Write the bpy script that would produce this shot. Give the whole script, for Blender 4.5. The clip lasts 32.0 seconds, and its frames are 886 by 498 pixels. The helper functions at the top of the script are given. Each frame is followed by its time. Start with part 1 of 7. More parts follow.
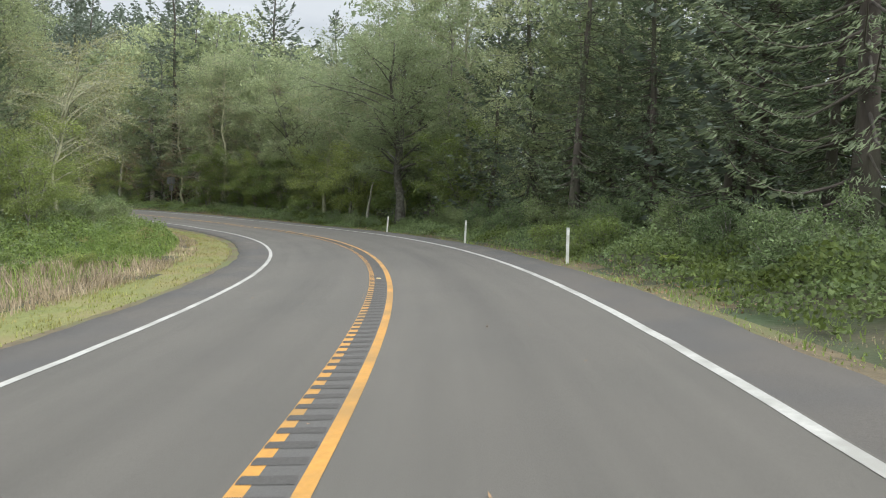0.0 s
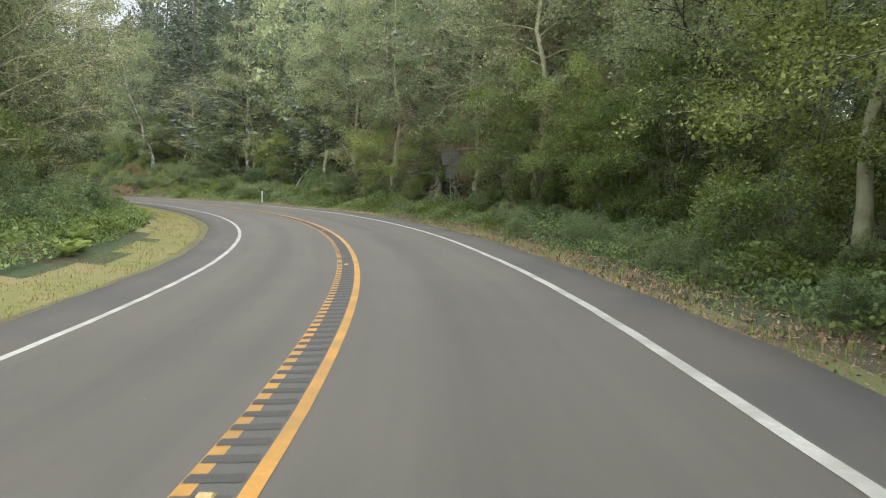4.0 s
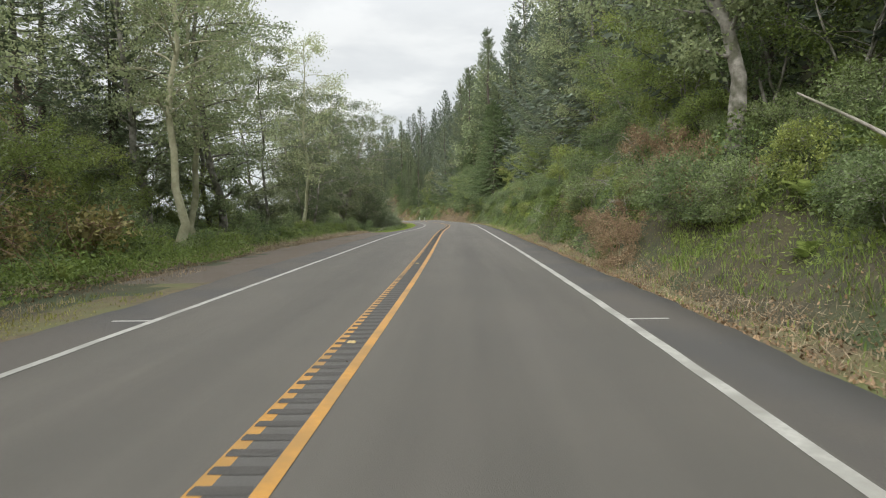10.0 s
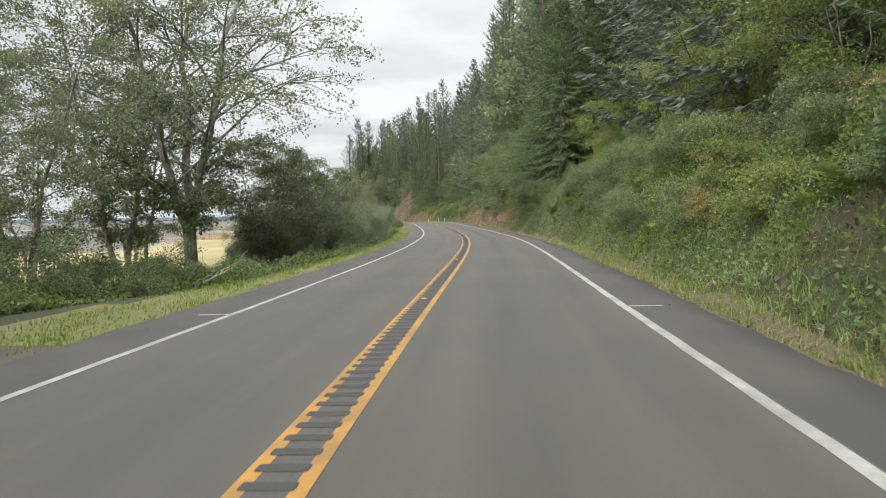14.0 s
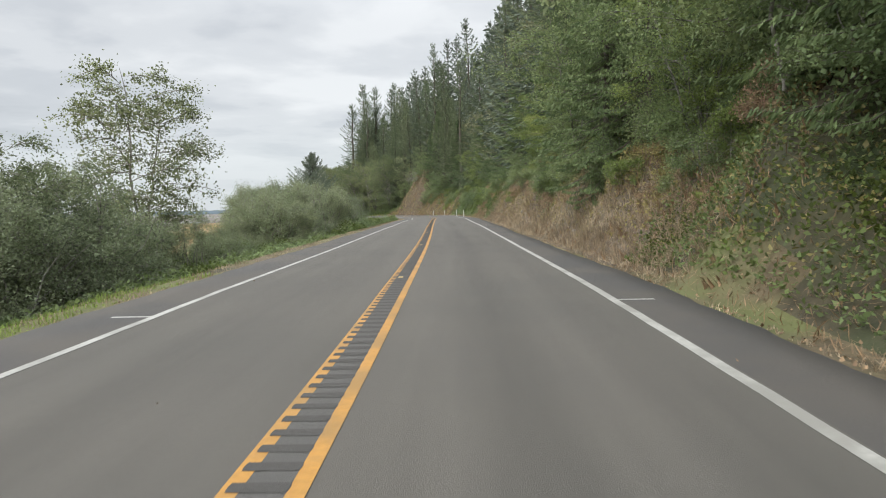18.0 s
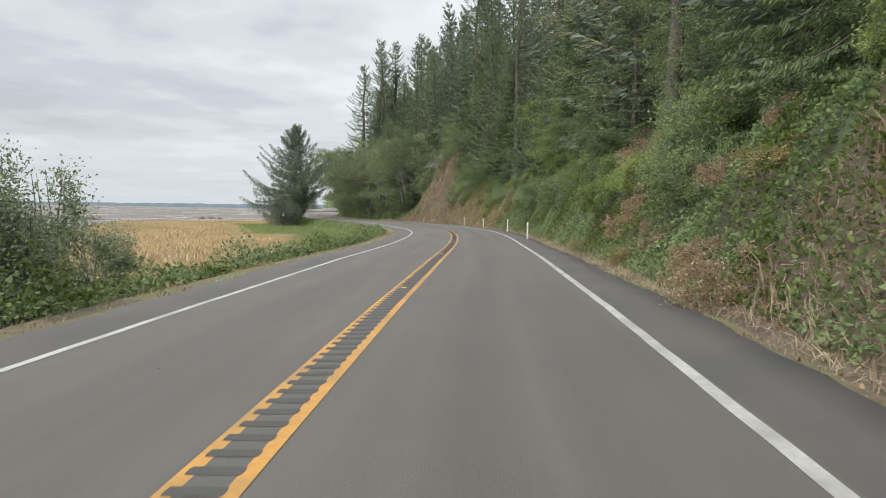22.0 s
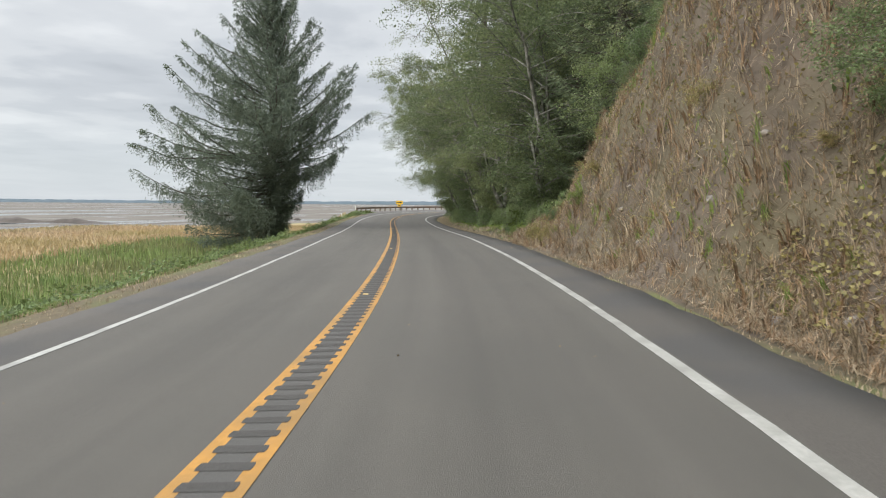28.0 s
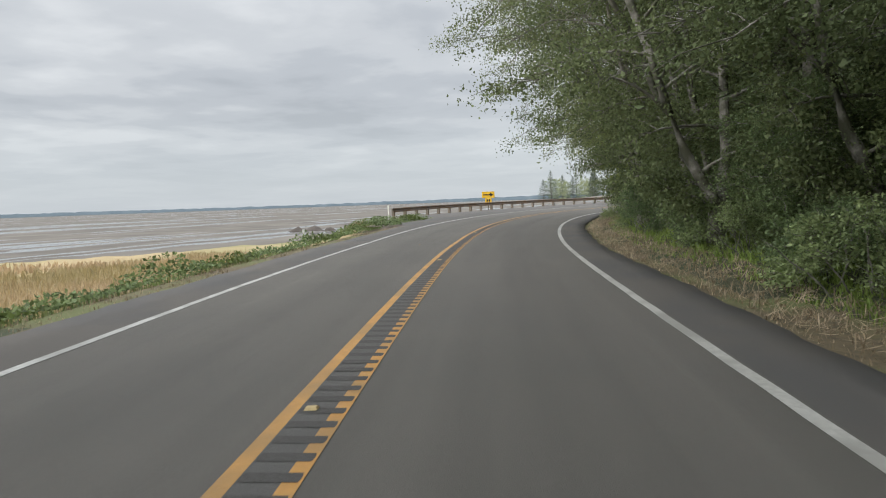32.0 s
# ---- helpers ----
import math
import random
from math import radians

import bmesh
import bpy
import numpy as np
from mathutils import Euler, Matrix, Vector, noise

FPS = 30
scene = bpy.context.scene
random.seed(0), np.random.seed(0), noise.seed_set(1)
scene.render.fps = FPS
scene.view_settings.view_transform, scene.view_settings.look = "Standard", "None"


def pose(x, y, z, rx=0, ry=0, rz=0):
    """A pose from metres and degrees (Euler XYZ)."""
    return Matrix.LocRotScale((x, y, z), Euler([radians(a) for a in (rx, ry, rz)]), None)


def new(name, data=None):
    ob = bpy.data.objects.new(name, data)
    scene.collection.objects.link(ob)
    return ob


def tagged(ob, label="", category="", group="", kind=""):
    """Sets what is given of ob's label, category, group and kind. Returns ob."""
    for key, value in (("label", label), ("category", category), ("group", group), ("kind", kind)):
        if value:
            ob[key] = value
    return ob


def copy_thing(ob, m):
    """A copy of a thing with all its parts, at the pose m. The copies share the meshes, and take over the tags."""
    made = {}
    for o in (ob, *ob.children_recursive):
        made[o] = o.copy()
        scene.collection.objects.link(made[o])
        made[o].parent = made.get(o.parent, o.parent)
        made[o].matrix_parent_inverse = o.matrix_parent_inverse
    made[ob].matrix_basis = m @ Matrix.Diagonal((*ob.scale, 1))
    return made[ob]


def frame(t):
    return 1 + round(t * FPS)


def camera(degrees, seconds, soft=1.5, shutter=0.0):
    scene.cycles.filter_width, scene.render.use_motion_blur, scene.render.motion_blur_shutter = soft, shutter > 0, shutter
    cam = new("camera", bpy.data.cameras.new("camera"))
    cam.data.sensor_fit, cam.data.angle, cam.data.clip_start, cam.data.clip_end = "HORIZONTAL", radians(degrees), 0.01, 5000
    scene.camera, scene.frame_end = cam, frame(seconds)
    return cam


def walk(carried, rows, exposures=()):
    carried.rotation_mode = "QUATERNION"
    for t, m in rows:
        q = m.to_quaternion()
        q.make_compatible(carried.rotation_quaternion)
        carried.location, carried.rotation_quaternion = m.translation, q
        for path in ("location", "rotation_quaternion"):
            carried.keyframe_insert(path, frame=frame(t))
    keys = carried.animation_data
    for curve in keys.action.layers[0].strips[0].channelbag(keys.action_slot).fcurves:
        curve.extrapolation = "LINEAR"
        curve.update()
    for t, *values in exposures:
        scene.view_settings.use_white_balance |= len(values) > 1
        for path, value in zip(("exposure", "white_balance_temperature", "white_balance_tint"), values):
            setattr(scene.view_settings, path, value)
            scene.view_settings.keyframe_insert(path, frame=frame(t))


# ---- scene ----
cam = camera(64.93, 32.0, soft=1.0, shutter=0.05)

# Camera rows: seconds, place, turn in degrees
PATH = [
    (0.0, 1.186, 0.009, 1.446, 85.36, -0.62, 3.23),
    (0.5, 1.041, 5.791, 1.309, 85.24, -0.67, 6.02),
    (1.0, 0.569, 11.591, 1.162, 85.11, -0.72, 9.12),
    (1.5, -0.254, 17.387, 1.016, 84.98, -1.43, 12.92),
    (2.0, -1.509, 23.261, 0.877, 84.91, -1.88, 17.11),
    (2.5, -3.312, 29.307, 0.732, 84.94, -1.47, 21.51),
    (3.0, -5.679, 35.351, 0.605, 85.05, -0.91, 26.15),
    (3.5, -8.567, 41.287, 0.480, 85.29, -0.61, 31.01),
    (4.0, -12.006, 47.047, 0.397, 85.49, -0.46, 35.76),
    (4.5, -15.956, 52.577, 0.336, 86.29, -0.36, 40.25),
    (5.0, -20.368, 57.836, 0.356, 86.43, -0.41, 44.60),
    (5.5, -25.204, 62.786, 0.405, 87.01, -0.46, 48.86),
    (6.0, -30.440, 67.377, 0.490, 87.05, -0.51, 53.37),
    (6.5, -36.064, 71.530, 0.587, 87.33, -0.23, 58.35),
    (7.0, -42.002, 75.207, 0.690, 87.35, 0.11, 63.16),
    (7.5, -48.214, 78.312, 0.773, 87.30, 0.15, 67.32),
    (8.0, -54.563, 80.965, 0.858, 87.45, 0.22, 70.84),
    (8.5, -60.954, 83.282, 0.957, 87.67, 0.78, 73.79),
    (9.0, -67.369, 85.271, 1.041, 87.54, 1.29, 76.19),
    (9.5, -73.727, 86.969, 1.104, 87.41, 1.12, 78.18),
    (10.0, -80.124, 88.505, 1.172, 87.40, 1.03, 79.59),
    (10.5, -86.657, 90.076, 1.246, 87.61, 1.69, 80.44),
    (11.0, -93.284, 91.596, 1.310, 87.71, 2.20, 81.00),
    (11.5, -100.005, 93.014, 1.372, 87.70, 2.20, 81.33),
    (12.0, -106.800, 94.413, 1.432, 87.70, 1.97, 81.56),
    (12.5, -113.670, 95.759, 1.491, 87.61, 1.99, 81.85),
    (13.0, -120.599, 97.107, 1.547, 87.58, 1.96, 81.98),
    (13.5, -127.602, 98.366, 1.594, 87.46, 1.41, 82.07),
    (14.0, -134.661, 99.663, 1.633, 87.33, 0.83, 82.11),
    (14.5, -141.756, 101.112, 1.620, 86.95, 0.59, 81.77),
    (15.0, -148.911, 102.607, 1.605, 86.97, 0.40, 81.46),
    (15.5, -156.141, 104.130, 1.597, 86.87, 0.34, 81.48),
    (16.0, -163.460, 105.628, 1.599, 86.90, 0.38, 81.94),
    (16.5, -170.880, 107.047, 1.605, 86.88, 0.49, 82.78),
    (17.0, -178.404, 108.343, 1.626, 86.83, 0.72, 83.82),
    (17.5, -186.051, 109.512, 1.633, 86.51, 1.07, 84.37),
    (18.0, -193.765, 110.517, 1.623, 86.63, 1.35, 85.08),
    (18.5, -201.463, 111.477, 1.688, 87.20, 1.60, 86.13),
    (19.0, -209.164, 112.336, 1.738, 86.96, 1.81, 86.45),
    (19.5, -216.892, 113.125, 1.753, 86.97, 1.61, 86.87),
    (20.0, -224.610, 113.878, 1.787, 87.07, 1.29, 87.30),
    (20.5, -232.284, 114.548, 1.829, 87.03, 0.91, 87.67),
    (21.0, -239.927, 115.195, 1.877, 86.99, 0.32, 87.92),
    (21.5, -247.558, 115.747, 1.898, 86.73, -0.36, 88.29),
    (22.0, -255.163, 116.308, 1.911, 86.82, -0.94, 88.59),
    (22.5, -262.746, 116.855, 1.932, 87.00, -0.81, 88.80),
    (23.0, -270.306, 117.414, 1.923, 86.76, -0.54, 89.07),
    (23.5, -277.861, 118.054, 1.890, 86.57, 0.17, 89.03),
    (24.0, -285.354, 118.660, 1.813, 86.33, 0.61, 89.29),
    (24.5, -292.711, 119.180, 1.759, 86.75, 0.47, 90.01),
    (25.0, -299.984, 119.570, 1.748, 86.70, 0.17, 91.16),
    (25.5, -307.190, 119.780, 1.734, 86.61, -0.12, 92.78),
    (26.0, -314.345, 119.742, 1.718, 86.40, -0.40, 95.02),
    (26.5, -321.448, 119.396, 1.665, 86.21, -0.63, 97.59),
    (27.0, -328.492, 118.725, 1.615, 86.26, -0.82, 100.23),
    (27.5, -335.498, 117.758, 1.572, 86.11, -0.71, 102.37),
    (28.0, -342.411, 116.498, 1.553, 86.34, -0.42, 104.30),
    (28.5, -349.196, 115.052, 1.551, 86.29, -0.29, 106.63),
    (29.0, -355.867, 113.380, 1.564, 86.33, -0.11, 108.58),
    (29.5, -362.364, 111.467, 1.574, 86.31, 0.53, 109.94),
    (30.0, -368.887, 109.433, 1.550, 86.40, 1.13, 110.91),
    (30.5, -375.628, 107.183, 1.504, 85.94, 1.07, 111.61),
    (31.0, -382.436, 104.850, 1.420, 85.93, 1.05, 112.13),
    (31.5, -389.183, 102.464, 1.363, 86.03, 1.53, 112.29),
    (32.0, -395.926, 100.067, 1.319, 86.13, 2.03, 112.28),
]
walk(cam, [(t, pose(x, y, z, rx, ry, rz)) for t, x, y, z, rx, ry, rz in PATH], exposures=[(0, -0.02, 6200, 8), (1.2, 0.08, 6200, 8), (2.5, 0.30, 6300, 8), (5.5, 0.32, 6350, 8), (6.5, 0.25, 6400, 8), (7.5, 0.10, 6500, 8), (10, 0.0, 6500, 8), (14, 0.06, 6450, 8), (17, -0.06, 6350, 9), (24, -0.10, 6300, 9), (29, -0.10, 6300, 9), (30.5, -0.10, 6250, 9), (32, -0.30, 6250, 9)])

# ---- world and light: an overcast sky, brighter overhead ----
SUN_ELEV, SUN_TURN = 33.0, 130.0
world = bpy.data.worlds.new("overcast_sky")
scene.world = world
world.use_nodes = True
wt = world.node_tree
wt.nodes.clear()


def wnode(kind, **inputs):
    n = wt.nodes.new(kind)
    for k, v in inputs.items():
        n.inputs[k.replace("_", " ")].default_value = v
    return n


w_out = wt.nodes.new("ShaderNodeOutputWorld")
w_bg = wnode("ShaderNodeBackground", Strength=1.0)
w_tc = wt.nodes.new("ShaderNodeTexCoord")
w_sky = wt.nodes.new("ShaderNodeTexSky")
w_sky.sky_type = "NISHITA"
w_sky.sun_disc = False
w_sky.sun_elevation, w_sky.sun_rotation = radians(SUN_ELEV), radians(SUN_TURN)
w_sep = wt.nodes.new("ShaderNodeSeparateXYZ")
wt.links.new(w_tc.outputs["Generated"], w_sep.inputs[0])
# the cloud deck: a plane above the eye, so clouds flatten into bands towards the horizon
w_zc = wt.nodes.new("ShaderNodeMath")
w_zc.operation = "MAXIMUM"
w_zc.inputs[1].default_value = 0.0
wt.links.new(w_sep.outputs["Z"], w_zc.inputs[0])
w_za = wt.nodes.new("ShaderNodeMath")
w_za.operation = "ADD"
w_za.inputs[1].default_value = 0.09
wt.links.new(w_zc.outputs[0], w_za.inputs[0])
w_div = wt.nodes.new("ShaderNodeVectorMath")
w_div.operation = "DIVIDE"
w_cmb = wt.nodes.new("ShaderNodeCombineXYZ")
for i in range(3):
    wt.links.new(w_za.outputs[0], w_cmb.inputs[i])
wt.links.new(w_tc.outputs["Generated"], w_div.inputs[0])
wt.links.new(w_cmb.outputs[0], w_div.inputs[1])
w_n1 = wnode("ShaderNodeTexNoise", Scale=0.7, Detail=7.0, Roughness=0.5, Distortion=0.2)
wt.links.new(w_div.outputs[0], w_n1.inputs["Vector"])
w_n2 = wnode("ShaderNodeTexNoise", Scale=1.9, Detail=7.0, Roughness=0.48, Distortion=0.15)
wt.links.new(w_div.outputs[0], w_n2.inputs["Vector"])
w_nm = wt.nodes.new("ShaderNodeMix")
w_nm.inputs["Factor"].default_value = 0.33
wt.links.new(w_n1.outputs["Fac"], w_nm.inputs["A"])
wt.links.new(w_n2.outputs["Fac"], w_nm.inputs["B"])
w_ramp = wt.nodes.new("ShaderNodeValToRGB")
w_ramp.color_ramp.interpolation = "EASE"
e = w_ramp.color_ramp.elements
e[0].position, e[0].color = 0.36, (0.55, 0.565, 0.585, 1)
e[1].position, e[1].color = 0.62, (0.885, 0.885, 0.88, 1)
m_ = e.new(0.45)
m_.color = (0.64, 0.653, 0.672, 1)
m_ = e.new(0.52)
m_.color = (0.745, 0.752, 0.76, 1)
wt.links.new(w_nm.outputs["Result"], w_ramp.inputs[0])
# a pale even band low over the bay
w_low = wt.nodes.new("ShaderNodeMapRange")
w_low.interpolation_type = "SMOOTHSTEP"
w_low.inputs["From Min"].default_value, w_low.inputs["From Max"].default_value = 0.01, 0.15
w_low.inputs["To Min"].default_value, w_low.inputs["To Max"].default_value = 0.85, 0.0
wt.links.new(w_sep.outputs["Z"], w_low.inputs["Value"])
w_hz = wt.nodes.new("ShaderNodeMix")
w_hz.data_type = "RGBA"
w_hz.inputs["B"].default_value = (0.70, 0.735, 0.76, 1)
wt.links.new(w_low.outputs[0], w_hz.inputs["Factor"])
wt.links.new(w_ramp.outputs[0], w_hz.inputs["A"])
# brighter overhead
w_up = wt.nodes.new("ShaderNodeMapRange")
w_up.interpolation_type = "SMOOTHSTEP"
w_up.inputs["From Min"].default_value, w_up.inputs["From Max"].default_value = 0.24, 0.62
w_up.inputs["To Min"].default_value, w_up.inputs["To Max"].default_value = 1.0, 3.3
wt.links.new(w_sep.outputs["Z"], w_up.inputs["Value"])
w_mul = wt.nodes.new("ShaderNodeVectorMath")
w_mul.operation = "SCALE"
wt.links.new(w_hz.outputs["Result"], w_mul.inputs[0])
wt.links.new(w_up.outputs[0], w_mul.inputs["Scale"])
w_skys = wt.nodes.new("ShaderNodeVectorMath")
w_skys.operation = "SCALE"
w_skys.inputs["Scale"].default_value = 0.012
wt.links.new(w_sky.outputs[0], w_skys.inputs[0])
w_add = wt.nodes.new("ShaderNodeVectorMath")
w_add.operation = "ADD"
wt.links.new(w_mul.outputs[0], w_add.inputs[0])
wt.links.new(w_skys.outputs[0], w_add.inputs[1])
wt.links.new(w_add.outputs[0], w_bg.inputs["Color"])
wt.links.new(w_bg.outputs[0], w_out.inputs["Surface"])

sun_data = bpy.data.lights.new("sun", "SUN")
sun_data.energy, sun_data.angle, sun_data.color = 2.5, radians(45), (1.0, 0.97, 0.92)
sun = new("sun", sun_data)
sun.rotation_euler = (radians(90 - SUN_ELEV), 0, radians(50))


# ---- materials ----
def rgba(c):
    return (c[0], c[1], c[2], 1.0)


def surface(name, low, high, scale=4.0, rough=0.8, bump=0.3, fine=40.0, stain=None, stain_scale=0.4, vary=0.0, island=0.0, through_light=0.0, metal=0.0, spec=0.5, stretch=None):
    """A procedural surface: two tones of grain, broad stains, relief, change from object to object or from leaf to leaf."""
    m = bpy.data.materials.new(name)
    m.use_nodes = True
    nt = m.node_tree
    b = nt.nodes["Principled BSDF"]
    b.inputs["Roughness"].default_value = rough
    b.inputs["Metallic"].default_value = metal
    b.inputs["Specular IOR Level"].default_value = spec
    tc = nt.nodes.new("ShaderNodeTexCoord")
    src = tc.outputs["Object"]
    if stretch:
        mp = nt.nodes.new("ShaderNodeMapping")
        mp.inputs["Scale"].default_value = stretch
        nt.links.new(src, mp.inputs[0])
        src = mp.outputs[0]
    n1 = nt.nodes.new("ShaderNodeTexNoise")
    n1.inputs["Scale"].default_value, n1.inputs["Detail"].default_value, n1.inputs["Roughness"].default_value = scale, 5.0, 0.65
    nt.links.new(src, n1.inputs["Vector"])
    rp = nt.nodes.new("ShaderNodeValToRGB")
    rp.color_ramp.elements[0].position, rp.color_ramp.elements[0].color = 0.3, rgba(low)
    rp.color_ramp.elements[1].position, rp.color_ramp.elements[1].color = 0.7, rgba(high)
    nt.links.new(n1.outputs["Fac"], rp.inputs[0])
    col = rp.outputs[0]
    if stain:
        n2 = nt.nodes.new("ShaderNodeTexNoise")
        n2.inputs["Scale"].default_value, n2.inputs["Detail"].default_value = stain_scale, 4.0
        nt.links.new(src, n2.inputs["Vector"])
        r2 = nt.nodes.new("ShaderNodeValToRGB")
        r2.color_ramp.elements[0].position, r2.color_ramp.elements[1].position = 0.42, 0.62
        nt.links.new(n2.outputs["Fac"], r2.inputs[0])
        mx = nt.nodes.new("ShaderNodeMix")
        mx.data_type = "RGBA"
        nt.links.new(r2.outputs[0], mx.inputs["Factor"])
        nt.links.new(col, mx.inputs["A"])
        mx.inputs["B"].default_value = rgba(stain)
        col = mx.outputs["Result"]
    if vary or island:
        hs = nt.nodes.new("ShaderNodeHueSaturation")
        nt.links.new(col, hs.inputs["Color"])
        val = None
        if vary:
            oi = nt.nodes.new("ShaderNodeObjectInfo")
            mr = nt.nodes.new("ShaderNodeMapRange")
            mr.inputs["To Min"].default_value, mr.inputs["To Max"].default_value = 1 - vary, 1 + vary
            nt.links.new(oi.outputs["Random"], mr.inputs["Value"])
            val = mr.outputs[0]
            mh = nt.nodes.new("ShaderNodeMapRange")
            mh.inputs["To Min"].default_value, mh.inputs["To Max"].default_value = 0.5 + vary * 0.06, 0.5 - vary * 0.09
            nt.links.new(oi.outputs["Random"], mh.inputs["Value"])
            nt.links.new(mh.outputs[0], hs.inputs["Hue"])
        if island:
            ge = nt.nodes.new("ShaderNodeNewGeometry")
            mi = nt.nodes.new("ShaderNodeMapRange")
            mi.inputs["To Min"].default_value, mi.inputs["To Max"].default_value = 1 - island, 1 + island
            nt.links.new(ge.outputs["Random Per Island"], mi.inputs["Value"])
            if val:
                mm = nt.nodes.new("ShaderNodeMath")
                mm.operation = "MULTIPLY"
                nt.links.new(val, mm.inputs[0])
                nt.links.new(mi.outputs[0], mm.inputs[1])
                val = mm.outputs[0]
            else:
                val = mi.outputs[0]
        nt.links.new(val, hs.inputs["Value"])
        col = hs.outputs[0]
    nt.links.new(col, b.inputs["Base Color"])
    if bump:
        n3 = nt.nodes.new("ShaderNodeTexNoise")
        n3.inputs["Scale"].default_value, n3.inputs["Detail"].default_value = fine, 3.0
        nt.links.new(src, n3.inputs["Vector"])
        bp = nt.nodes.new("ShaderNodeBump")
        bp.inputs["Strength"].default_value, bp.inputs["Distance"].default_value = bump, 0.02
        nt.links.new(n3.outputs["Fac"], bp.inputs["Height"])
        nt.links.new(bp.outputs[0], b.inputs["Normal"])
    if through_light:
        tr = nt.nodes.new("ShaderNodeBsdfTranslucent")
        nt.links.new(col, tr.inputs["Color"])
        ms = nt.nodes.new("ShaderNodeMixShader")
        ms.inputs[0].default_value = through_light
        out = nt.nodes["Material Output"]
        nt.links.new(b.outputs[0], ms.inputs[1])
        nt.links.new(tr.outputs[0], ms.inputs[2])
        nt.links.new(ms.outputs[0], out.inputs["Surface"])
    return m


M = {}
M["asphalt"] = surface("asphalt", (0.094, 0.086, 0.073), (0.133, 0.122, 0.104), 90, 0.85, 0.5, 160, stain=(0.105, 0.097, 0.083), stain_scale=0.35)
asp = M["asphalt"]
nt = asp.node_tree
ab = nt.nodes["Principled BSDF"]
uvn = nt.nodes.new("ShaderNodeUVMap")
uvn.uv_map = "lane"
amp = nt.nodes.new("ShaderNodeMapping")
amp.inputs["Scale"].default_value = (1.0, 0.035, 1.0)
nt.links.new(uvn.outputs[0], amp.inputs[0])
an = nt.nodes.new("ShaderNodeTexNoise")
an.inputs["Scale"].default_value, an.inputs["Detail"].default_value, an.inputs["Roughness"].default_value = 1.5, 4.0, 0.6
nt.links.new(amp.outputs[0], an.inputs["Vector"])
ar = nt.nodes.new("ShaderNodeMapRange")
ar.inputs["From Min"].default_value, ar.inputs["From Max"].default_value, ar.inputs["To Min"].default_value, ar.inputs["To Max"].default_value = 0.3, 0.7, 0.87, 1.11
nt.links.new(an.outputs["Fac"], ar.inputs["Value"])
ah = nt.nodes.new("ShaderNodeHueSaturation")
nt.links.new(ab.inputs["Base Color"].links[0].from_socket, ah.inputs["Color"])
# a darker drip stain along the middle of each lane
a_sep = nt.nodes.new("ShaderNodeSeparateXYZ")
nt.links.new(uvn.outputs[0], a_sep.inputs[0])
a_val = ar.outputs[0]
for lane_mid, least in ((-1.72, 0.88), (1.5, 0.92)):
    a_off = nt.nodes.new("ShaderNodeMath")
    a_off.operation = "SUBTRACT"
    a_off.inputs[1].default_value = lane_mid
    nt.links.new(a_sep.outputs["X"], a_off.inputs[0])
    a_abs = nt.nodes.new("ShaderNodeMath")
    a_abs.operation = "ABSOLUTE"
    nt.links.new(a_off.outputs[0], a_abs.inputs[0])
    a_band = nt.nodes.new("ShaderNodeMapRange")
    a_band.interpolation_type = "SMOOTHSTEP"
    a_band.inputs["From Max"].default_value = 0.55
    a_band.inputs["To Min"].default_value, a_band.inputs["To Max"].default_value = least, 1.0
    nt.links.new(a_abs.outputs[0], a_band.inputs["Value"])
    a_mul = nt.nodes.new("ShaderNodeMath")
    a_mul.operation = "MULTIPLY"
    nt.links.new(a_val, a_mul.inputs[0])
    nt.links.new(a_band.outputs[0], a_mul.inputs[1])
    a_val = a_mul.outputs[0]
nt.links.new(a_val, ah.inputs["Value"])
nt.links.new(ah.outputs[0], ab.inputs["Base Color"])
M["shoulder"] = surface("shoulder_asphalt", (0.083, 0.074, 0.064), (0.128, 0.115, 0.10), 60, 0.9, 0.6, 120, stain=(0.085, 0.08, 0.075), stain_scale=0.5)
M["white_line"] = surface("white_line_paint", (0.36, 0.35, 0.32), (0.50, 0.49, 0.45), 14, 0.6, 0.2, 80, stain=(0.30, 0.29, 0.26), stain_scale=1.6)
M["yellow_line"] = surface("yellow_line_paint", (0.40, 0.195, 0.026), (0.54, 0.265, 0.04), 14, 0.6, 0.2, 80, stain=(0.32, 0.175, 0.04), stain_scale=1.3)
M["rumble"] = surface("rumble_asphalt", (0.085, 0.08, 0.074), (0.12, 0.114, 0.106), 70, 0.9, 0.5, 120)
M["groove"] = surface("groove_asphalt", (0.062, 0.058, 0.053), (0.096, 0.09, 0.082), 60, 0.95, 0.6, 120)
M["verge"] = surface("verge_soil", (0.075, 0.06, 0.034), (0.17, 0.13, 0.072), 5, 0.95, 0.8, 25, stain=(0.12, 0.13, 0.045), stain_scale=0.5)
M["green_turf"] = surface("green_turf", (0.12, 0.135, 0.035), (0.21, 0.215, 0.07), 6, 0.95, 0.8, 30, stain=(0.22, 0.18, 0.08), stain_scale=0.4)
M["forest_floor"] = surface("forest_floor", (0.035, 0.03, 0.018), (0.09, 0.075, 0.04), 2.5, 0.95, 1.0, 14, stain=(0.04, 0.06, 0.02), stain_scale=0.3)
M["dry_bank"] = surface("dry_bank_soil", (0.065, 0.05, 0.036), (0.155, 0.12, 0.085), 2.6, 0.95, 1.0, 9, stain=(0.115, 0.095, 0.055), stain_scale=0.45)
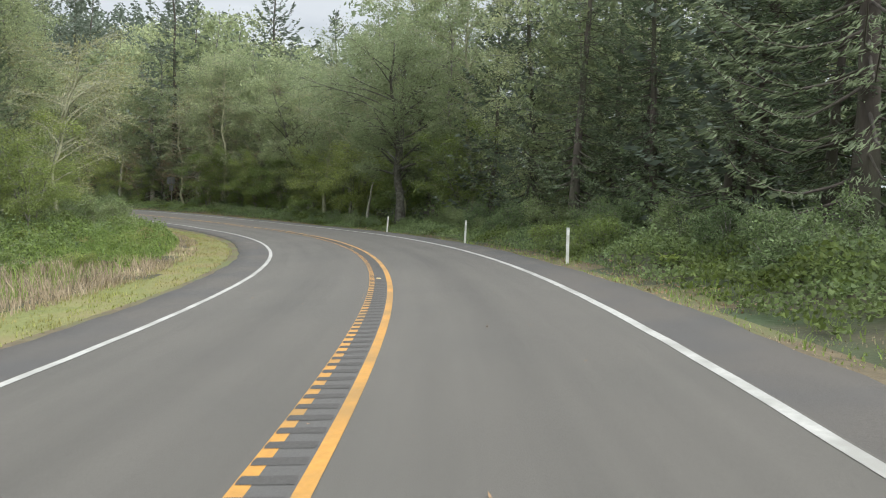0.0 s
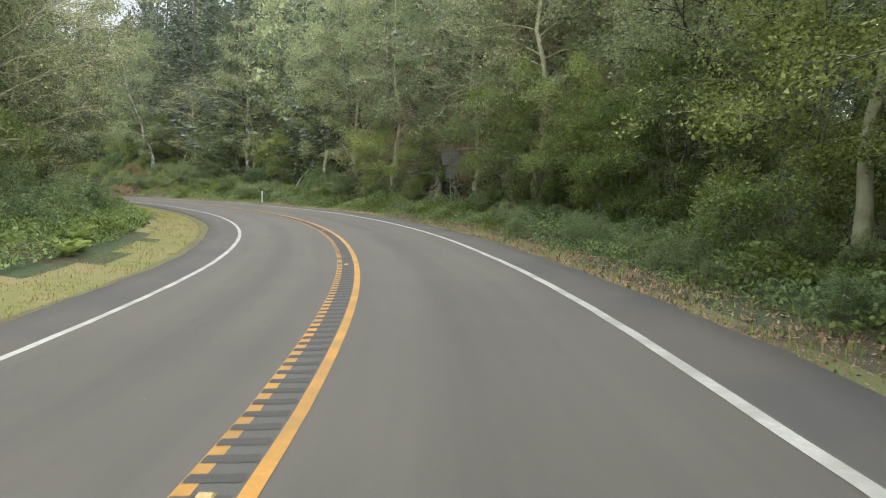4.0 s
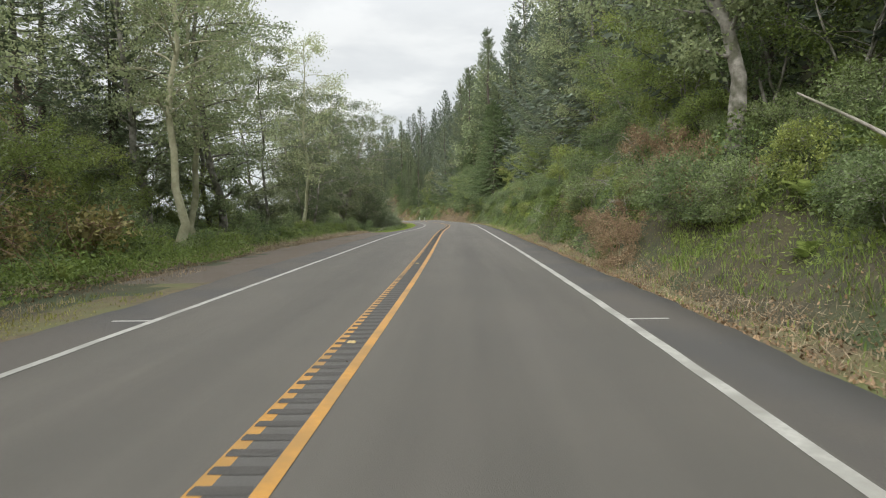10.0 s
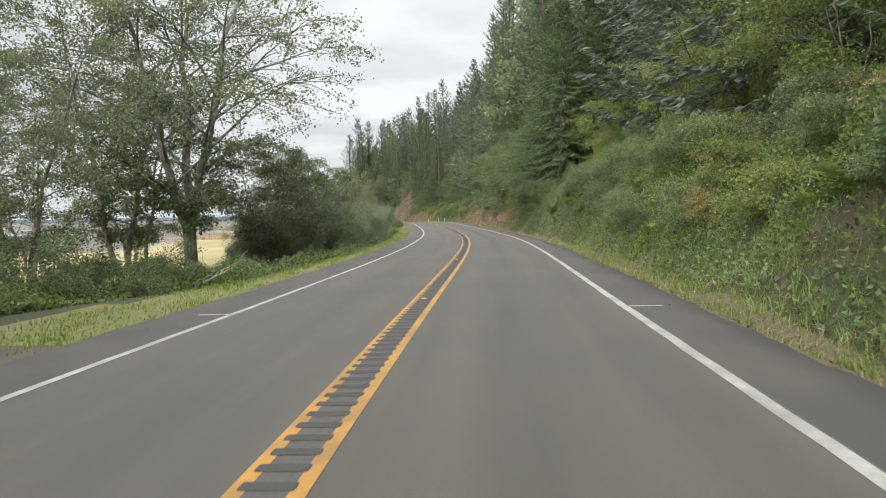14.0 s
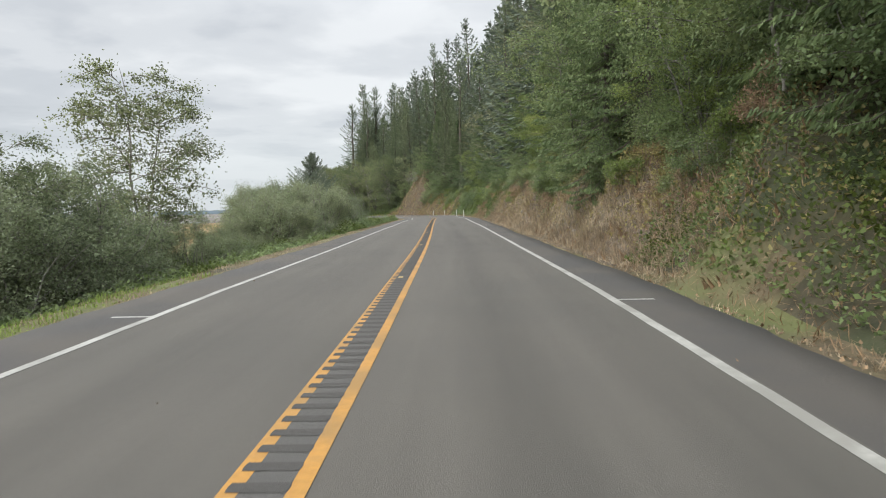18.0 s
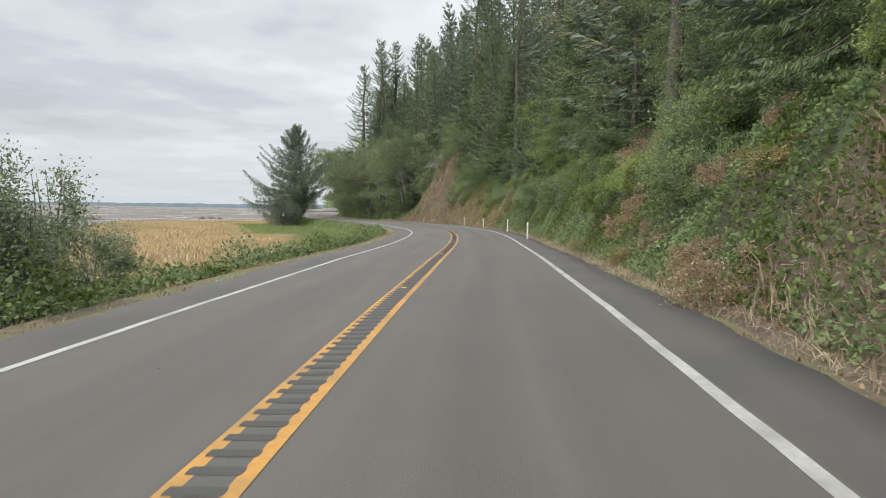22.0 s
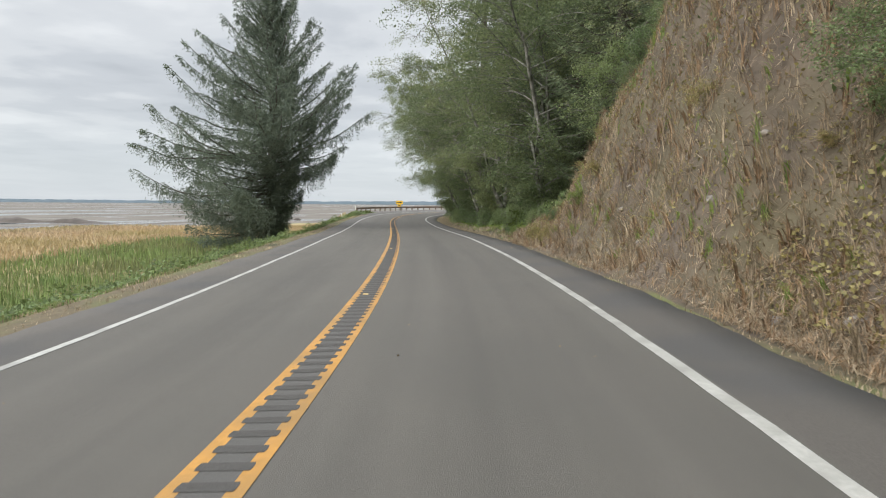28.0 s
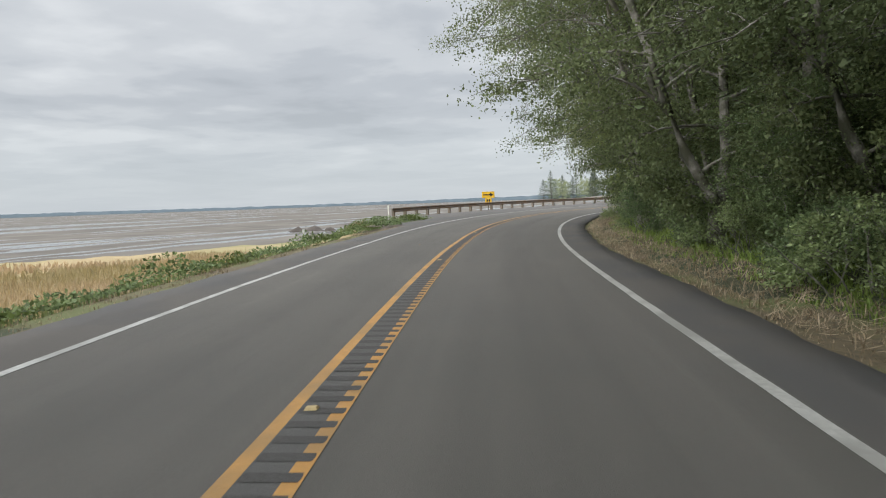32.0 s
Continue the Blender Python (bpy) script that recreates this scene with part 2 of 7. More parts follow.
M["gravel"] = surface("gravel", (0.085, 0.068, 0.054), (0.17, 0.14, 0.115), 30, 0.95, 1.0, 60, stain=(0.12, 0.095, 0.07), stain_scale=0.7)
M["marsh"] = surface("marsh_grass_bed", (0.31, 0.23, 0.11), (0.44, 0.335, 0.18), 1.6, 0.95, 1.0, 9, stain=(0.26, 0.23, 0.10), stain_scale=0.07)
M["leaf_alder"] = surface("alder_leaf", (0.25, 0.305, 0.16), (0.39, 0.435, 0.24), 1.2, 0.55, 0, vary=0.22, island=0.35, through_light=0.55, spec=0.22)
# alder leaf again, darkened: shade under the roadside crowns is put into the colour
M["leaf_shade"] = surface("shaded_alder_leaf", (0.14, 0.175, 0.08), (0.24, 0.28, 0.13), 1.2, 0.55, 0, vary=0.18, island=0.35, through_light=0.4, spec=0.22)
# alder leaf darkened as if seen against the sky: backlight painted into the colour
M["leaf_backlit"] = surface("backlit_alder_leaf", (0.12, 0.148, 0.078), (0.21, 0.245, 0.125), 1.2, 0.55, 0, vary=0.15, island=0.4, through_light=0.3, spec=0.22)
M["mossy_twig"] = surface("moss_grown_twig", (0.24, 0.235, 0.14), (0.46, 0.45, 0.31), 2.5, 0.95, 0.4, 20, vary=0.1)
M["leaf_bright"] = surface("bright_leaf", (0.185, 0.245, 0.07), (0.31, 0.365, 0.12), 1.2, 0.5, 0, vary=0.2, island=0.35, through_light=0.45, spec=0.22)
M["leaf_dark"] = surface("dark_shrub_leaf", (0.15, 0.205, 0.092), (0.25, 0.315, 0.14), 1.5, 0.45, 0, vary=0.22, island=0.35, through_light=0.4, spec=0.22)
M["leaf_willow"] = surface("willow_leaf", (0.175, 0.21, 0.12), (0.285, 0.325, 0.19), 1.2, 0.5, 0, vary=0.15, island=0.35, through_light=0.4, spec=0.22)
M["needles"] = surface("spruce_needles", (0.12, 0.158, 0.09), (0.215, 0.262, 0.145), 1.5, 0.6, 0, vary=0.22, island=0.3, through_light=0.25, spec=0.22)
# darker needle copy, lifted and blued: haze over the trees is put into the colour
M["needles_hazed"] = surface("shaded_hazed_spruce_needles", (0.105, 0.132, 0.10), (0.185, 0.22, 0.16), 1.5, 0.6, 0, vary=0.15, island=0.3, through_light=0.22, spec=0.22)
M["dead_twig"] = surface("dead_twig", (0.24, 0.15, 0.095), (0.40, 0.275, 0.185), 3, 0.9, 0.3, 30, vary=0.15)
M["cedar"] = surface("cedar_sprays", (0.085, 0.13, 0.055), (0.17, 0.225, 0.095), 1.5, 0.55, 0, vary=0.15, island=0.35, through_light=0.25, spec=0.22)
M["mossy_leaf"] = surface("pale_mossy_leaf", (0.26, 0.27, 0.12), (0.40, 0.39, 0.19), 1.2, 0.6, 0, vary=0.1, island=0.35, through_light=0.4, spec=0.2)
M["bark_alder"] = surface("alder_bark", (0.13, 0.12, 0.10), (0.38, 0.36, 0.32), 4.5, 0.9, 0.8, 22, stain=(0.09, 0.092, 0.06), stain_scale=2.6, vary=0.2)
M["bark_spruce"] = surface("spruce_bark", (0.06, 0.05, 0.042), (0.15, 0.125, 0.105), 3, 0.95, 0.8, 16, stain=(0.08, 0.085, 0.05), stain_scale=0.8, vary=0.15, stretch=(1, 1, 0.3))
M["fern"] = surface("fern_frond", (0.17, 0.24, 0.06), (0.30, 0.36, 0.11), 1.5, 0.5, 0, vary=0.2, island=0.25, through_light=0.42, spec=0.22)
M["grass_green"] = surface("green_grass", (0.18, 0.26, 0.06), (0.30, 0.37, 0.10), 0.8, 0.6, 0, island=0.35, through_light=0.42, spec=0.22)
M["verge_mown"] = surface("mown_verge_grass", (0.22, 0.25, 0.06), (0.36, 0.36, 0.12), 0.8, 0.6, 0, island=0.35, through_light=0.42, spec=0.22, stain=(0.33, 0.27, 0.12), stain_scale=0.5)
M["reed"] = surface("green_reed", (0.14, 0.20, 0.065), (0.245, 0.31, 0.11), 0.5, 0.6, 0, island=0.4, through_light=0.35, stain=(0.20, 0.21, 0.09), stain_scale=0.4)
M["grass_dry"] = surface("dry_grass", (0.30, 0.232, 0.15), (0.53, 0.43, 0.30), 0.6, 0.7, 0, island=0.4, through_light=0.3, stain=(0.25, 0.195, 0.125), stain_scale=0.7)
M["grass_gold"] = surface("gold_marsh_grass", (0.38, 0.275, 0.16), (0.53, 0.40, 0.25), 0.25, 0.7, 0, island=0.22, through_light=0.35, stain=(0.36, 0.29, 0.145), stain_scale=0.09)
M["dry_fern"] = surface("withered_fern", (0.25, 0.175, 0.10), (0.41, 0.305, 0.19), 0.9, 0.7, 0, island=0.4, through_light=0.3)
M["bramble"] = surface("bramble_leaf", (0.145, 0.20, 0.09), (0.255, 0.32, 0.135), 0.5, 0.45, 0, island=0.45, through_light=0.4, spec=0.22, stain=(0.10, 0.13, 0.03), stain_scale=0.25)
M["yellowing"] = surface("yellowing_leaf", (0.22, 0.20, 0.07), (0.36, 0.30, 0.12), 0.8, 0.55, 0, island=0.4, through_light=0.35)
M["litter"] = surface("leaf_litter", (0.16, 0.10, 0.055), (0.34, 0.23, 0.13), 2, 0.8, 0, island=0.4)
M["post_white"] = surface("post_plastic", (0.62, 0.62, 0.58), (0.78, 0.78, 0.74), 6, 0.55, 0.1, 40, stain=(0.5, 0.5, 0.44), stain_scale=3)
M["reflector"] = surface("reflector", (0.75, 0.75, 0.72), (0.85, 0.85, 0.8), 30, 0.25, 0.1, 90)
M["reflector_amber"] = surface("amber_marker", (0.40, 0.29, 0.11), (0.55, 0.42, 0.2), 30, 0.6, 0.1, 90)
M["steel"] = surface("galvanised_steel", (0.26, 0.27, 0.27), (0.40, 0.41, 0.41), 8, 0.45, 0.15, 40, metal=0.7, stain=(0.28, 0.22, 0.17), stain_scale=1.2)
M["rail_rust"] = surface("weathered_rail_steel", (0.11, 0.085, 0.07), (0.20, 0.165, 0.14), 6, 0.65, 0.3, 40, metal=0.4, stain=(0.16, 0.10, 0.06), stain_scale=1.0)
M["timber"] = surface("weathered_timber", (0.10, 0.085, 0.07), (0.22, 0.19, 0.16), 6, 0.9, 0.6, 25, stretch=(1, 1, 0.2))
M["sign_yellow"] = surface("sign_yellow", (0.66, 0.40, 0.02), (0.74, 0.46, 0.03), 5, 0.45, 0.05, 30)
M["sign_black"] = surface("sign_black", (0.012, 0.012, 0.012), (0.03, 0.03, 0.03), 9, 0.5, 0)
M["sign_back"] = surface("sign_back_aluminium", (0.20, 0.21, 0.21), (0.30, 0.31, 0.31), 4, 0.55, 0.1, 30, metal=0.5, stain=(0.16, 0.17, 0.15), stain_scale=2)
M["mud_bank"] = surface("dark_mud_bank", (0.045, 0.035, 0.028), (0.09, 0.072, 0.058), 0.6, 0.7, 0.6, 4)
M["bark_old"] = surface("lichened_bark", (0.045, 0.042, 0.032), (0.11, 0.10, 0.075), 3.5, 0.95, 0.9, 14, stain=(0.155, 0.15, 0.125), stain_scale=5.0)
M["rock"] = surface("grey_rock", (0.17, 0.15, 0.13), (0.34, 0.31, 0.28), 2.2, 0.9, 1.0, 8, stain=(0.22, 0.18, 0.13), stain_scale=0.9)
M["dead_wood"] = surface("bleached_wood", (0.26, 0.235, 0.20), (0.48, 0.45, 0.40), 5, 0.9, 0.4, 30, stain=(0.2, 0.2, 0.14), stain_scale=1.5)
# woods tinted blue-grey: the haze over the bay is part of this colour
M["far_shore"] = surface("hazed_shore_woods", (0.085, 0.115, 0.135), (0.13, 0.16, 0.18), 0.01, 1.0, 0, stain=(0.10, 0.13, 0.15), stain_scale=0.003)

# tidal flats: mud with standing water in long channels
mud = bpy.data.materials.new("tidal_flat")
mud.use_nodes = True
nt = mud.node_tree
mb = nt.nodes["Principled BSDF"]
tc = nt.nodes.new("ShaderNodeTexCoord")
mp = nt.nodes.new("ShaderNodeMapping")
mp.inputs["Rotation"].default_value = (0, 0, radians(12))
mp.inputs["Scale"].default_value = (0.0048, 0.028, 1)
nt.links.new(tc.outputs["Object"], mp.inputs[0])
wn = nt.nodes.new("ShaderNodeTexNoise")
wn.inputs["Scale"].default_value, wn.inputs["Detail"].default_value, wn.inputs["Roughness"].default_value, wn.inputs["Distortion"].default_value = 1.6, 7, 0.6, 0.7
nt.links.new(mp.outputs[0], wn.inputs["Vector"])
wr = nt.nodes.new("ShaderNodeValToRGB")
wr.color_ramp.elements[0].position, wr.color_ramp.elements[1].position = 0.55, 0.585
nt.links.new(wn.outputs["Fac"], wr.inputs[0])
mn = nt.nodes.new("ShaderNodeTexNoise")
mn.inputs["Scale"].default_value, mn.inputs["Detail"].default_value = 0.11, 8
nt.links.new(tc.outputs["Object"], mn.inputs["Vector"])
mr_ = nt.nodes.new("ShaderNodeValToRGB")
mr_.color_ramp.elements[0].position, mr_.color_ramp.elements[0].color = 0.3, (0.10, 0.088, 0.074, 1)
mr_.color_ramp.elements[1].position, mr_.color_ramp.elements[1].color = 0.7, (0.19, 0.168, 0.14, 1)
nt.links.new(mn.outputs["Fac"], mr_.inputs[0])
mc = nt.nodes.new("ShaderNodeMix")
mc.data_type = "RGBA"
mc.inputs["B"].default_value = (0.10, 0.10, 0.10, 1)
nt.links.new(wr.outputs[0], mc.inputs["Factor"])
nt.links.new(mr_.outputs[0], mc.inputs["A"])
nt.links.new(mc.outputs["Result"], mb.inputs["Base Color"])
rr = nt.nodes.new("ShaderNodeMapRange")
rr.inputs["To Min"].default_value, rr.inputs["To Max"].default_value = 0.95, 0.1
nt.links.new(wr.outputs[0], rr.inputs["Value"])
nt.links.new(rr.outputs[0], mb.inputs["Roughness"])
mb.inputs["Specular IOR Level"].default_value = 0.3
M["mud"] = mud

# ---- the road's line: curvature (1/100 m), cross-fall (%), rise (m), every 12 m from 30 m behind the start ----
KAPPA = [0.578, 0.711, 0.833, 0.976, 1.202, 1.347, 1.321, 1.163, 1.092, 1.223, 1.141, 0.863, 0.622, 0.311, 0.127, 0.071, 0.033, -0.046, -0.063, -0.059, 0.118, 0.257, 0.27, 0.327, 0.057, 0.062, 0.047, -0.012, -0.034, -0.023, 0.045, 0.193, 0.369, 0.635, 0.677, 0.601, 0.528, 0.225, 0.128, 0.052, -0.02, -0.178, -0.575, -1.036, -1.253, -1.354, -1.4, -1.421, -1.429, -1.433, -1.434, -1.435, -1.435, -1.435]
BANK = [1.059, 1.818, 2.62, 3.332, 4.075, 3.74, 2.826, 2.421, 2.65, 2.857, 2.531, 1.976, 1.069, 0.521, -0.393, -0.671, -0.241, 0.418, 1.269, 1.652, 1.54, 0.977, 0.043, -0.512, -0.494, -0.232, 0.468, 1.934, 2.843, 2.784, 1.974, 1.937, 2.617, 3.271, 3.766, 3.83, 3.02, 2.025, 1.18, 0.131, -1.159, -2.358, -2.948, -3.269, -3.243, -3.097, -2.982, -2.917, -2.887, -2.874, -2.87, -2.87, -2.87, -2.87]
RISE = [0.47, 0.252, 0.009, -0.288, -0.603, -0.879, -1.103, -1.252, -1.222, -1.08, -0.896, -0.741, -0.55, -0.427, -0.281, -0.167, -0.071, 0.014, 0.07, 0.034, 0.025, 0.043, 0.087, 0.079, 0.19, 0.209, 0.258, 0.308, 0.311, 0.35, 0.31, 0.184, 0.156, 0.121, 0.023, -0.053, -0.049, -0.009, -0.036, -0.158, -0.214, -0.139, -0.102, 0.041, 0.165, 0.249, 0.308, 0.351, 0.382, 0.404, 0.422, 0.435, 0.446, 0.455]
KNOTS = np.arange(len(KAPPA)) * 12.0 - 30.0
kappa_far = np.array(KAPPA)
kappa_far[KNOTS > 550] = 0.0
SS = np.arange(-60.0, 640.0, 1.0)
_k = np.interp(SS, KNOTS, kappa_far) / 100
_k[SS < -30] = 0.003
_th = np.concatenate([[0], np.cumsum((_k[1:] + _k[:-1]) / 2)])
_mid = (_th[1:] + _th[:-1]) / 2
_x = -np.concatenate([[0], np.cumsum(np.sin(_mid))])
_y = np.concatenate([[0], np.cumsum(np.cos(_mid))])
_i0 = 60
_t0 = _th[_i0]
_th = _th - _t0
_x, _y = _x - _x[_i0], _y - _y[_i0]
RX, RY = np.cos(_t0) * _x + np.sin(_t0) * _y, -np.sin(_t0) * _x + np.cos(_t0) * _y
RTH = _th
RBANK, RRISE = np.interp(SS, KNOTS, BANK) / 100, np.interp(SS, KNOTS, RISE)
EDGE_R, EDGE_L = -4.75, 4.3
LINE_R, LINE_L = -3.588, 3.112


def heading(s):
    return np.interp(s, SS, RTH)


def flat(s, u):
    """World x, y of the point s metres along the road and u metres to the left of its middle."""
    th = np.interp(s, SS, RTH)
    return np.interp(s, SS, RX) - u * np.cos(th), np.interp(s, SS, RY) - u * np.sin(th)


def crown(s, u):
    """Height of the paved surface."""
    return np.interp(s, SS, RRISE) - np.interp(s, SS, RBANK) * u


def ease(a, b, x):
    t = np.clip((np.asarray(x, float) - a) / (b - a), 0, 1)
    return t * t * (3 - 2 * t)


def lumps(s, u):
    return (np.sin(s * 0.37 + u * 0.6) * np.sin(u * 0.83 - s * 0.21) * 0.5 + np.sin(s * 1.1 - u * 0.9 + 1.3) * 0.28 + np.sin(s * 0.09 + 0.4) * 0.4
            + np.sin(s * 2.3 + u * 1.7) * np.sin(u * 2.9 - s * 0.7) * 0.22)


def crags(s, u):
    return np.abs(np.sin(s * 1.7 + 1.5 * np.sin(u * 0.9))) * 0.7 + np.sin(s * 3.3 + u * 2.1) * 0.3 + np.sin(u * 4.1 - s * 1.2) * 0.25 + np.sin(s * 0.8 + u * 0.5) * 0.6


# right-hand bank: its height and its run; left-hand land beyond the verge
BANK_S = [-60, 60, 100, 120, 145, 170, 215, 235, 250, 275, 300, 320, 350, 372, 384, 394, 404, 410, 413.5, 416, 418, 420, 422, 424, 428, 438, 450, 640]
BANK_H = [0.2, 0.2, 0.4, 1.2, 3.2, 3.6, 3.6, 4.0, 3.4, 3.3, 3.4, 4.0, 4.2, 3.6, 3.4, 3.8, 6.4, 9.6, 9.6, 7.3, 4.7, 3.0, 2.0, 1.5, 1.0, 0.7, 0.5, 0.4]
BANK_R = [3.0, 3.0, 3.4, 4.6, 4.6, 4.0, 4.6, 4.0, 3.4, 3.3, 3.6, 3.8, 4.0, 3.4, 3.4, 3.6, 4.3, 4.2, 3.8, 3.4, 3.3, 3.2, 3.2, 3.2, 3.4, 3.4, 3.0, 3.0]
HILL_S = [-60, 90, 130, 200, 300, 400, 475, 500, 640]
HILL_G = [0.05, 0.1, 0.45, 0.55, 0.6, 0.6, 0.5, 0.12, 0.1]
LEFT_S = [-60, 100, 150, 195, 215, 300, 330, 480, 640]
LEFT_Z = [-0.7, -0.9, -0.5, -0.6, -1.2, -1.5, -1.7, -1.7, -1.9]


def height(s, u):
    s, u = np.asarray(s, float), np.asarray(u, float)
    z = crown(s, np.clip(u, EDGE_R, EDGE_L)) - 0.05
    v = -u + EDGE_R
    bh, br, hg = np.interp(s, BANK_S, BANK_H), np.interp(s, BANK_S, BANK_R), np.interp(s, HILL_S, HILL_G)
    bh = bh * (1 + 0.16 * np.sin(s * 0.42) + 0.10 * np.sin(s * 1.05 + 2))
    k = np.clip((v - 0.45 - 0.18 * np.sin(s * 0.63)) / br, 0, 1)
    k = k + 0.25 * np.sin(k * np.pi) * k * (1 - k)
    rough = ease(0.8, 2.2, v)
    right = -0.10 * ease(0, 0.7, v) + bh * (0.3 * k + 0.7 * ease(0, 1, k)) + np.minimum(hg * np.maximum(v - 0.7 - br, 0), 22 * hg) + rough * (lumps(s, u) * (0.18 + 0.07 * bh) + crags(s, u) * np.clip(bh - 3, 0, 3) * 0.22)
    w = u - EDGE_L
    turnout = ease(140, 150, s) * (1 - ease(196, 206, s))
    rail = ease(478, 492, s)
    start = 0.8 + 2.6 * turnout + 3.6 * rail
    lz = np.interp(s, LEFT_S, LEFT_Z)
    lk = ease(0, 3.2 + 2 * (1 - ease(190, 230, s)), w - start)
    left = -0.05 * ease(0, 0.6, w) + (lz - z) * lk + ease(start + 0.5, start + 3, w) * lumps(s, u) * 0.16 * (1 - 0.8 * ease(8, 16, w) * ease(200, 240, s))
    sea = ease(24, 70, w) * ease(200, 300, s)
    left = left - 0.5 * sea
    return z + np.where(v > 0, right, np.where(w > 0, left, 0.0))


def spot(s, u, dz=0.0):
    x, y = flat(s, u)
    return Vector((float(x), float(y), float(height(s, u)) + dz))


# ---- mesh helpers ----
def mesh_of(name, verts, faces, mats, index=None, smooth=False):
    """A mesh from arrays: faces is an (n, 4) or (n, 3) array, or a list."""
    me = bpy.data.meshes.new(name)
    verts = np.asarray(verts, float)
    if isinstance(faces, np.ndarray):
        n, k = faces.shape
        me.vertices.add(len(verts))
        me.vertices.foreach_set("co", verts.ravel())
        me.loops.add(n * k)
        me.loops.foreach_set("vertex_index", faces.astype(np.int32).ravel())
        me.polygons.add(n)
        me.polygons.foreach_set("loop_start", np.arange(0, n * k, k, dtype=np.int32))
        me.polygons.foreach_set("loop_total", np.full(n, k, dtype=np.int32))
        me.update(calc_edges=True)
    else:
        me.from_pydata([tuple(v) for v in verts], [], faces)
    for m in mats if isinstance(mats, (list, tuple)) else [mats]:
        me.materials.append(m)
    if index is not None:
        me.polygons.foreach_set("material_index", np.asarray(index, dtype=np.int32))
    if smooth:
        me.polygons.foreach_set("use_smooth", np.ones(len(me.polygons), dtype=bool))
    me.update()
    return me


def thing(name, me, label="", category="", group="", kind=""):
    return tagged(new(name, me), label, category, group, kind)


def child(name, me, parent, label=""):
    ob = new(name, me)
    ob.parent = parent
    if label:
        ob["label"] = label
    return ob


def part(name, bm, material, parent, label=""):
    me = bpy.data.meshes.new(name)
    bm.to_mesh(me)
    bm.free()
    me.materials.append(material)
    return child(name, me, parent, label)


def strip_faces(rows, cols):
    r, c = np.meshgrid(np.arange(rows - 1), np.arange(cols - 1), indexing="ij")
    a = (r * cols + c).ravel()
    return np.stack([a, a + 1, a + cols + 1, a + cols], 1)


def ribbon(s, us, lift):
    """Vertices of a band that follows the road: columns at us (left to right), lift above the paving."""
    s = np.asarray(s, float)
    out = []
    for u in us:
        uu = np.broadcast_to(u, s.shape)
        x, y = flat(s, uu)
        out.append(np.stack([x, y, crown(s, uu) + lift], 1))
    return np.stack(out, 1).reshape(-1, 3)


class Pile:
    """Gathers quads into one mesh."""

    def __init__(self):
        self.v, self.f, self.n, self.m = [], [], 0, []

    def add(self, v, f, mat=0):
        self.v.append(np.asarray(v, float))
        self.f.append(np.asarray(f) + self.n)
        self.m.append(np.full(len(f), mat))
        self.n += len(v)

    def mesh(self, name, mats, smooth=False):
        return mesh_of(name, np.concatenate(self.v), np.concatenate(self.f), mats, np.concatenate(self.m), smooth)


def unit(a):
    return a / (np.linalg.norm(a, axis=-1, keepdims=True) + 1e-9)


def leaves(rng, c, size, aspect=0.6, up=0.5, axis=None, spread=1.0, fold=0.12):
    """Diamond leaves at the points c: verts and quads. up: how far they lie flat."""
    n = len(c)
    size = np.broadcast_to(np.asarray(size, float), (n,)) * rng.uniform(0.7, 1.3, n)
    nrm = unit(rng.normal(size=(n, 3)) * (1 - up) + np.array([0, 0, 1.0]) * up * 1.6)
    a = unit(rng.normal(size=(n, 3)) * spread + (0 if axis is None else axis))
    b = unit(np.cross(nrm, a))
    nrm = np.cross(a, b)
    L, W = size[:, None] * 0.5, size[:, None] * 0.5 * aspect
    v = np.stack([c - a * L, c + b * W - nrm * W * fold * 4 + a * L * 0.1, c + a * L, c - b * W - nrm * W * fold * 4 + a * L * 0.1], 1)
    return v.reshape(-1, 3), np.arange(4 * n).reshape(-1, 4)


def tube(points, radii, sides=6):
    """A tapered tube along points."""
    p = np.asarray(points, float)
    r = np.asarray(radii, float)
    d = unit(np.gradient(p, axis=0))
    ref = np.where(np.abs(d[:, 2:3]) > 0.9, np.array([[1.0, 0, 0]]), np.array([[0, 0, 1.0]]))
    a = unit(np.cross(d, ref))
    b = np.cross(d, a)
    t = np.arange(sides) * 2 * np.pi / sides
    ring = p[:, None] + r[:, None, None] * (np.cos(t)[None, :, None] * a[:, None] + np.sin(t)[None, :, None] * b[:, None])
    n = len(p)
    i, j = np.meshgrid(np.arange(n - 1), np.arange(sides), indexing="ij")
    k = (j + 1) % sides
    f = np.stack([i * sides + j, i * sides + k, (i + 1) * sides + k, (i + 1) * sides + j], -1).reshape(-1, 4)
    return ring.reshape(-1, 3), f


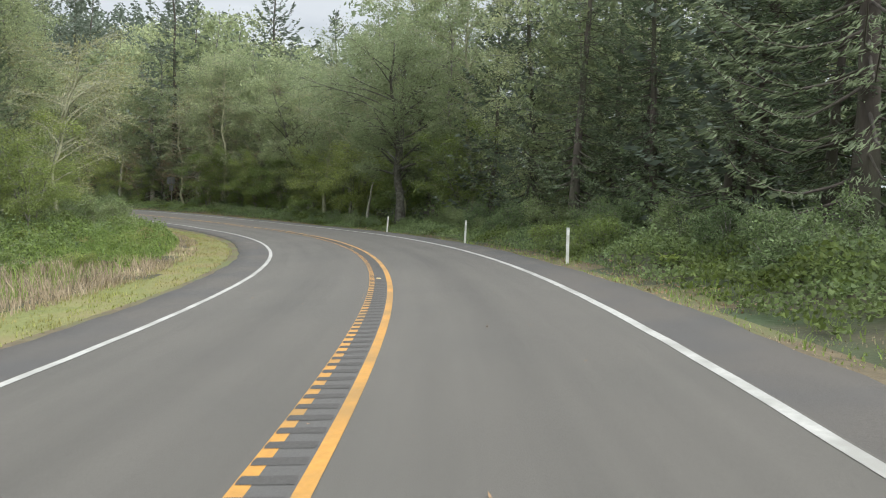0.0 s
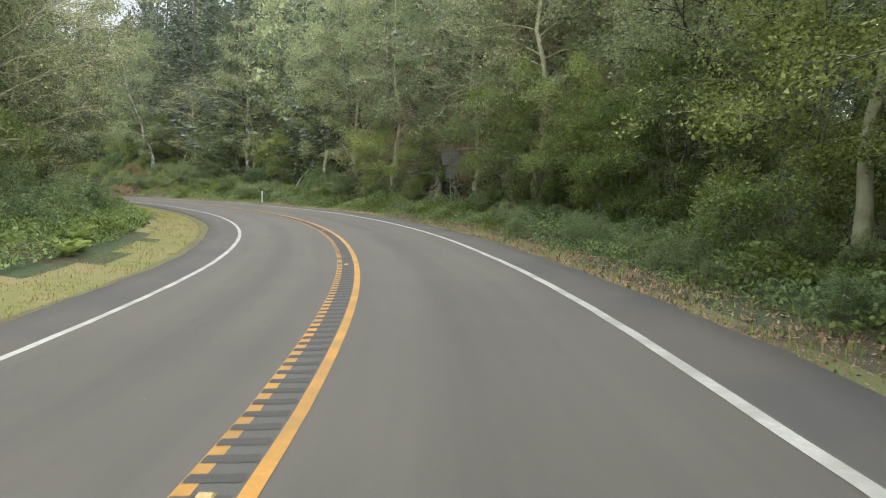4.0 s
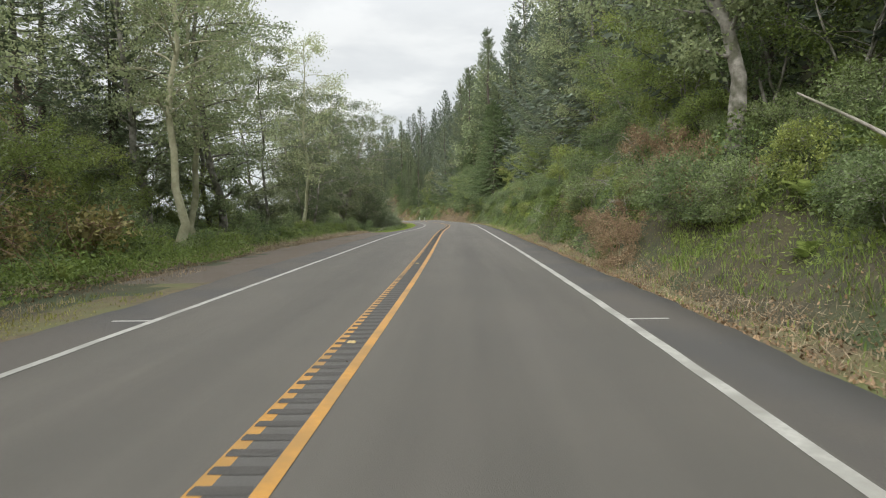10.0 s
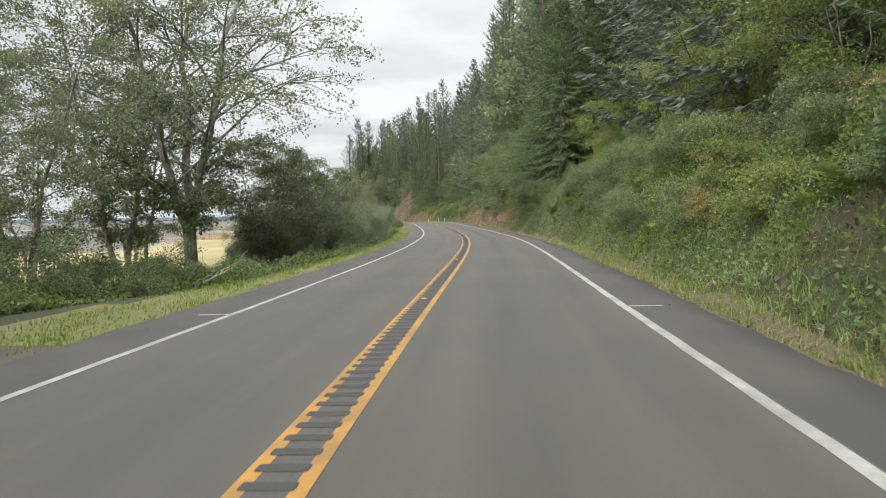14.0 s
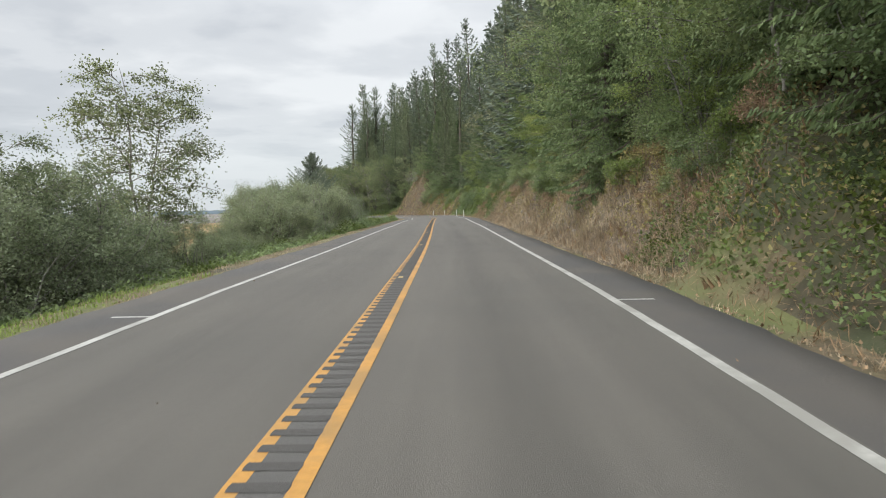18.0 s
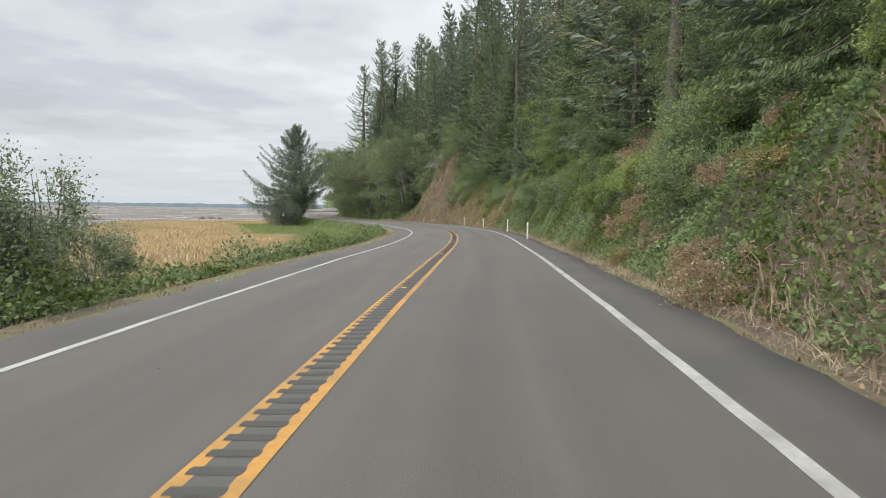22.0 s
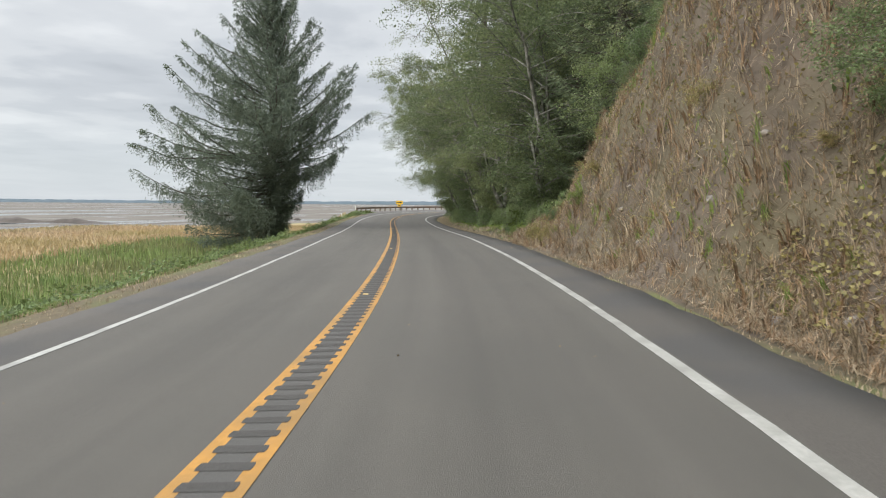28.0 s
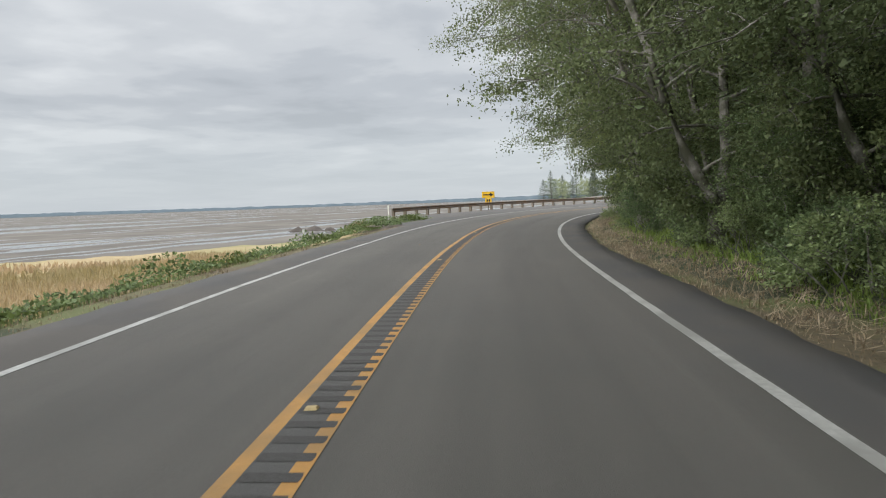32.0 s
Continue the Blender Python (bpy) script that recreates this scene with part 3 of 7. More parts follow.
# ---- ground: one sheet out to the horizon ----
def build_ground():
    rng = np.random.default_rng(5)
    s = np.arange(-50.0, 620.0, 0.8)
    cols = np.concatenate([[-34, -30, -26, -22, -19, -16.5, -14.5], np.arange(-13.5, -5.4, 0.5), [-5.1, -4.75, -4.5, 0, 4.1, 4.3, 4.7], np.arange(5.2, 13, 0.6), [14, 15.5, 17.5], np.arange(19.5, 73, 2.1)])
    S, U = np.meshgrid(s, cols, indexing="ij")
    reach = np.interp(S, [-60, 110, 180, 640], [44, 46, 72, 72])
    U = np.where(U > 30, 30 + (U - 30) * (reach - 30) / 42, U)
    x, y = flat(S, U)
    z = height(S, U) - np.where((U > EDGE_R + 0.1) & (U < EDGE_L - 0.1), 0.03, 0)
    v1 = np.stack([x, y, z], -1).reshape(-1, 3)
    f1 = strip_faces(len(s), len(cols))
    sc, uc = (S.ravel()[f1].mean(1), U.ravel()[f1].mean(1))
    wob = np.sin(sc * 0.9) * 0.25 + np.sin(sc * 0.23 + 1) * 0.35 + rng.normal(size=len(sc)) * 0.2
    idx = np.zeros(len(f1), int)  # 0 verge
    idx[(uc < -5.7 + wob * 0.6)] = 1  # forest floor
    dry = ((sc > 261) & (sc < 318) & (uc > -8.4)) | ((sc > 374) & (sc < 426) & (uc > -10.8))
    idx[dry & (uc < EDGE_R - 0.5)] = 2
    idx[(uc > 5.5 + wob)] = 1
    idx[(uc > 4.9) & (uc < 6.6 + wob) & ((sc < 118) | ((sc > 194) & (sc < 250)))] = 3
    idx[(uc > 6.2 + wob) & (sc > 285)] = 4
    idx[(uc > 15.5 + wob) & (sc > 205)] = 4
    idx[(uc > 5.6) & (uc < 15 + wob * 2) & (sc > 382) & (sc < 457)] = 3
    idx[(uc > 4.3) & (uc < 7.0 + wob * 0.6) & (sc > 146) & (sc < 195)] = 5
    idx[(uc > 4.3) & (uc < 7.8) & (sc > 484)] = 5
    mudline = np.interp(sc, [140, 200, 300, 340, 400, 450, 490, 640], [34, 30, 42, 52, 48, 38, 26, 12]) + np.sin(sc * 0.21) * 2.5 + np.sin(sc * 0.077 + 2) * 4 + np.sin(sc * 0.53) * 0.9 + np.sin(uc * 0.9 + sc * 0.3) * 0.8
    idx[(uc > mudline - 7 + np.sin(sc * 0.4) * 1.5) & (sc > 152 + 6 * np.sin(uc * 0.35))] = 4
    idx[(uc > mudline) & (sc > 148 + 6 * np.sin(uc * 0.35))] = 6
    # the far sheet, sunk below the near one
    g = np.sinh(np.linspace(-1, 1, 180) * 6.2) / np.sinh(6.2) * 4900
    X, Y = np.meshgrid(g - 230, g + 60, indexing="ij")
    fs, fu = nearest(X.ravel(), Y.ravel())
    h = height(fs, np.clip(fu, -40, 60))
    bay = on_flats(X.ravel(), Y.ravel(), fs, fu)
    land_right = np.minimum(np.maximum(-fu - 34, 0) * 0.25, 14) * np.interp(fs, [90, 140, 420, 470], [0.15, 1, 1, 0.1])
    far_z = np.where(fu < 0, h + land_right, np.where(bay, -2.2, h))
    cape = np.exp(-(((X.ravel() + 700) / 60) ** 2 + ((Y.ravel() - 70) / 45) ** 2))
    sea2 = (Y.ravel() < -48 + 7 * np.sin(X.ravel() * 0.043) + 3 * np.sin(X.ravel() * 0.13)) | (X.ravel() < -620)
    far_z = np.where(sea2, -2.3 + 5 * cape, far_z)
    sea2 = sea2 & (cape < 0.3)
    inside = (np.abs(fu) < 33) & (fs > -49) & (fs < 618)
    far_z = far_z - np.where(inside, 2.5, 0.08)
    v2 = np.stack([X.ravel(), Y.ravel(), far_z], 1)
    f2 = strip_faces(len(g), len(g))
    wet = (sea2 | bay)[f2].mean(1) > 0.5
    v = np.concatenate([v1, v2])
    f = np.concatenate([f1, f2 + len(v1)])
    idx = np.concatenate([idx, np.where(wet, 6, 1)])
    mats = [M["verge"], M["forest_floor"], M["dry_bank"], M["green_turf"], M["marsh"], M["gravel"], M["mud"]]
    thing("ground", mesh_of("ground", v, f, mats, idx, True), "grassy verges, wooded banks, golden salt marsh and grey tidal flats", "ground", kind="structure")


def on_flats(x, y, s, u):
    """True over the tidal flats: left of the road, beyond the marsh and the wood."""
    east = -104 + 13 * np.sin(y * 0.061) + 5 * np.sin(y * 0.19 + 1)
    edge = 38 + 4 * np.sin(s * 0.077 + 2) + 2.5 * np.sin(s * 0.21)
    return (u > edge) & (x < east)


def nearest(x, y):
    """Road distance and offset of world points."""
    s = np.empty(len(x))
    u = np.empty(len(x))
    for a in range(0, len(x), 4000):
        d = (x[a:a + 4000, None] - RX[None, ::2]) ** 2 + (y[a:a + 4000, None] - RY[None, ::2]) ** 2
        i = d.argmin(1) * 2
        s[a:a + 4000] = SS[i]
        u[a:a + 4000] = -((x[a:a + 4000] - RX[i]) * np.cos(RTH[i]) + (y[a:a + 4000] - RY[i]) * np.sin(RTH[i]))
        far = np.sqrt(d.min(1))
        u[a:a + 4000] = np.sign(u[a:a + 4000]) * far
    return s, u


build_ground()


# ---- road, lines, rumble strip ----
def build_road():
    s = np.arange(-50.0, 600.0, 1.0)
    lanes = np.linspace(LINE_L + 0.1, LINE_R - 0.1, 9)
    v = ribbon(s, lanes, 0.0)
    me = mesh_of("road", v, strip_faces(len(s), 9), M["asphalt"], smooth=True)
    lane = me.uv_layers.new(name="lane")
    li = np.empty(len(me.loops), dtype=np.int32)
    me.loops.foreach_get("vertex_index", li)
    lane.data.foreach_set("uv", np.stack([np.tile(lanes, len(s))[li], np.repeat(s, 9)[li]], 1).astype(np.float32).ravel())
    road = thing("road", me, "grey two-lane asphalt road with worn wheel tracks", "road", kind="structure")
    # paved shoulders, with a crumbled outer edge and a real thickness
    for name, inner, outer, sign in (("left_shoulder", LINE_L + 0.1, EDGE_L, 1), ("right_shoulder", LINE_R - 0.1, EDGE_R, -1)):
        s2 = np.arange(-50.0, 600.0, 0.5)
        rag = 0.03 * np.sin(s2 * 1.9) + 0.025 * np.sin(s2 * 4.7 + 1) + 0.04 * np.sin(s2 * 0.43)
        if sign > 0:
            rag = rag + 3.1 * ease(484, 494, s2)
        us = [inner, (inner + outer) / 2, outer + rag * sign * (1 if sign > 0 else -1), outer + rag * sign * (1 if sign > 0 else -1) + 0.04 * sign]
        vv = ribbon(s2, us, 0.0).reshape(len(s2), 4, 3)
        vv[:, 3, 2] -= 0.11
        fc = strip_faces(len(s2), 4)
        if sign > 0:
            fc = fc[:, ::-1]
        child(name, mesh_of(name, vv.reshape(-1, 3), fc, M["shoulder"]), road, "darker paved shoulder")
    s3 = np.arange(-50.0, 600.0, 0.8)
    for name, u, w in (("edge_line", LINE_R, 0.068), ("edge_line", LINE_L, 0.058)):
        rag = 0.006 * np.sin(s3 * 3.1)
        child(name, mesh_of(name, ribbon(s3, [u + w + rag, u - w + rag], 0.005), strip_faces(len(s3), 2), M["white_line"]), road, "worn white edge line")
    for name, u in (("centre_line", 0.09), ("centre_line", -0.285)):
        child(name, mesh_of(name, ribbon(s3, [u + 0.056, u - 0.056], 0.005), strip_faces(len(s3), 2), M["yellow_line"]), road, "yellow centre line")
    # rumble strip bed between the two lines
    child("rumble_bed", mesh_of("rumble_bed", ribbon(s3, [0.034, -0.229], 0.004), strip_faces(len(s3), 2), M["rumble"]), road)
    # short white marks beside the edge lines
    for sm, side in ((41.5, -1), (86.6, 1), (90.6, -1), (36.2, 1), (139.4, -1), (139.6, 1), (197.1, -1), (197.1, 1), (255.1, 1), (256.0, -1), (293.4, -1), (293.4, 1), (451.9, 1), (451.9, -1)):
        u0 = LINE_R - 0.075 if side < 0 else LINE_L + 0.06
        ss = np.array([sm - 0.05, sm + 0.05])
        child("tick_mark", mesh_of("tick_mark", ribbon(ss, [u0, u0 + side * 0.55], 0.005), np.array([[0, 1, 3, 2]]), M["white_line"]), road, "short white tick mark")
    return road


def groove_shift(s):
    """How far the milled strip strays off the middle."""
    return np.interp(s, [-60, 100, 150, 175, 250, 300, 400, 440, 640], [-0.035, -0.035, -0.05, -0.085, -0.06, -0.07, -0.10, -0.15, -0.155])


def build_grooves(road):
    """Milled grooves 0.305 m apart: a hollow with two sloping faces each, single pieces on the near stretch."""
    w, half = 0.068, 0.175
    prof = [(-w, 0.0075), (-w * 0.35, 0.0065), (w * 0.35, 0.0065), (w, 0.0075)]
    allv, allf, n = [], [], 0
    for s in np.arange(-12.0, 520.0, 0.305):
        sh = float(groove_shift(s))
        vs = []
        for ds, lift in prof:
            ss = np.array([s + ds])
            taper = 0.96 if abs(ds) > w * 0.5 else 1.0
            for u in (sh + half * taper, sh - half * taper):
                x, y = flat(ss, u)
                vs.append((x[0], y[0], crown(ss, u)[0] + lift))
        allv += vs
        allf += [(n + 2 * i, n + 2 * i + 1, n + 2 * i + 3, n + 2 * i + 2) for i in range(3)]
        n += 8
    child("rumble_grooves", mesh_of("rumble_grooves", np.array(allv), np.array(allf), M["groove"]), road, "milled dark grooves of a rumble strip")["kind"] = "stuff"


road = build_road()
build_grooves(road)


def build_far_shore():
    """A low wooded shore across the bay, its distance haze put into the colour."""
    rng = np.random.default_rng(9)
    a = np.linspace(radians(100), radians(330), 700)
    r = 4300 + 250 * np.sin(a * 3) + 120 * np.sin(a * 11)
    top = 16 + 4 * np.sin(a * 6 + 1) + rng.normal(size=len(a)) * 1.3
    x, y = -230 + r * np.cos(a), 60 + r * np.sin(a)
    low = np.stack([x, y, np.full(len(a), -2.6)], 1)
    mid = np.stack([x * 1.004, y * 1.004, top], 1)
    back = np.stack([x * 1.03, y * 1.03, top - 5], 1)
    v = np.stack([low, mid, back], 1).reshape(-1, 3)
    thing("backdrop", mesh_of("backdrop", v, strip_faces(len(a), 3), M["far_shore"]), "distant wooded shore across the bay, haze painted in as blue-grey", "far shore", kind="structure")


build_far_shore()


# ---- plants: builders ----
def branch_path(rng, start, azim, elev, length, droop, n=6, wob=0.06):
    t = np.linspace(0, 1, n)[:, None]
    d = np.array([math.cos(azim) * math.cos(elev), math.sin(azim) * math.cos(elev), math.sin(elev)])
    p = start + d * length * t + np.array([0, 0, -1.0]) * droop * length * t ** 2
    return p + np.cumsum(rng.normal(size=(n, 3)) * wob * length / n, 0) * (t > 0)


def broadleaf(seed, H, spread, leaf, count, first=0.25, stems=1, lean=(0.0, 0.0), twigs=4, clump=0.45, bare=0.15, trunk_r=0.011, limbs=20, droop=0.25, fork=0.0, core_share=0.6):
    """Trunk mesh and crown mesh of an alder-like tree; leaf is the leaf length, count the number of leaves."""
    rng = np.random.default_rng(seed)
    wood, tips = Pile(), []
    for st in range(stems):
        az0 = rng.uniform(0, 6.28)
        off = np.array([math.cos(az0), math.sin(az0)]) * (0.25 if stems > 1 and not fork else 0)
        n = 13
        t = np.linspace(0, 1, n)
        rng_fork = np.clip((t - fork) / (1 - fork), 0, 1)
        if fork:
            az0 = st * 2 * math.pi / stems + 0.4
        hh = H * rng.uniform(0.82, 1.0) if stems > 1 else H
        fan = np.array([math.cos(az0), math.sin(az0)]) * (0.22 * hh if stems > 1 else 0)
        px = off[0] * t + fan[0] * rng_fork ** 1.2 + lean[0] * hh * t ** 1.5 + np.cumsum(rng.normal(size=n)) * 0.011 * hh * (t > fork)
        py = off[1] * t + fan[1] * rng_fork ** 1.2 + lean[1] * hh * t ** 1.5 + np.cumsum(rng.normal(size=n)) * 0.011 * hh * (t > fork)
        p = np.stack([px, py, hh * t - 0.3 * (t == 0)], 1)
        r0 = trunk_r * H * (0.75 if stems > 1 and not fork else 1)
        r = r0 * (1 - 0.88 * t) * (1 + 0.5 * np.exp(-t * 18))
        wood.add(*tube(p, r, 8))
        nl = max(6, limbs // stems)
        for k in range(nl):
            tt = first + (0.97 - first) * (k + rng.uniform(0, 1)) / nl
            base = np.array([np.interp(tt, t, p[:, i]) for i in range(3)])
            env = math.sin(math.pi * min(1, (tt - first * 0.6) / (1.08 - first * 0.6))) ** 0.7
            ln = spread * max(0.28, env) * rng.uniform(0.7, 1.15)
            az = k * 2.4 + rng.uniform(-0.5, 0.5)
            el = radians(rng.uniform(15, 50))
            bp = branch_path(rng, base, az, el, ln, droop * rng.uniform(0.4, 1.4))
            rb = r0 * (1 - 0.8 * tt) * 0.42
            wood.add(*tube(bp, np.linspace(rb, 0.012, len(bp)), 5))
            for q in range(twigs):
                ft = rng.uniform(bare + 0.1, 0.98)
                b2 = np.array([np.interp(ft, np.linspace(0, 1, len(bp)), bp[:, i]) for i in range(3)])
                tp = branch_path(rng, b2, az + rng.choice([-1, 1]) * rng.uniform(0.4, 1.2), radians(rng.uniform(-10, 45)), ln * rng.uniform(0.25, 0.5), 0.3, 4)
                wood.add(*tube(tp, np.linspace(max(0.014, rb * 0.35), 0.006, 4), 4))
                tips += [tp[2], tp[3], (tp[3] + tp[2]) / 2]
            tips += [bp[-1], bp[-2]]
    tips = np.array(tips)
    per = max(3, count // len(tips))
    c = np.repeat(tips, per, 0)
    sig = np.repeat(rng.uniform(0.6, 1.3, len(tips)), per)[:, None] * clump
    c = c + rng.normal(size=c.shape) * sig * np.array([1, 1, 0.75])
    pile = Pile()
    pile.add(*leaves(rng, c, leaf, 0.62, 0.45))
    inner = tips[rng.random(len(tips)) < core_share]
    core = np.repeat(inner, 2, 0)
    core = core + rng.normal(size=core.shape) * clump * 0.8 - np.array([0, 0, 0.25])
    pile.add(*leaves(rng, core, leaf * 1.7, 0.65, 0.4))
    return wood, pile


def conifer(seed, H, R, whorls, arms, cards, card, first=0.06, sparse=0.0, droop=0.35, upturn=0.25, power=0.8, dead=0.0, trunk_r=0.012, hang=0.45, sides=4, knots=6, fat=0.27, skirt=0.55, belly=0.16, twigs=3):
    """Trunk with boughs, and needle sprays, of a spruce-like tree. dead: share of bare lower boughs."""
    rng = np.random.default_rng(seed)
    wood, pile = Pile(), Pile()
    t = np.linspace(0, 1, 8)
    sway = np.cumsum(rng.normal(size=(8, 2)), 0) * 0.005 * H
    sway[0] = 0
    p = np.stack([sway[:, 0], sway[:, 1], H * t - 0.3 * (t == 0)], 1)
    wood.add(*tube(p, trunk_r * H * (1 - 0.95 * t) * (1 + 0.6 * np.exp(-t * 20)), 8))
    cc, ax, sz = [], [], []
    for w in range(whorls):
        tz = first + (0.985 - first) * (w / whorls) ** 0.92
        for a in range(arms):
            th = tz + rng.uniform(-0.5, 0.5) / whorls
            az = a * 2 * math.pi / arms + w * 1.1 + rng.uniform(-0.35, 0.35)
            prof = (1 - th) ** power * (skirt + (1 - skirt) * min(1, th / belly))
            ln = R * prof * rng.uniform(0.62, 1.12) + 0.12
            if rng.random() < sparse:
                continue
            base = np.array([np.interp(th, t, p[:, i]) for i in range(3)])
            el = radians(np.interp(th, [0, 0.5, 1], [-4, 12, 50]) + rng.uniform(-8, 8))
            n = knots
            q = np.linspace(0, 1, n)[:, None]
            d = np.array([math.cos(az) * math.cos(el), math.sin(az) * math.cos(el), math.sin(el)])
            bp = base + d * ln * q + np.array([0, 0, 1.0]) * ln * (-droop * q + (droop * 0.55 + upturn) * q ** 3) + rng.normal(size=(n, 3)) * 0.02 * ln * q
            wood.add(*tube(bp, np.linspace(0.012 + 0.0055 * ln * (1.5 - th), 0.006, n), sides))
            if th < dead:
                for _ in range(twigs):
                    f0 = rng.uniform(0.3, 0.95)
                    b2 = np.array([np.interp(f0, q[:, 0], bp[:, i]) for i in range(3)])
                    tp = branch_path(rng, b2, az + rng.uniform(-1, 1), radians(rng.uniform(-50, 10)), ln * 0.35, 0.3, 4)
                    wood.add(*tube(tp, np.linspace(0.011, 0.005, 4), 3), mat=1)
                if rng.random() < 0.8:
                    continue
            m = max(4, int(cards * (0.35 + ln / R)))
            f = rng.uniform(0.12, 1.0, m) ** 0.8
            c = np.stack([np.interp(f, q[:, 0], bp[:, i]) for i in range(3)], 1)
            side = np.array([-math.sin(az), math.cos(az), 0])
            sg = rng.choice([-1, 1], m)[:, None]
            wide = (0.10 + 0.20 * ln * (1.05 - f))[:, None] * rng.uniform(0.1, 1, (m, 1))
            c = c + side * sg * wide + np.array([0, 0, -1.0]) * rng.uniform(0, 0.22, (m, 1)) * card * 1.6
            cc.append(c)
            ax.append(side * sg * 0.55 + d * 0.9 + np.array([0, 0, -hang]) * rng.uniform(0.2, 1.5, (m, 1)))
            sz.append(np.full(m, card) * (0.75 + 0.25 * ln / R))
    pile.add(*leaves(rng, np.concatenate(cc), np.concatenate(sz), fat, 0.35, np.concatenate(ax), 0.25, 0.1))
    return wood, pile


def old_spruce(seed, H=19.0, boughs=125, nodes=30):
    """An open-grown spruce: long boughs that sweep up at the tip, with curtains of hanging sprays."""
    rng = np.random.default_rng(seed)
    wood, pile = Pile(), Pile()
    t = np.linspace(0, 1, 12)
    sway = np.cumsum(rng.normal(size=(12, 2)), 0) * 0.05
    sway[0] = 0
    p = np.stack([sway[:, 0], sway[:, 1], H * t - 0.4 * (t == 0)], 1)
    wood.add(*tube(p, 0.46 * (1 - 0.97 * t ** 0.9) * (1 + 0.5 * np.exp(-t * 22)), 10))
    cc, ax, sz = [], [], []
    for k in range(boughs):
        th = 0.05 + 0.93 * ((k + rng.uniform(0, 1)) / boughs) ** 1.15
        az = k * 2.39996 + rng.uniform(-0.5, 0.5)
        ln = float(np.interp(th, [0.05, 0.10, 0.16, 0.24, 0.32, 0.44, 0.56, 0.68, 0.80, 0.92, 1.0], [4.8, 6.6, 8.2, 9.8, 9.9, 8.4, 6.9, 5.3, 3.9, 2.3, 0.9])) * rng.choice([0.5, 0.72, 0.9, 1.0]) * rng.uniform(0.92, 1.05)
        open_side = math.cos(az - 1.85) > -0.15
        if open_side:
            ln *= 0.26 if th < 0.13 else 0.3 if th < 0.25 else 0.62 if th < 0.34 else 0.9
        base = np.array([np.interp(th, t, p[:, i]) for i in range(3)])
        el = radians(np.interp(th, [0, 0.15, 0.5, 1], [-12, -2, 12, 50]) + rng.uniform(-12, 12) + 15 * open_side)
        n = 9
        q = np.linspace(0, 1, n)
        d = np.array([math.cos(az) * math.cos(el), math.sin(az) * math.cos(el), math.sin(el)])
        side = np.array([-math.sin(az), math.cos(az), 0])
        sag, rise = rng.uniform(0.06, 0.18), rng.uniform(0.16, 0.36)
        bp = base + d * ln * q[:, None] + np.array([0, 0, 1.0]) * (ln * (-sag * q + rise * q ** 2.6))[:, None] + np.cumsum(rng.normal(size=(n, 3)) * 0.012 * ln, 0) * (q > 0)[:, None]
        wood.add(*tube(bp, np.linspace(0.02 + 0.009 * ln, 0.008, n), 5))
        m = max(7, int(nodes * (0.16 + ln / 8.8) * np.interp(th, [0.3, 0.6, 1], [0.95, 0.6, 0.5])))
        f = rng.uniform(0.1, 1.0, m) ** 0.85
        c0 = np.stack([np.interp(f, q, bp[:, i]) for i in range(3)], 1)
        reach = (0.06 + 0.29 * ln * np.minimum(1.12 - f, 0.5)) * rng.uniform(0.0, 1.0, m)
        sg = rng.choice([-1, 1], m)
        c0 = c0 + side * (sg * reach)[:, None] + d * (reach * 0.6)[:, None]
        drop = (0.18 + 0.85 * rng.uniform(0, 1, m) ** 1.6) * (0.45 + 0.75 * np.sin(np.pi * np.clip(f, 0, 1)) ** 0.7) * min(1.0, 0.35 + ln / 6) * np.interp(th, [0.1, 0.3, 0.4], [2.0, 1.5, 1.0])
        for j in range(8):
            g = (j + rng.uniform(0, 1, m)) / 8
            sc = rng.normal(size=(m, 3)) * np.array([0.09, 0.09, 0.04])
            cc.append(c0 + sc + np.array([0, 0, -1.0]) * (drop * g)[:, None])
            ax.append(side * (sg * 0.5 * (1 - g))[:, None] + d * (0.6 - 0.5 * g)[:, None] + np.array([0, 0, -1.0]) * (0.1 + 0.6 * g)[:, None] + rng.normal(size=(m, 3)) * 0.5)
            sz.append(np.full(m, 0.24))
        k2 = max(6, int(9 * ln))
        f2 = rng.uniform(0.35, 1.02, k2)
        c2 = np.stack([np.interp(f2, q, bp[:, i]) for i in range(3)], 1)
        s2 = rng.choice([-1, 1], k2)[:, None]
        cc.append(c2 + side * s2 * 0.1)
        ax.append(d * 0.9 + side * s2 * 0.7 + np.array([0, 0, 0.25]))
        sz.append(np.full(k2, 0.28))
    # short shoots close to the stem
    m = 2600
    th = rng.uniform(0.01, 0.5, m) ** 1.0
    a = rng.uniform(0, 6.283, m)
    rr = 0.35 + rng.uniform(0, 1, m) ** 1.5 * np.interp(th, [0, 0.25, 0.5], [0.75, 1.3, 0.9])
    cc.append(np.stack([np.cos(a) * rr, np.sin(a) * rr, th * H], 1))
    ax.append(np.stack([np.cos(a), np.sin(a), np.full(m, -0.8)], 1))
    sz.append(np.full(m, 0.34))
    pile.add(*leaves(rng, np.concatenate(cc), np.concatenate(sz), 0.2, 0.25, np.concatenate(ax), 0.25, 0.1))
    return wood, pile


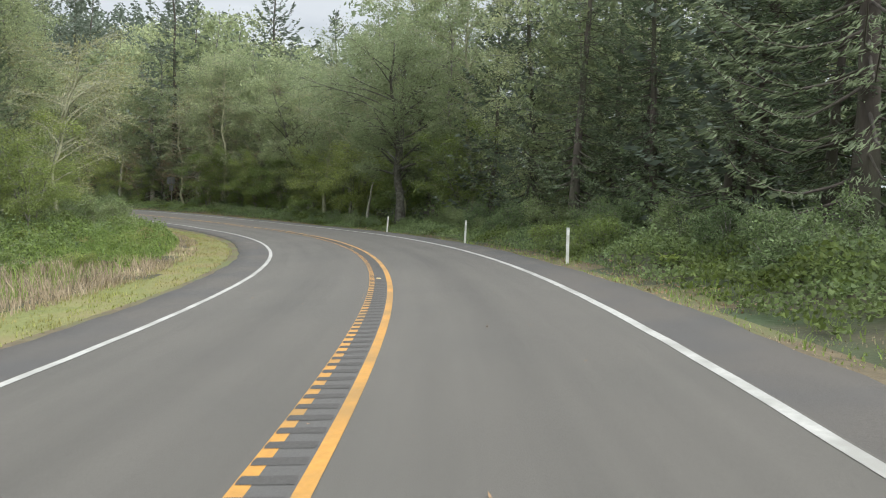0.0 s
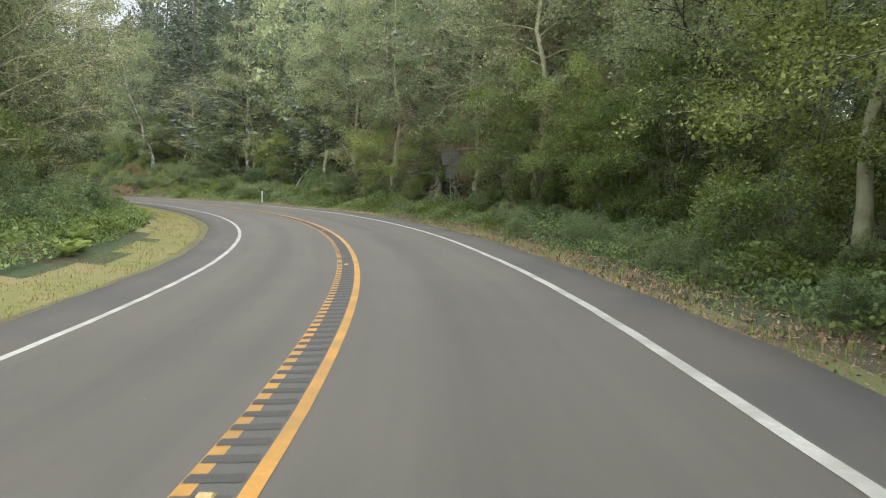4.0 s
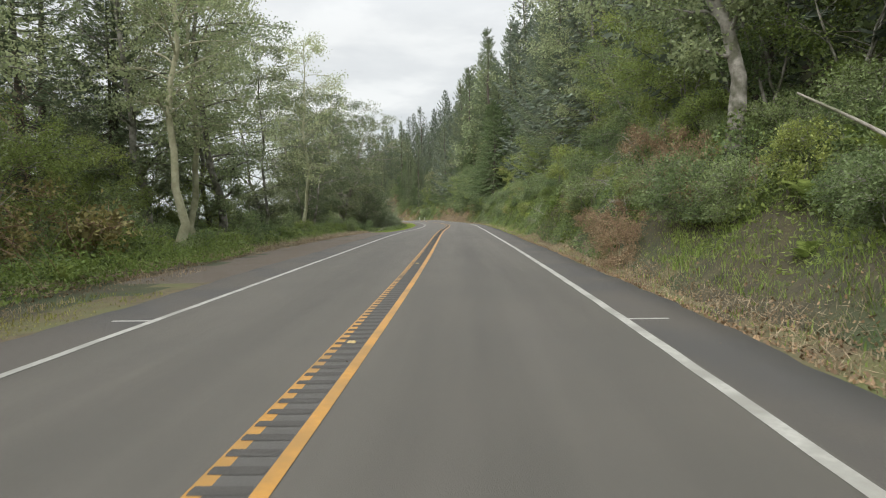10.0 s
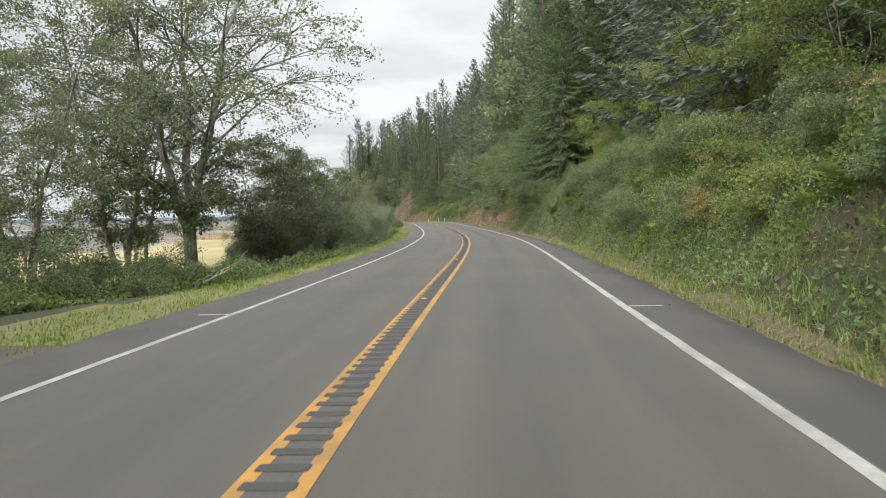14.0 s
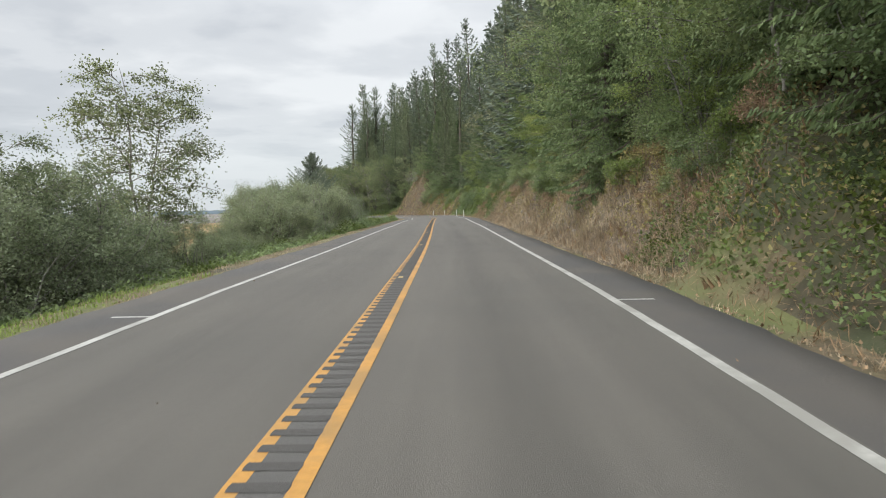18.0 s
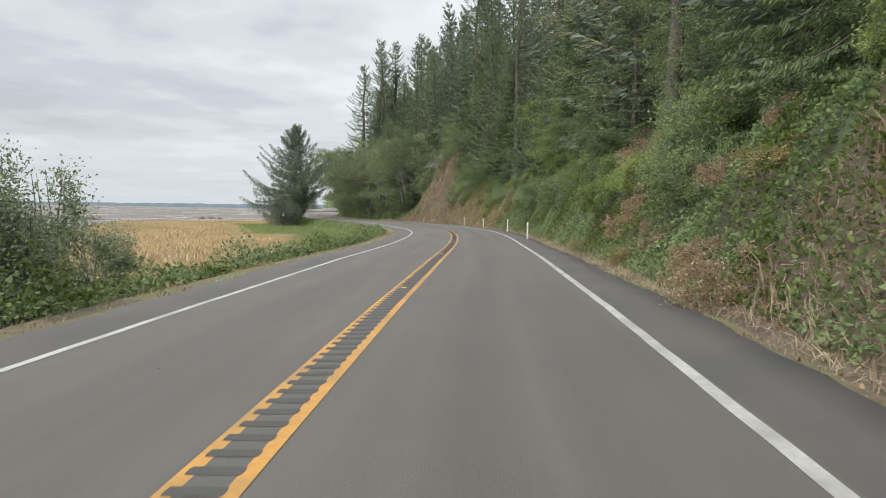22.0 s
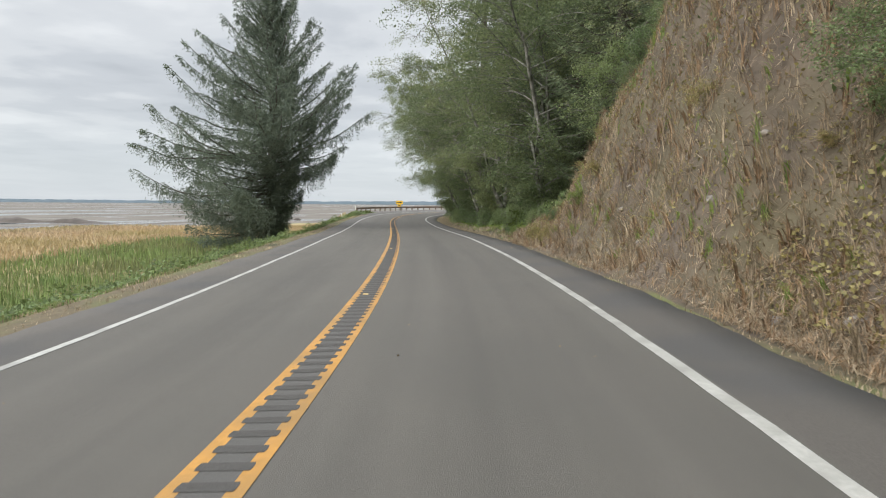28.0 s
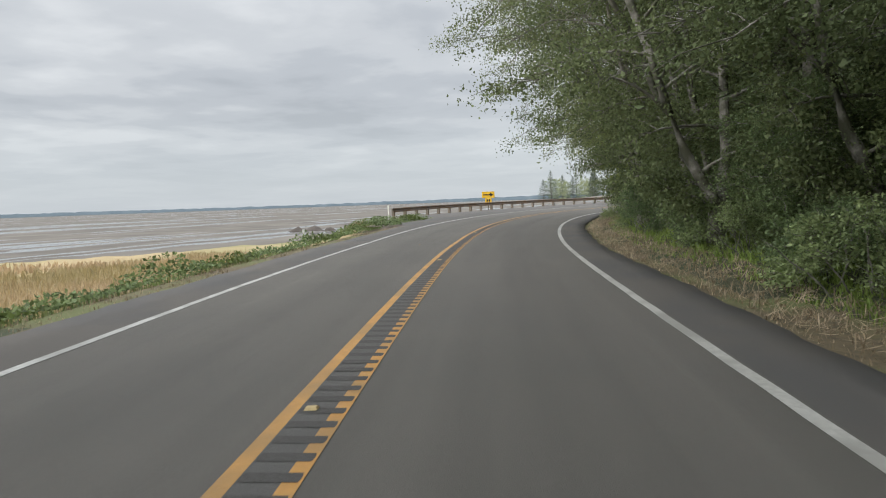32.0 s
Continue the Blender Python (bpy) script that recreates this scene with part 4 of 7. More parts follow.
def bush(seed, H, W, leaf, count, stems=9, up=0.4, hollow=0.55, lumpy=0.35, sprigs=13, bare=0.0, nb=24, lump=(0.14, 0.27)):
    """Stems, sprigs and foliage of an uneven shrub: lumps made of leafy sprigs that point outwards and up."""
    rng = np.random.default_rng(seed)
    wood, pile = Pile(), Pile()
    for k in range(stems):
        az = rng.uniform(0, 6.28)
        ln = H * rng.uniform(0.7, 1.0)
        bp = branch_path(rng, np.array([rng.normal() * W * 0.12, rng.normal() * W * 0.12, -0.1]), az, radians(rng.uniform(45, 85)), ln, 0.12, 6, 0.15)
        wood.add(*tube(bp, np.linspace(0.008 + 0.007 * H, 0.006, 6), 4))
    az, zz = rng.uniform(0, 6.28, nb), rng.uniform(0.06, 0.9, nb)
    rad = np.sqrt(np.clip(1 - (zz * 1.02 - 0.35) ** 2 / 0.55, 0.05, 1)) * W * 0.5 * rng.uniform(0.5, 1.0, nb)
    ctr = np.stack([np.cos(az) * rad, np.sin(az) * rad, zz * H * rng.uniform(1 - lumpy, 1.0, nb)], 1)
    per = max(4, count // (nb * sprigs))
    cc, ax = [], []
    for k in range(nb):
        out = np.array([math.cos(az[k]) * 0.6, math.sin(az[k]) * 0.6, 0.45])
        size = rng.uniform(*lump) * np.array([W, W, H * 0.85])
        for q in range(sprigs):
            d = unit(rng.normal(size=3) + out)
            ln = size * rng.uniform(0.8, 1.15) * (1.25 if rng.random() < 0.06 else 1.0)
            a, b = ctr[k] + d * ln * hollow * 0.35, ctr[k] + d * ln
            b = b + np.array([0, 0, 0.05 * H * rng.uniform(-1, 1)])
            a[2], b[2] = abs(a[2]) + 0.02, abs(b[2]) + 0.03
            wood.add(*tube(np.array([a, (a + b) / 2 + rng.normal(size=3) * 0.02 * W, b]), [0.006 + 0.001 * H, 0.005, 0.003], 3))
            if rng.random() < bare:
                continue
            f = rng.uniform(0.15, 1.05, per)[:, None]
            cc.append(a + (b - a) * f + rng.normal(size=(per, 3)) * (0.035 + 0.024 * W))
            ax.append(np.repeat(d[None], per, 0))
    c = np.concatenate(cc)
    c[:, 2] = np.abs(c[:, 2]) + 0.02
    pile.add(*leaves(rng, c, leaf, 0.56, up, np.concatenate(ax) * 0.7, 0.8))
    return wood, pile


def fern_clump(seed, H, fronds=14):
    rng = np.random.default_rng(seed)
    pile = Pile()
    for k in range(fronds):
        az, el = k * 2 * math.pi / fronds + rng.uniform(-0.3, 0.3), radians(rng.uniform(45, 78))
        ln = H * rng.uniform(0.9, 1.5)
        bp = branch_path(rng, np.zeros(3), az, el, ln, 0.55, 9, 0.02)
        side = np.array([-math.sin(az), math.cos(az), 0])
        n = 12
        f = np.linspace(0.15, 0.98, n)
        c = np.stack([np.interp(f, np.linspace(0, 1, 9), bp[:, i]) for i in range(3)], 1)
        wd = 0.17 * ln * np.sin(np.pi * (f * 0.8 + 0.18))
        d = unit(bp[-1] - bp[0])
        for sg in (-1, 1):
            a = side * sg
            tip = c + a * wd[:, None] + d * 0.05 * ln
            w2 = d * 0.032 * ln
            v = np.stack([c - w2, tip, c + w2, c], 1).reshape(-1, 3)
            pile.add(v, np.arange(4 * n).reshape(-1, 4))
    return pile


TEMPLATES = {}


def template(key, name, label, category, group, woods, crowns, wood_name="trunk", crown_name="crown"):
    """Registers the meshes of a plant kind: woods and crowns are (pile, materials)."""
    w = woods[0].mesh(key + "_wood", woods[1], True) if woods else None
    c = crowns[0].mesh(key + "_crown", crowns[1])
    TEMPLATES[key] = dict(name=name, label=label, category=category, group=group, wood=w, crown=c, wn=wood_name, cn=crown_name, first=None)


def plant(key, s, u, size=1.0, turn=None, tilt=(0, 0), dz=0.0, stretch=1.0, rng=random):
    """Sets a plant of that kind at the road distance s and offset u."""
    k = TEMPLATES[key]
    p = spot(s, u, dz)
    rz = rng.uniform(0, 360) if turn is None else turn
    m = pose(p.x, p.y, p.z, tilt[0], tilt[1], rz) @ Matrix.Diagonal((size, size, size * stretch, 1))
    if k["first"] is None:
        root = new(k["name"])
        tagged(root, k["label"], k["category"], k["group"])
        if k["wood"]:
            child(k["wn"], k["wood"], root)
        child(k["cn"], k["crown"], root)
        root.matrix_basis = m
        k["first"] = root
        k["base"] = True
        return root
    ob = copy_thing(k["first"], Matrix.Identity(4))
    ob.matrix_basis = m
    return ob


def sow(rng, s0, s1, u0, u1, step):
    """Uneven places over a stretch, about one every step metres squared in both ways."""
    out = []
    for s in np.arange(s0, s1, step):
        for u in np.arange(min(u0, u1), max(u0, u1), step):
            out.append((s + rng.uniform(-0.42, 0.42) * step, u + rng.uniform(0.0, 0.9) * min(step, abs(u1 - u0))))
    return out


bark_a, bark_s = [M["bark_alder"]], [M["bark_spruce"], M["dead_twig"]]
for i, (H, sp) in enumerate(((17, 4.6), (15, 4.2), (19, 4.8))):
    w, c = broadleaf(20 + i, H, sp, 0.13, 17000, core_share=0.35, first=0.10, limbs=32, twigs=7, clump=0.27)
    template(f"alder_{i}", "alder_tree", "tall grey-barked alder with light green leaves at the forest edge", "tree", "alders along the road", (w, bark_a), (c, [M["leaf_alder"]]))
for i, (H, sp) in enumerate(((18, 4.8), (21, 5.2))):
    w, c = broadleaf(40 + i, H, sp, 0.42, 2400, first=0.12, limbs=18, twigs=2, clump=0.75)
    template(f"far_alder_{i}", "alder_tree", "alder with light green leaves deeper in the wood", "tree", "alders deeper in the wood", (w, bark_a), (c, [M["leaf_alder"]]))
for i, (H, sp) in enumerate(((7.5, 3.2), (6.0, 2.9))):
    w, c = broadleaf(50 + i, H, sp, 0.092, 18000, core_share=0.4, first=0.06, stems=3, limbs=30, twigs=6, clump=0.25, trunk_r=0.009)
    template(f"young_alder_{i}", "young_alder", "bushy young alder with bright yellow-green leaves on the bank", "tree", "young trees on the bank", (w, bark_a), (c, [M["leaf_bright"]]))
w, c = broadleaf(60, 15.0, 7.2, 0.115, 40000, core_share=0.1, first=0.16, stems=3, limbs=60, twigs=9, clump=0.21, trunk_r=0.016, fork=0.16)
template("big_alder", "big_alder", "many-stemmed alder with open crown and pale limbs by the bay", "tree", "", (w, bark_a), (c, [M["leaf_backlit"]]))
w, c = broadleaf(61, 13, 4.6, 0.11, 24000, core_share=0.08, first=0.14, stems=2, limbs=40, twigs=9, clump=0.21, trunk_r=0.012)
template("thin_alder", "thin_alder", "sparse alder with pale bare twigs and few leaves", "tree", "sparse alders by the bay", (w, bark_a), (c, [M["leaf_backlit"]]))
w, c = broadleaf(64, 7.6, 2.6, 0.09, 17000, core_share=0.4, first=0.12, stems=2, limbs=40, twigs=9, clump=0.17, trunk_r=0.011)
template("bay_tree", "small_alder", "small round-crowned alder among the willows by the bay", "tree", "small alders by the bay", (w, bark_a), (c, [M["leaf_backlit"]]))
w, c = broadleaf(67, 16, 3.8, 0.14, 6500, core_share=0.1, first=0.3, limbs=36, twigs=9, clump=0.22, trunk_r=0.0105)
template("pale_alder", "pale_alder", "tall thin alder with pale lichened twigs and light open leaves", "tree", "pale alders at the forest edge", (w, [M["mossy_twig"]]), (c, [M["leaf_alder"]]))
w, c = broadleaf(66, 13, 6.8, 0.13, 4200, core_share=0.0, first=0.16, limbs=26, twigs=10, clump=0.4, trunk_r=0.012, lean=(0.2, 0.0), droop=0.4)
template("mossy_alder", "mossy_alder", "old alder with long arching mossy limbs and few pale leaves", "tree", "mossy alders", (w, [M["mossy_twig"]]), (c, [M["mossy_leaf"]]))
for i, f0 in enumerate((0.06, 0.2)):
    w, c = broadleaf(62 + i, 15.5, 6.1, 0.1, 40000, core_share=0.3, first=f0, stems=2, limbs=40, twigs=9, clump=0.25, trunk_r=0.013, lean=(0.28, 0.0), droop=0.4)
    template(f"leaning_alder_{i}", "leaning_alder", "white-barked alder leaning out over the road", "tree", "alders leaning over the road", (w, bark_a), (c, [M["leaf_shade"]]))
for i, (H, R) in enumerate(((19, 4.6), (16, 4.1), (23, 5.2))):
    w, c = conifer(70 + i, H, R, 38, 6, 140, 0.26, droop=0.42, upturn=0.34, sparse=0.22, power=0.74, fat=0.17, hang=0.45)
    template(f"spruce_{i}", "spruce_tree", "dark green spruce with drooping boughs down to the ground", "tree", "spruces along the road", (w, bark_s), (c, [M["needles"]]))
w, c = conifer(105, 17, 4.2, 44, 6, 130, 0.26, first=0.03, droop=0.6, upturn=-0.05, hang=1.5, fat=0.2, power=0.65)
template("cedar", "cedar_tree", "cedar with hanging green sprays down to the bank", "tree", "cedars on the bank", (w, bark_s), (c, [M["cedar"]]))
for i, (H, R) in enumerate(((23, 4.6), (27, 5.0))):
    w, c = conifer(80 + i, H, R * 1.45, 24, 7, 34, 0.62, first=0.06, droop=0.38, upturn=0.3, sparse=0.2, sides=3, knots=4, power=0.72, fat=0.34, hang=0.35)
    template(f"far_spruce_{i}", "hill_spruce", "tall dark spruce on the wooded hill", "tree", "spruces on the hill", (w, bark_s), (c, [M["needles_hazed"]]))
for i, H in enumerate((18, 15)):
    w, c = conifer(90 + i, H, 3.2, 34, 6, 24, 0.42, first=0.05, sparse=0.1, dead=0.6, droop=0.4)
    template(f"bare_spruce_{i}", "bare_spruce", "spruce with bare brown lower boughs and a thin green top", "tree", "half-dead spruces", (w, [M["bark_spruce"], M["dead_twig"]]), (c, [M["needles"]]))
w, c = old_spruce(101, boughs=230, nodes=160)
template("lone_spruce", "lone_spruce", "broad lone spruce standing at the edge of the marsh", "tree", "", (w, bark_s), (c, [M["needles_hazed"]]))
w, c = conifer(107, 27, 4.6, 30, 6, 120, 0.3, fat=0.17, first=0.3, droop=0.4, trunk_r=0.0155, skirt=0.8, power=0.55, sparse=0.15)
template("high_spruce", "high_spruce", "tall spruce with a bare thick trunk and a high dark crown", "tree", "tall spruces on the crest", (w, [M["bark_spruce"], M["dead_twig"]]), (c, [M["needles"]]))
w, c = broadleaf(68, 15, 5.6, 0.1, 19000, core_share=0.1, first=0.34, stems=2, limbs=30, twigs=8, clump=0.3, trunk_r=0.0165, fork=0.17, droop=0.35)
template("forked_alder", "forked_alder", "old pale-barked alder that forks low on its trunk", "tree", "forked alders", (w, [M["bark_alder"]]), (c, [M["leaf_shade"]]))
w, c = broadleaf(69, 15, 6.4, 0.12, 42000, core_share=0.5, first=0.22, stems=2, limbs=34, twigs=9, clump=0.32, trunk_r=0.022, fork=0.22, droop=0.1)
template("old_alder", "old_alder", "thick old alder with lichen-patched dark bark and crooked limbs", "tree", "", (w, [M["bark_old"]]), (c, [M["leaf_alder"]]))
w, c = bush(133, 1.6, 2.2, 0.085, 3000, 16)
template("dry_fern", "dry_fern_patch", "patch of withered tan bracken beside the road", "fern", "withered bracken", (w, [M["dead_twig"]]), (c, [M["dry_fern"]]), "stem", "foliage")
for i, (H, R) in enumerate(((17, 5.0), (14, 4.4))):
    w, c = conifer(94 + i, H, R, 26, 6, 22, 0.42, first=0.05, sparse=0.15, dead=0.74, droop=0.45, upturn=0.3, twigs=9, trunk_r=0.014)
    template(f"dead_spruce_{i}", "dead_spruce", "pale-trunked spruce with long bare arching boughs of brown dead twigs", "tree", "half-dead spruces", (w, [M["dead_wood"], M["dead_twig"]]), (c, [M["needles"]]))
for i, (H, sp) in enumerate(((8.0, 3.2), (6.5, 2.9))):
    w, c = broadleaf(54 + i, H, sp, 0.092, 18000, core_share=0.4, first=0.06, stems=3, limbs=30, twigs=6, clump=0.25, trunk_r=0.009)
    template(f"dark_young_{i}", "young_tree", "bushy young broadleaf tree with deep green leaves on the bank", "tree", "young trees on the bank", (w, bark_a), (c, [M["leaf_dark"]]))
for i in range(3):
    w, c = bush(110 + i, 1.9 + 0.5 * i, 2.7, 0.09, 7000)
    template(f"shrub_{i}", "shrub", "dark green leafy shrub at the edge of the wood", "shrub", "shrubs under the trees", (w, bark_a), (c, [M["leaf_dark"]]), "stem", "foliage")
for i in range(2):
    w, c = bush(115 + i, 1.8 + 0.4 * i, 2.6, 0.08, 7500)
    template(f"bank_shrub_{i}", "bank_shrub", "green leafy shrub rooted in the roadside bank", "shrub", "shrubs on the bank", (w, bark_a), (c, [M["leaf_dark"]]), "stem", "foliage")
    w, c = bush(117 + i, 1.8 + 0.5 * i, 2.7, 0.085, 7000)
    template(f"thicket_shrub_{i}", "thicket_shrub", "tangled green shrub in the thicket towards the bay", "shrub", "shrubs of the thicket", (w, bark_a), (c, [M["leaf_dark"]]), "stem", "foliage")
for i in range(2):
    w, c = bush(120 + i, 3.6 + 0.8 * i, 4.2, 0.078, 19000, 16, lumpy=0.45, sprigs=13, nb=54, lump=(0.08, 0.16))
    template(f"willow_{i}", "willow_shrub", "grey-green willow shrub beside the marsh", "shrub", "willows by the marsh", (w, bark_a), (c, [M["leaf_willow"]]), "stem", "foliage")
w, c = bush(130, 1.5, 2.2, 0.085, 5200)
template("bright_shrub", "bright_shrub", "yellow-green leafy shrub on the roadside bank", "shrub", "bright shrubs", (w, bark_a), (c, [M["leaf_bright"]]), "stem", "foliage")
w, c = bush(131, 1.3, 2.0, 0.08, 3600)
template("russet_shrub", "russet_shrub", "yellowing, partly dry shrub on the roadside", "shrub", "yellowing shrubs", (w, [M["dead_twig"]]), (c, [M["yellowing"]]), "stem", "foliage")
for i in range(2):
    template(f"fern_{i}", "fern", "green sword fern beside the road", "fern", "ferns", None, (fern_clump(140 + i, 0.75 + 0.2 * i), [M["fern"]]), "", "foliage")

def dead_bush(seed):
    """A tangle of bare, bleached twigs."""
    rng = np.random.default_rng(seed)
    pile = Pile()
    for k in range(14):
        az = rng.uniform(0, 6.28)
        bp = branch_path(rng, np.array([rng.normal() * 0.15, rng.normal() * 0.15, -0.1]), az, radians(rng.uniform(25, 75)), rng.uniform(0.9, 1.9), 0.35, 6, 0.3)
        pile.add(*tube(bp, np.linspace(0.018, 0.005, 6), 4))
        for j in range(5):
            b2 = bp[int(rng.integers(2, 6))]
            tp = branch_path(rng, b2, az + rng.uniform(-1.3, 1.3), radians(rng.uniform(-40, 50)), rng.uniform(0.3, 0.8), 0.4, 4, 0.3)
            pile.add(*tube(tp, np.linspace(0.008, 0.003, 4), 3))
    return pile


template("dead_bush", "dead_bush", "tangle of bare bleached branches on the slope", "dead shrub", "dead shrubs", None, (dead_bush(150), [M["dead_wood"]]), "", "twig_tangle")

# ---- plants: where they stand ----
R_ = np.random.default_rng(77)


def grove(keys, s0, s1, u0, u1, step, low=0.85, high=1.15, skip=0.0, dz=-0.1):
    for s, u in sow(R_, s0, s1, u0, u1, step):
        if R_.random() < skip:
            continue
        plant(keys[int(R_.integers(len(keys)))], s, u, R_.uniform(low, high), R_.uniform(0, 360), (R_.normal() * 2, R_.normal() * 2), dz, R_.uniform(0.9, 1.1))


ALD, FAR_A, YOUNG = ["alder_0", "alder_1", "alder_2"], ["far_alder_0", "far_alder_1"], ["young_alder_0", "young_alder_1"]
SPR, FAR_S, BARE = ["spruce_0", "spruce_1", "spruce_2"], ["far_spruce_0", "far_spruce_1"], ["bare_spruce_0", "bare_spruce_1"]
BSH, TSH = ["bank_shrub_0", "bank_shrub_1"], ["thicket_shrub_0", "thicket_shrub_1"]
SHR, WIL, FERN = ["shrub_0", "shrub_1", "shrub_2"], ["willow_0", "willow_1"], ["fern_0", "fern_1"]

# right-hand side
grove(SPR, 15, 37, -10, -14, 4.0, 0.8, 1.1)
grove(SPR[:2], 12, 40, -14.5, -18, 4.6, 0.9, 1.1)
grove(ALD, 38, 112, -10.8, -14.0, 5.2, 0.8, 1.0)
grove(YOUNG, 44, 80, -9.4, -11.4, 4.2, 0.7, 1.15, 0.35)
grove(YOUNG, 44, 84, -9.6, -12.5, 4.2, 0.6, 0.95, 0.3)
grove(YOUNG, 94, 112, -9.6, -12.5, 4.2, 0.6, 0.95, 0.3)
for s_, u_, z_ in ((80.0, -11.5, 1.0), (86.5, -13.0, 1.1), (93.0, -11.8, 0.9), (73.5, -13.5, 1.1), (101.0, -12.0, 1.0)):
    plant("dead_spruce_0", s_, u_, z_, s_ * 31 % 360)
plant("mossy_alder", 58, -12.5, 0.9, 200)
plant("mossy_alder", 82, -13.0, 1.0, 250)
plant("mossy_alder", 126, -11.5, 0.9, 280)
plant("mossy_alder", 140, -10.8, 0.8, 300)
plant("alder_2", 149.0, -8.8, 1.0, math.degrees(float(heading(149))) + 180, (0, 15))
plant("old_alder", 48.2, -9.5, 1.0, 60)
plant("old_alder", 68.0, -12.0, 0.85, 200)
plant("forked_alder", 451.5, -8.9, 1.0, math.degrees(float(heading(454))) + 10)
plant("forked_alder", 468.0, -9.2, 0.85, math.degrees(float(heading(468))) + 160, (0, -10))
for s_, u_, z_ in ((399.6, -11.0, 1.05), (388.5, -11.2, 1.0), (408.0, -12.0, 1.05), (415.0, -12.6, 0.95), (379.0, -12.2, 0.95)):
    plant("high_spruce", s_, u_, z_, s_ * 53 % 360)
for s_, u_, z_ in ((411.0, -8.4, 2.1), (413.5, -8.8, 1.7), (394.5, -8.6, 0.8), (152.5, -7.4, 1.0), (154.5, -7.9, 1.2), (156.2, -7.2, 0.9), (171.0, -6.3, 0.8), (262.0, -8.0, 0.9), (300.5, -7.6, 0.8)):
    plant("dead_bush", s_, u_, z_, s_ * 71 % 360)
grove(["dry_fern"], 146, 157, -6.6, -8.4, 1.6, 0.45, 0.75, 0.15)
grove(["russet_shrub", "dry_fern", "bright_shrub"], 174, 206, -8.4, -10.8, 2.8, 0.5, 0.85, 0.5)
grove(BSH + ["russet_shrub", "bright_shrub"], 416, 432, -6.0, -8.4, 1.7, 0.16, 0.34, 0.15)
grove(BSH + ["russet_shrub"], 410, 430, -8.4, -11.0, 1.8, 0.3, 0.6, 0.1)
grove(["russet_shrub", "bank_shrub_0"], 262, 314, -7.6, -9.2, 2.6, 0.3, 0.55, 0.35)
grove(["dry_fern"], 382, 424, -7.2, -10.0, 3.0, 0.25, 0.5, 0.4)
grove(["dry_fern"], 254, 316, -6.2, -8.6, 3.0, 0.35, 0.7, 0.4)
plant("mossy_alder", 250, -12.0, 0.8, 280)
plant("mossy_alder", 300, -12.0, 0.8, 280)
grove(ALD + YOUNG + SPR[:1], 112, 150, -10.2, -13.5, 4.0, 0.75, 1.0)
grove(FAR_A + FAR_A + FAR_S, 20, 82, -14.5, -34, 5.6, 0.62, 0.9)
grove(FAR_A + FAR_A + FAR_S, 82, 124, -14.5, -34, 5.6, 0.85, 1.2)
grove(FAR_S + FAR_A[:1], 124, 240, -16.5, -36, 6.2, 0.85, 1.15)
grove(FAR_S + FAR_S + FAR_A[:1], 240, 360, -16.0, -36, 6.4, 0.65, 1.35)
grove(FAR_S, 360, 432, -14.5, -36, 6.0, 0.7, 1.3)
grove(["young_alder_0", "dark_young_0", "dark_young_1", "alder_1"], 150, 172, -9.2, -13, 4.0, 0.8, 1.15)
grove(["young_alder_0", "dark_young_0", "young_alder_1", "alder_1"], 172, 236, -10.8, -14, 4.0, 0.8, 1.15)
grove(["spruce_1", "alder_0", "spruce_0"], 160, 236, -13.5, -16.5, 5.0, 0.9, 1.1)
grove(YOUNG + ["cedar"], 238, 250, -9.2, -12, 3.2, 0.7, 1.05)
for s_, u_, z_ in ((262.0, -10.6, 1.1), (267.5, -11.8, 1.25), (274.0, -12.6, 1.25), (256.0, -13.5, 1.1), (286.0, -13.0, 1.15), (296.0, -12.6, 1.2), (307.0, -13.4, 1.15), (248.0, -15.0, 1.1), (281.0, -9.8, 1.1), (290.0, -10.0, 1.15), (300.0, -10.2, 1.1)):
    plant("high_spruce", s_, u_, z_, s_ * 53 % 360)
for s_, u_, z_ in ((243.5, -8.3, 0.95), (248.0, -8.6, 1.05), (252.0, -9.3, 0.9), (283.5, -8.6, 0.75), (287.0, -8.8, 0.85), (322.0, -9.5, 0.9)):
    plant("cedar", s_, u_, z_, s_ * 37 % 360)
grove(YOUNG + ["dark_young_0", "dark_young_1", "cedar"], 250, 281, -9.2, -12.4, 2.9, 0.7, 1.1)
grove(YOUNG, 291, 312, -9.3, -12, 3.3, 0.6, 1.0)
grove(SPR, 252, 312, -11.6, -15.5, 4.8, 0.8, 1.3)
grove(["dark_young_0", "dark_young_1", "spruce_1", "cedar"], 312, 374, -9.4, -13, 4.0, 0.7, 1.0)
plant("young_alder_0", 366.0, -9.0, 0.9, 40)
plant("high_spruce", 339.5, -10.2, 0.95, 210)
plant("high_spruce", 331.0, -12.5, 1.0, 80)
plant("young_alder_1", 350.4, -7.4, 0.42, 120)
grove(["dry_fern", "russet_shrub"], 318, 336, -6.2, -8.8, 1.8, 0.4, 0.75, 0.25)
plant("mossy_alder", 352.0, -10.5, 0.8, 290)
grove(SPR, 312, 376, -13.5, -16.5, 5.0, 0.8, 1.35)
grove(SPR + ["dark_young_0"], 374, 426, -10.9, -14.5, 4.2, 0.7, 1.15)
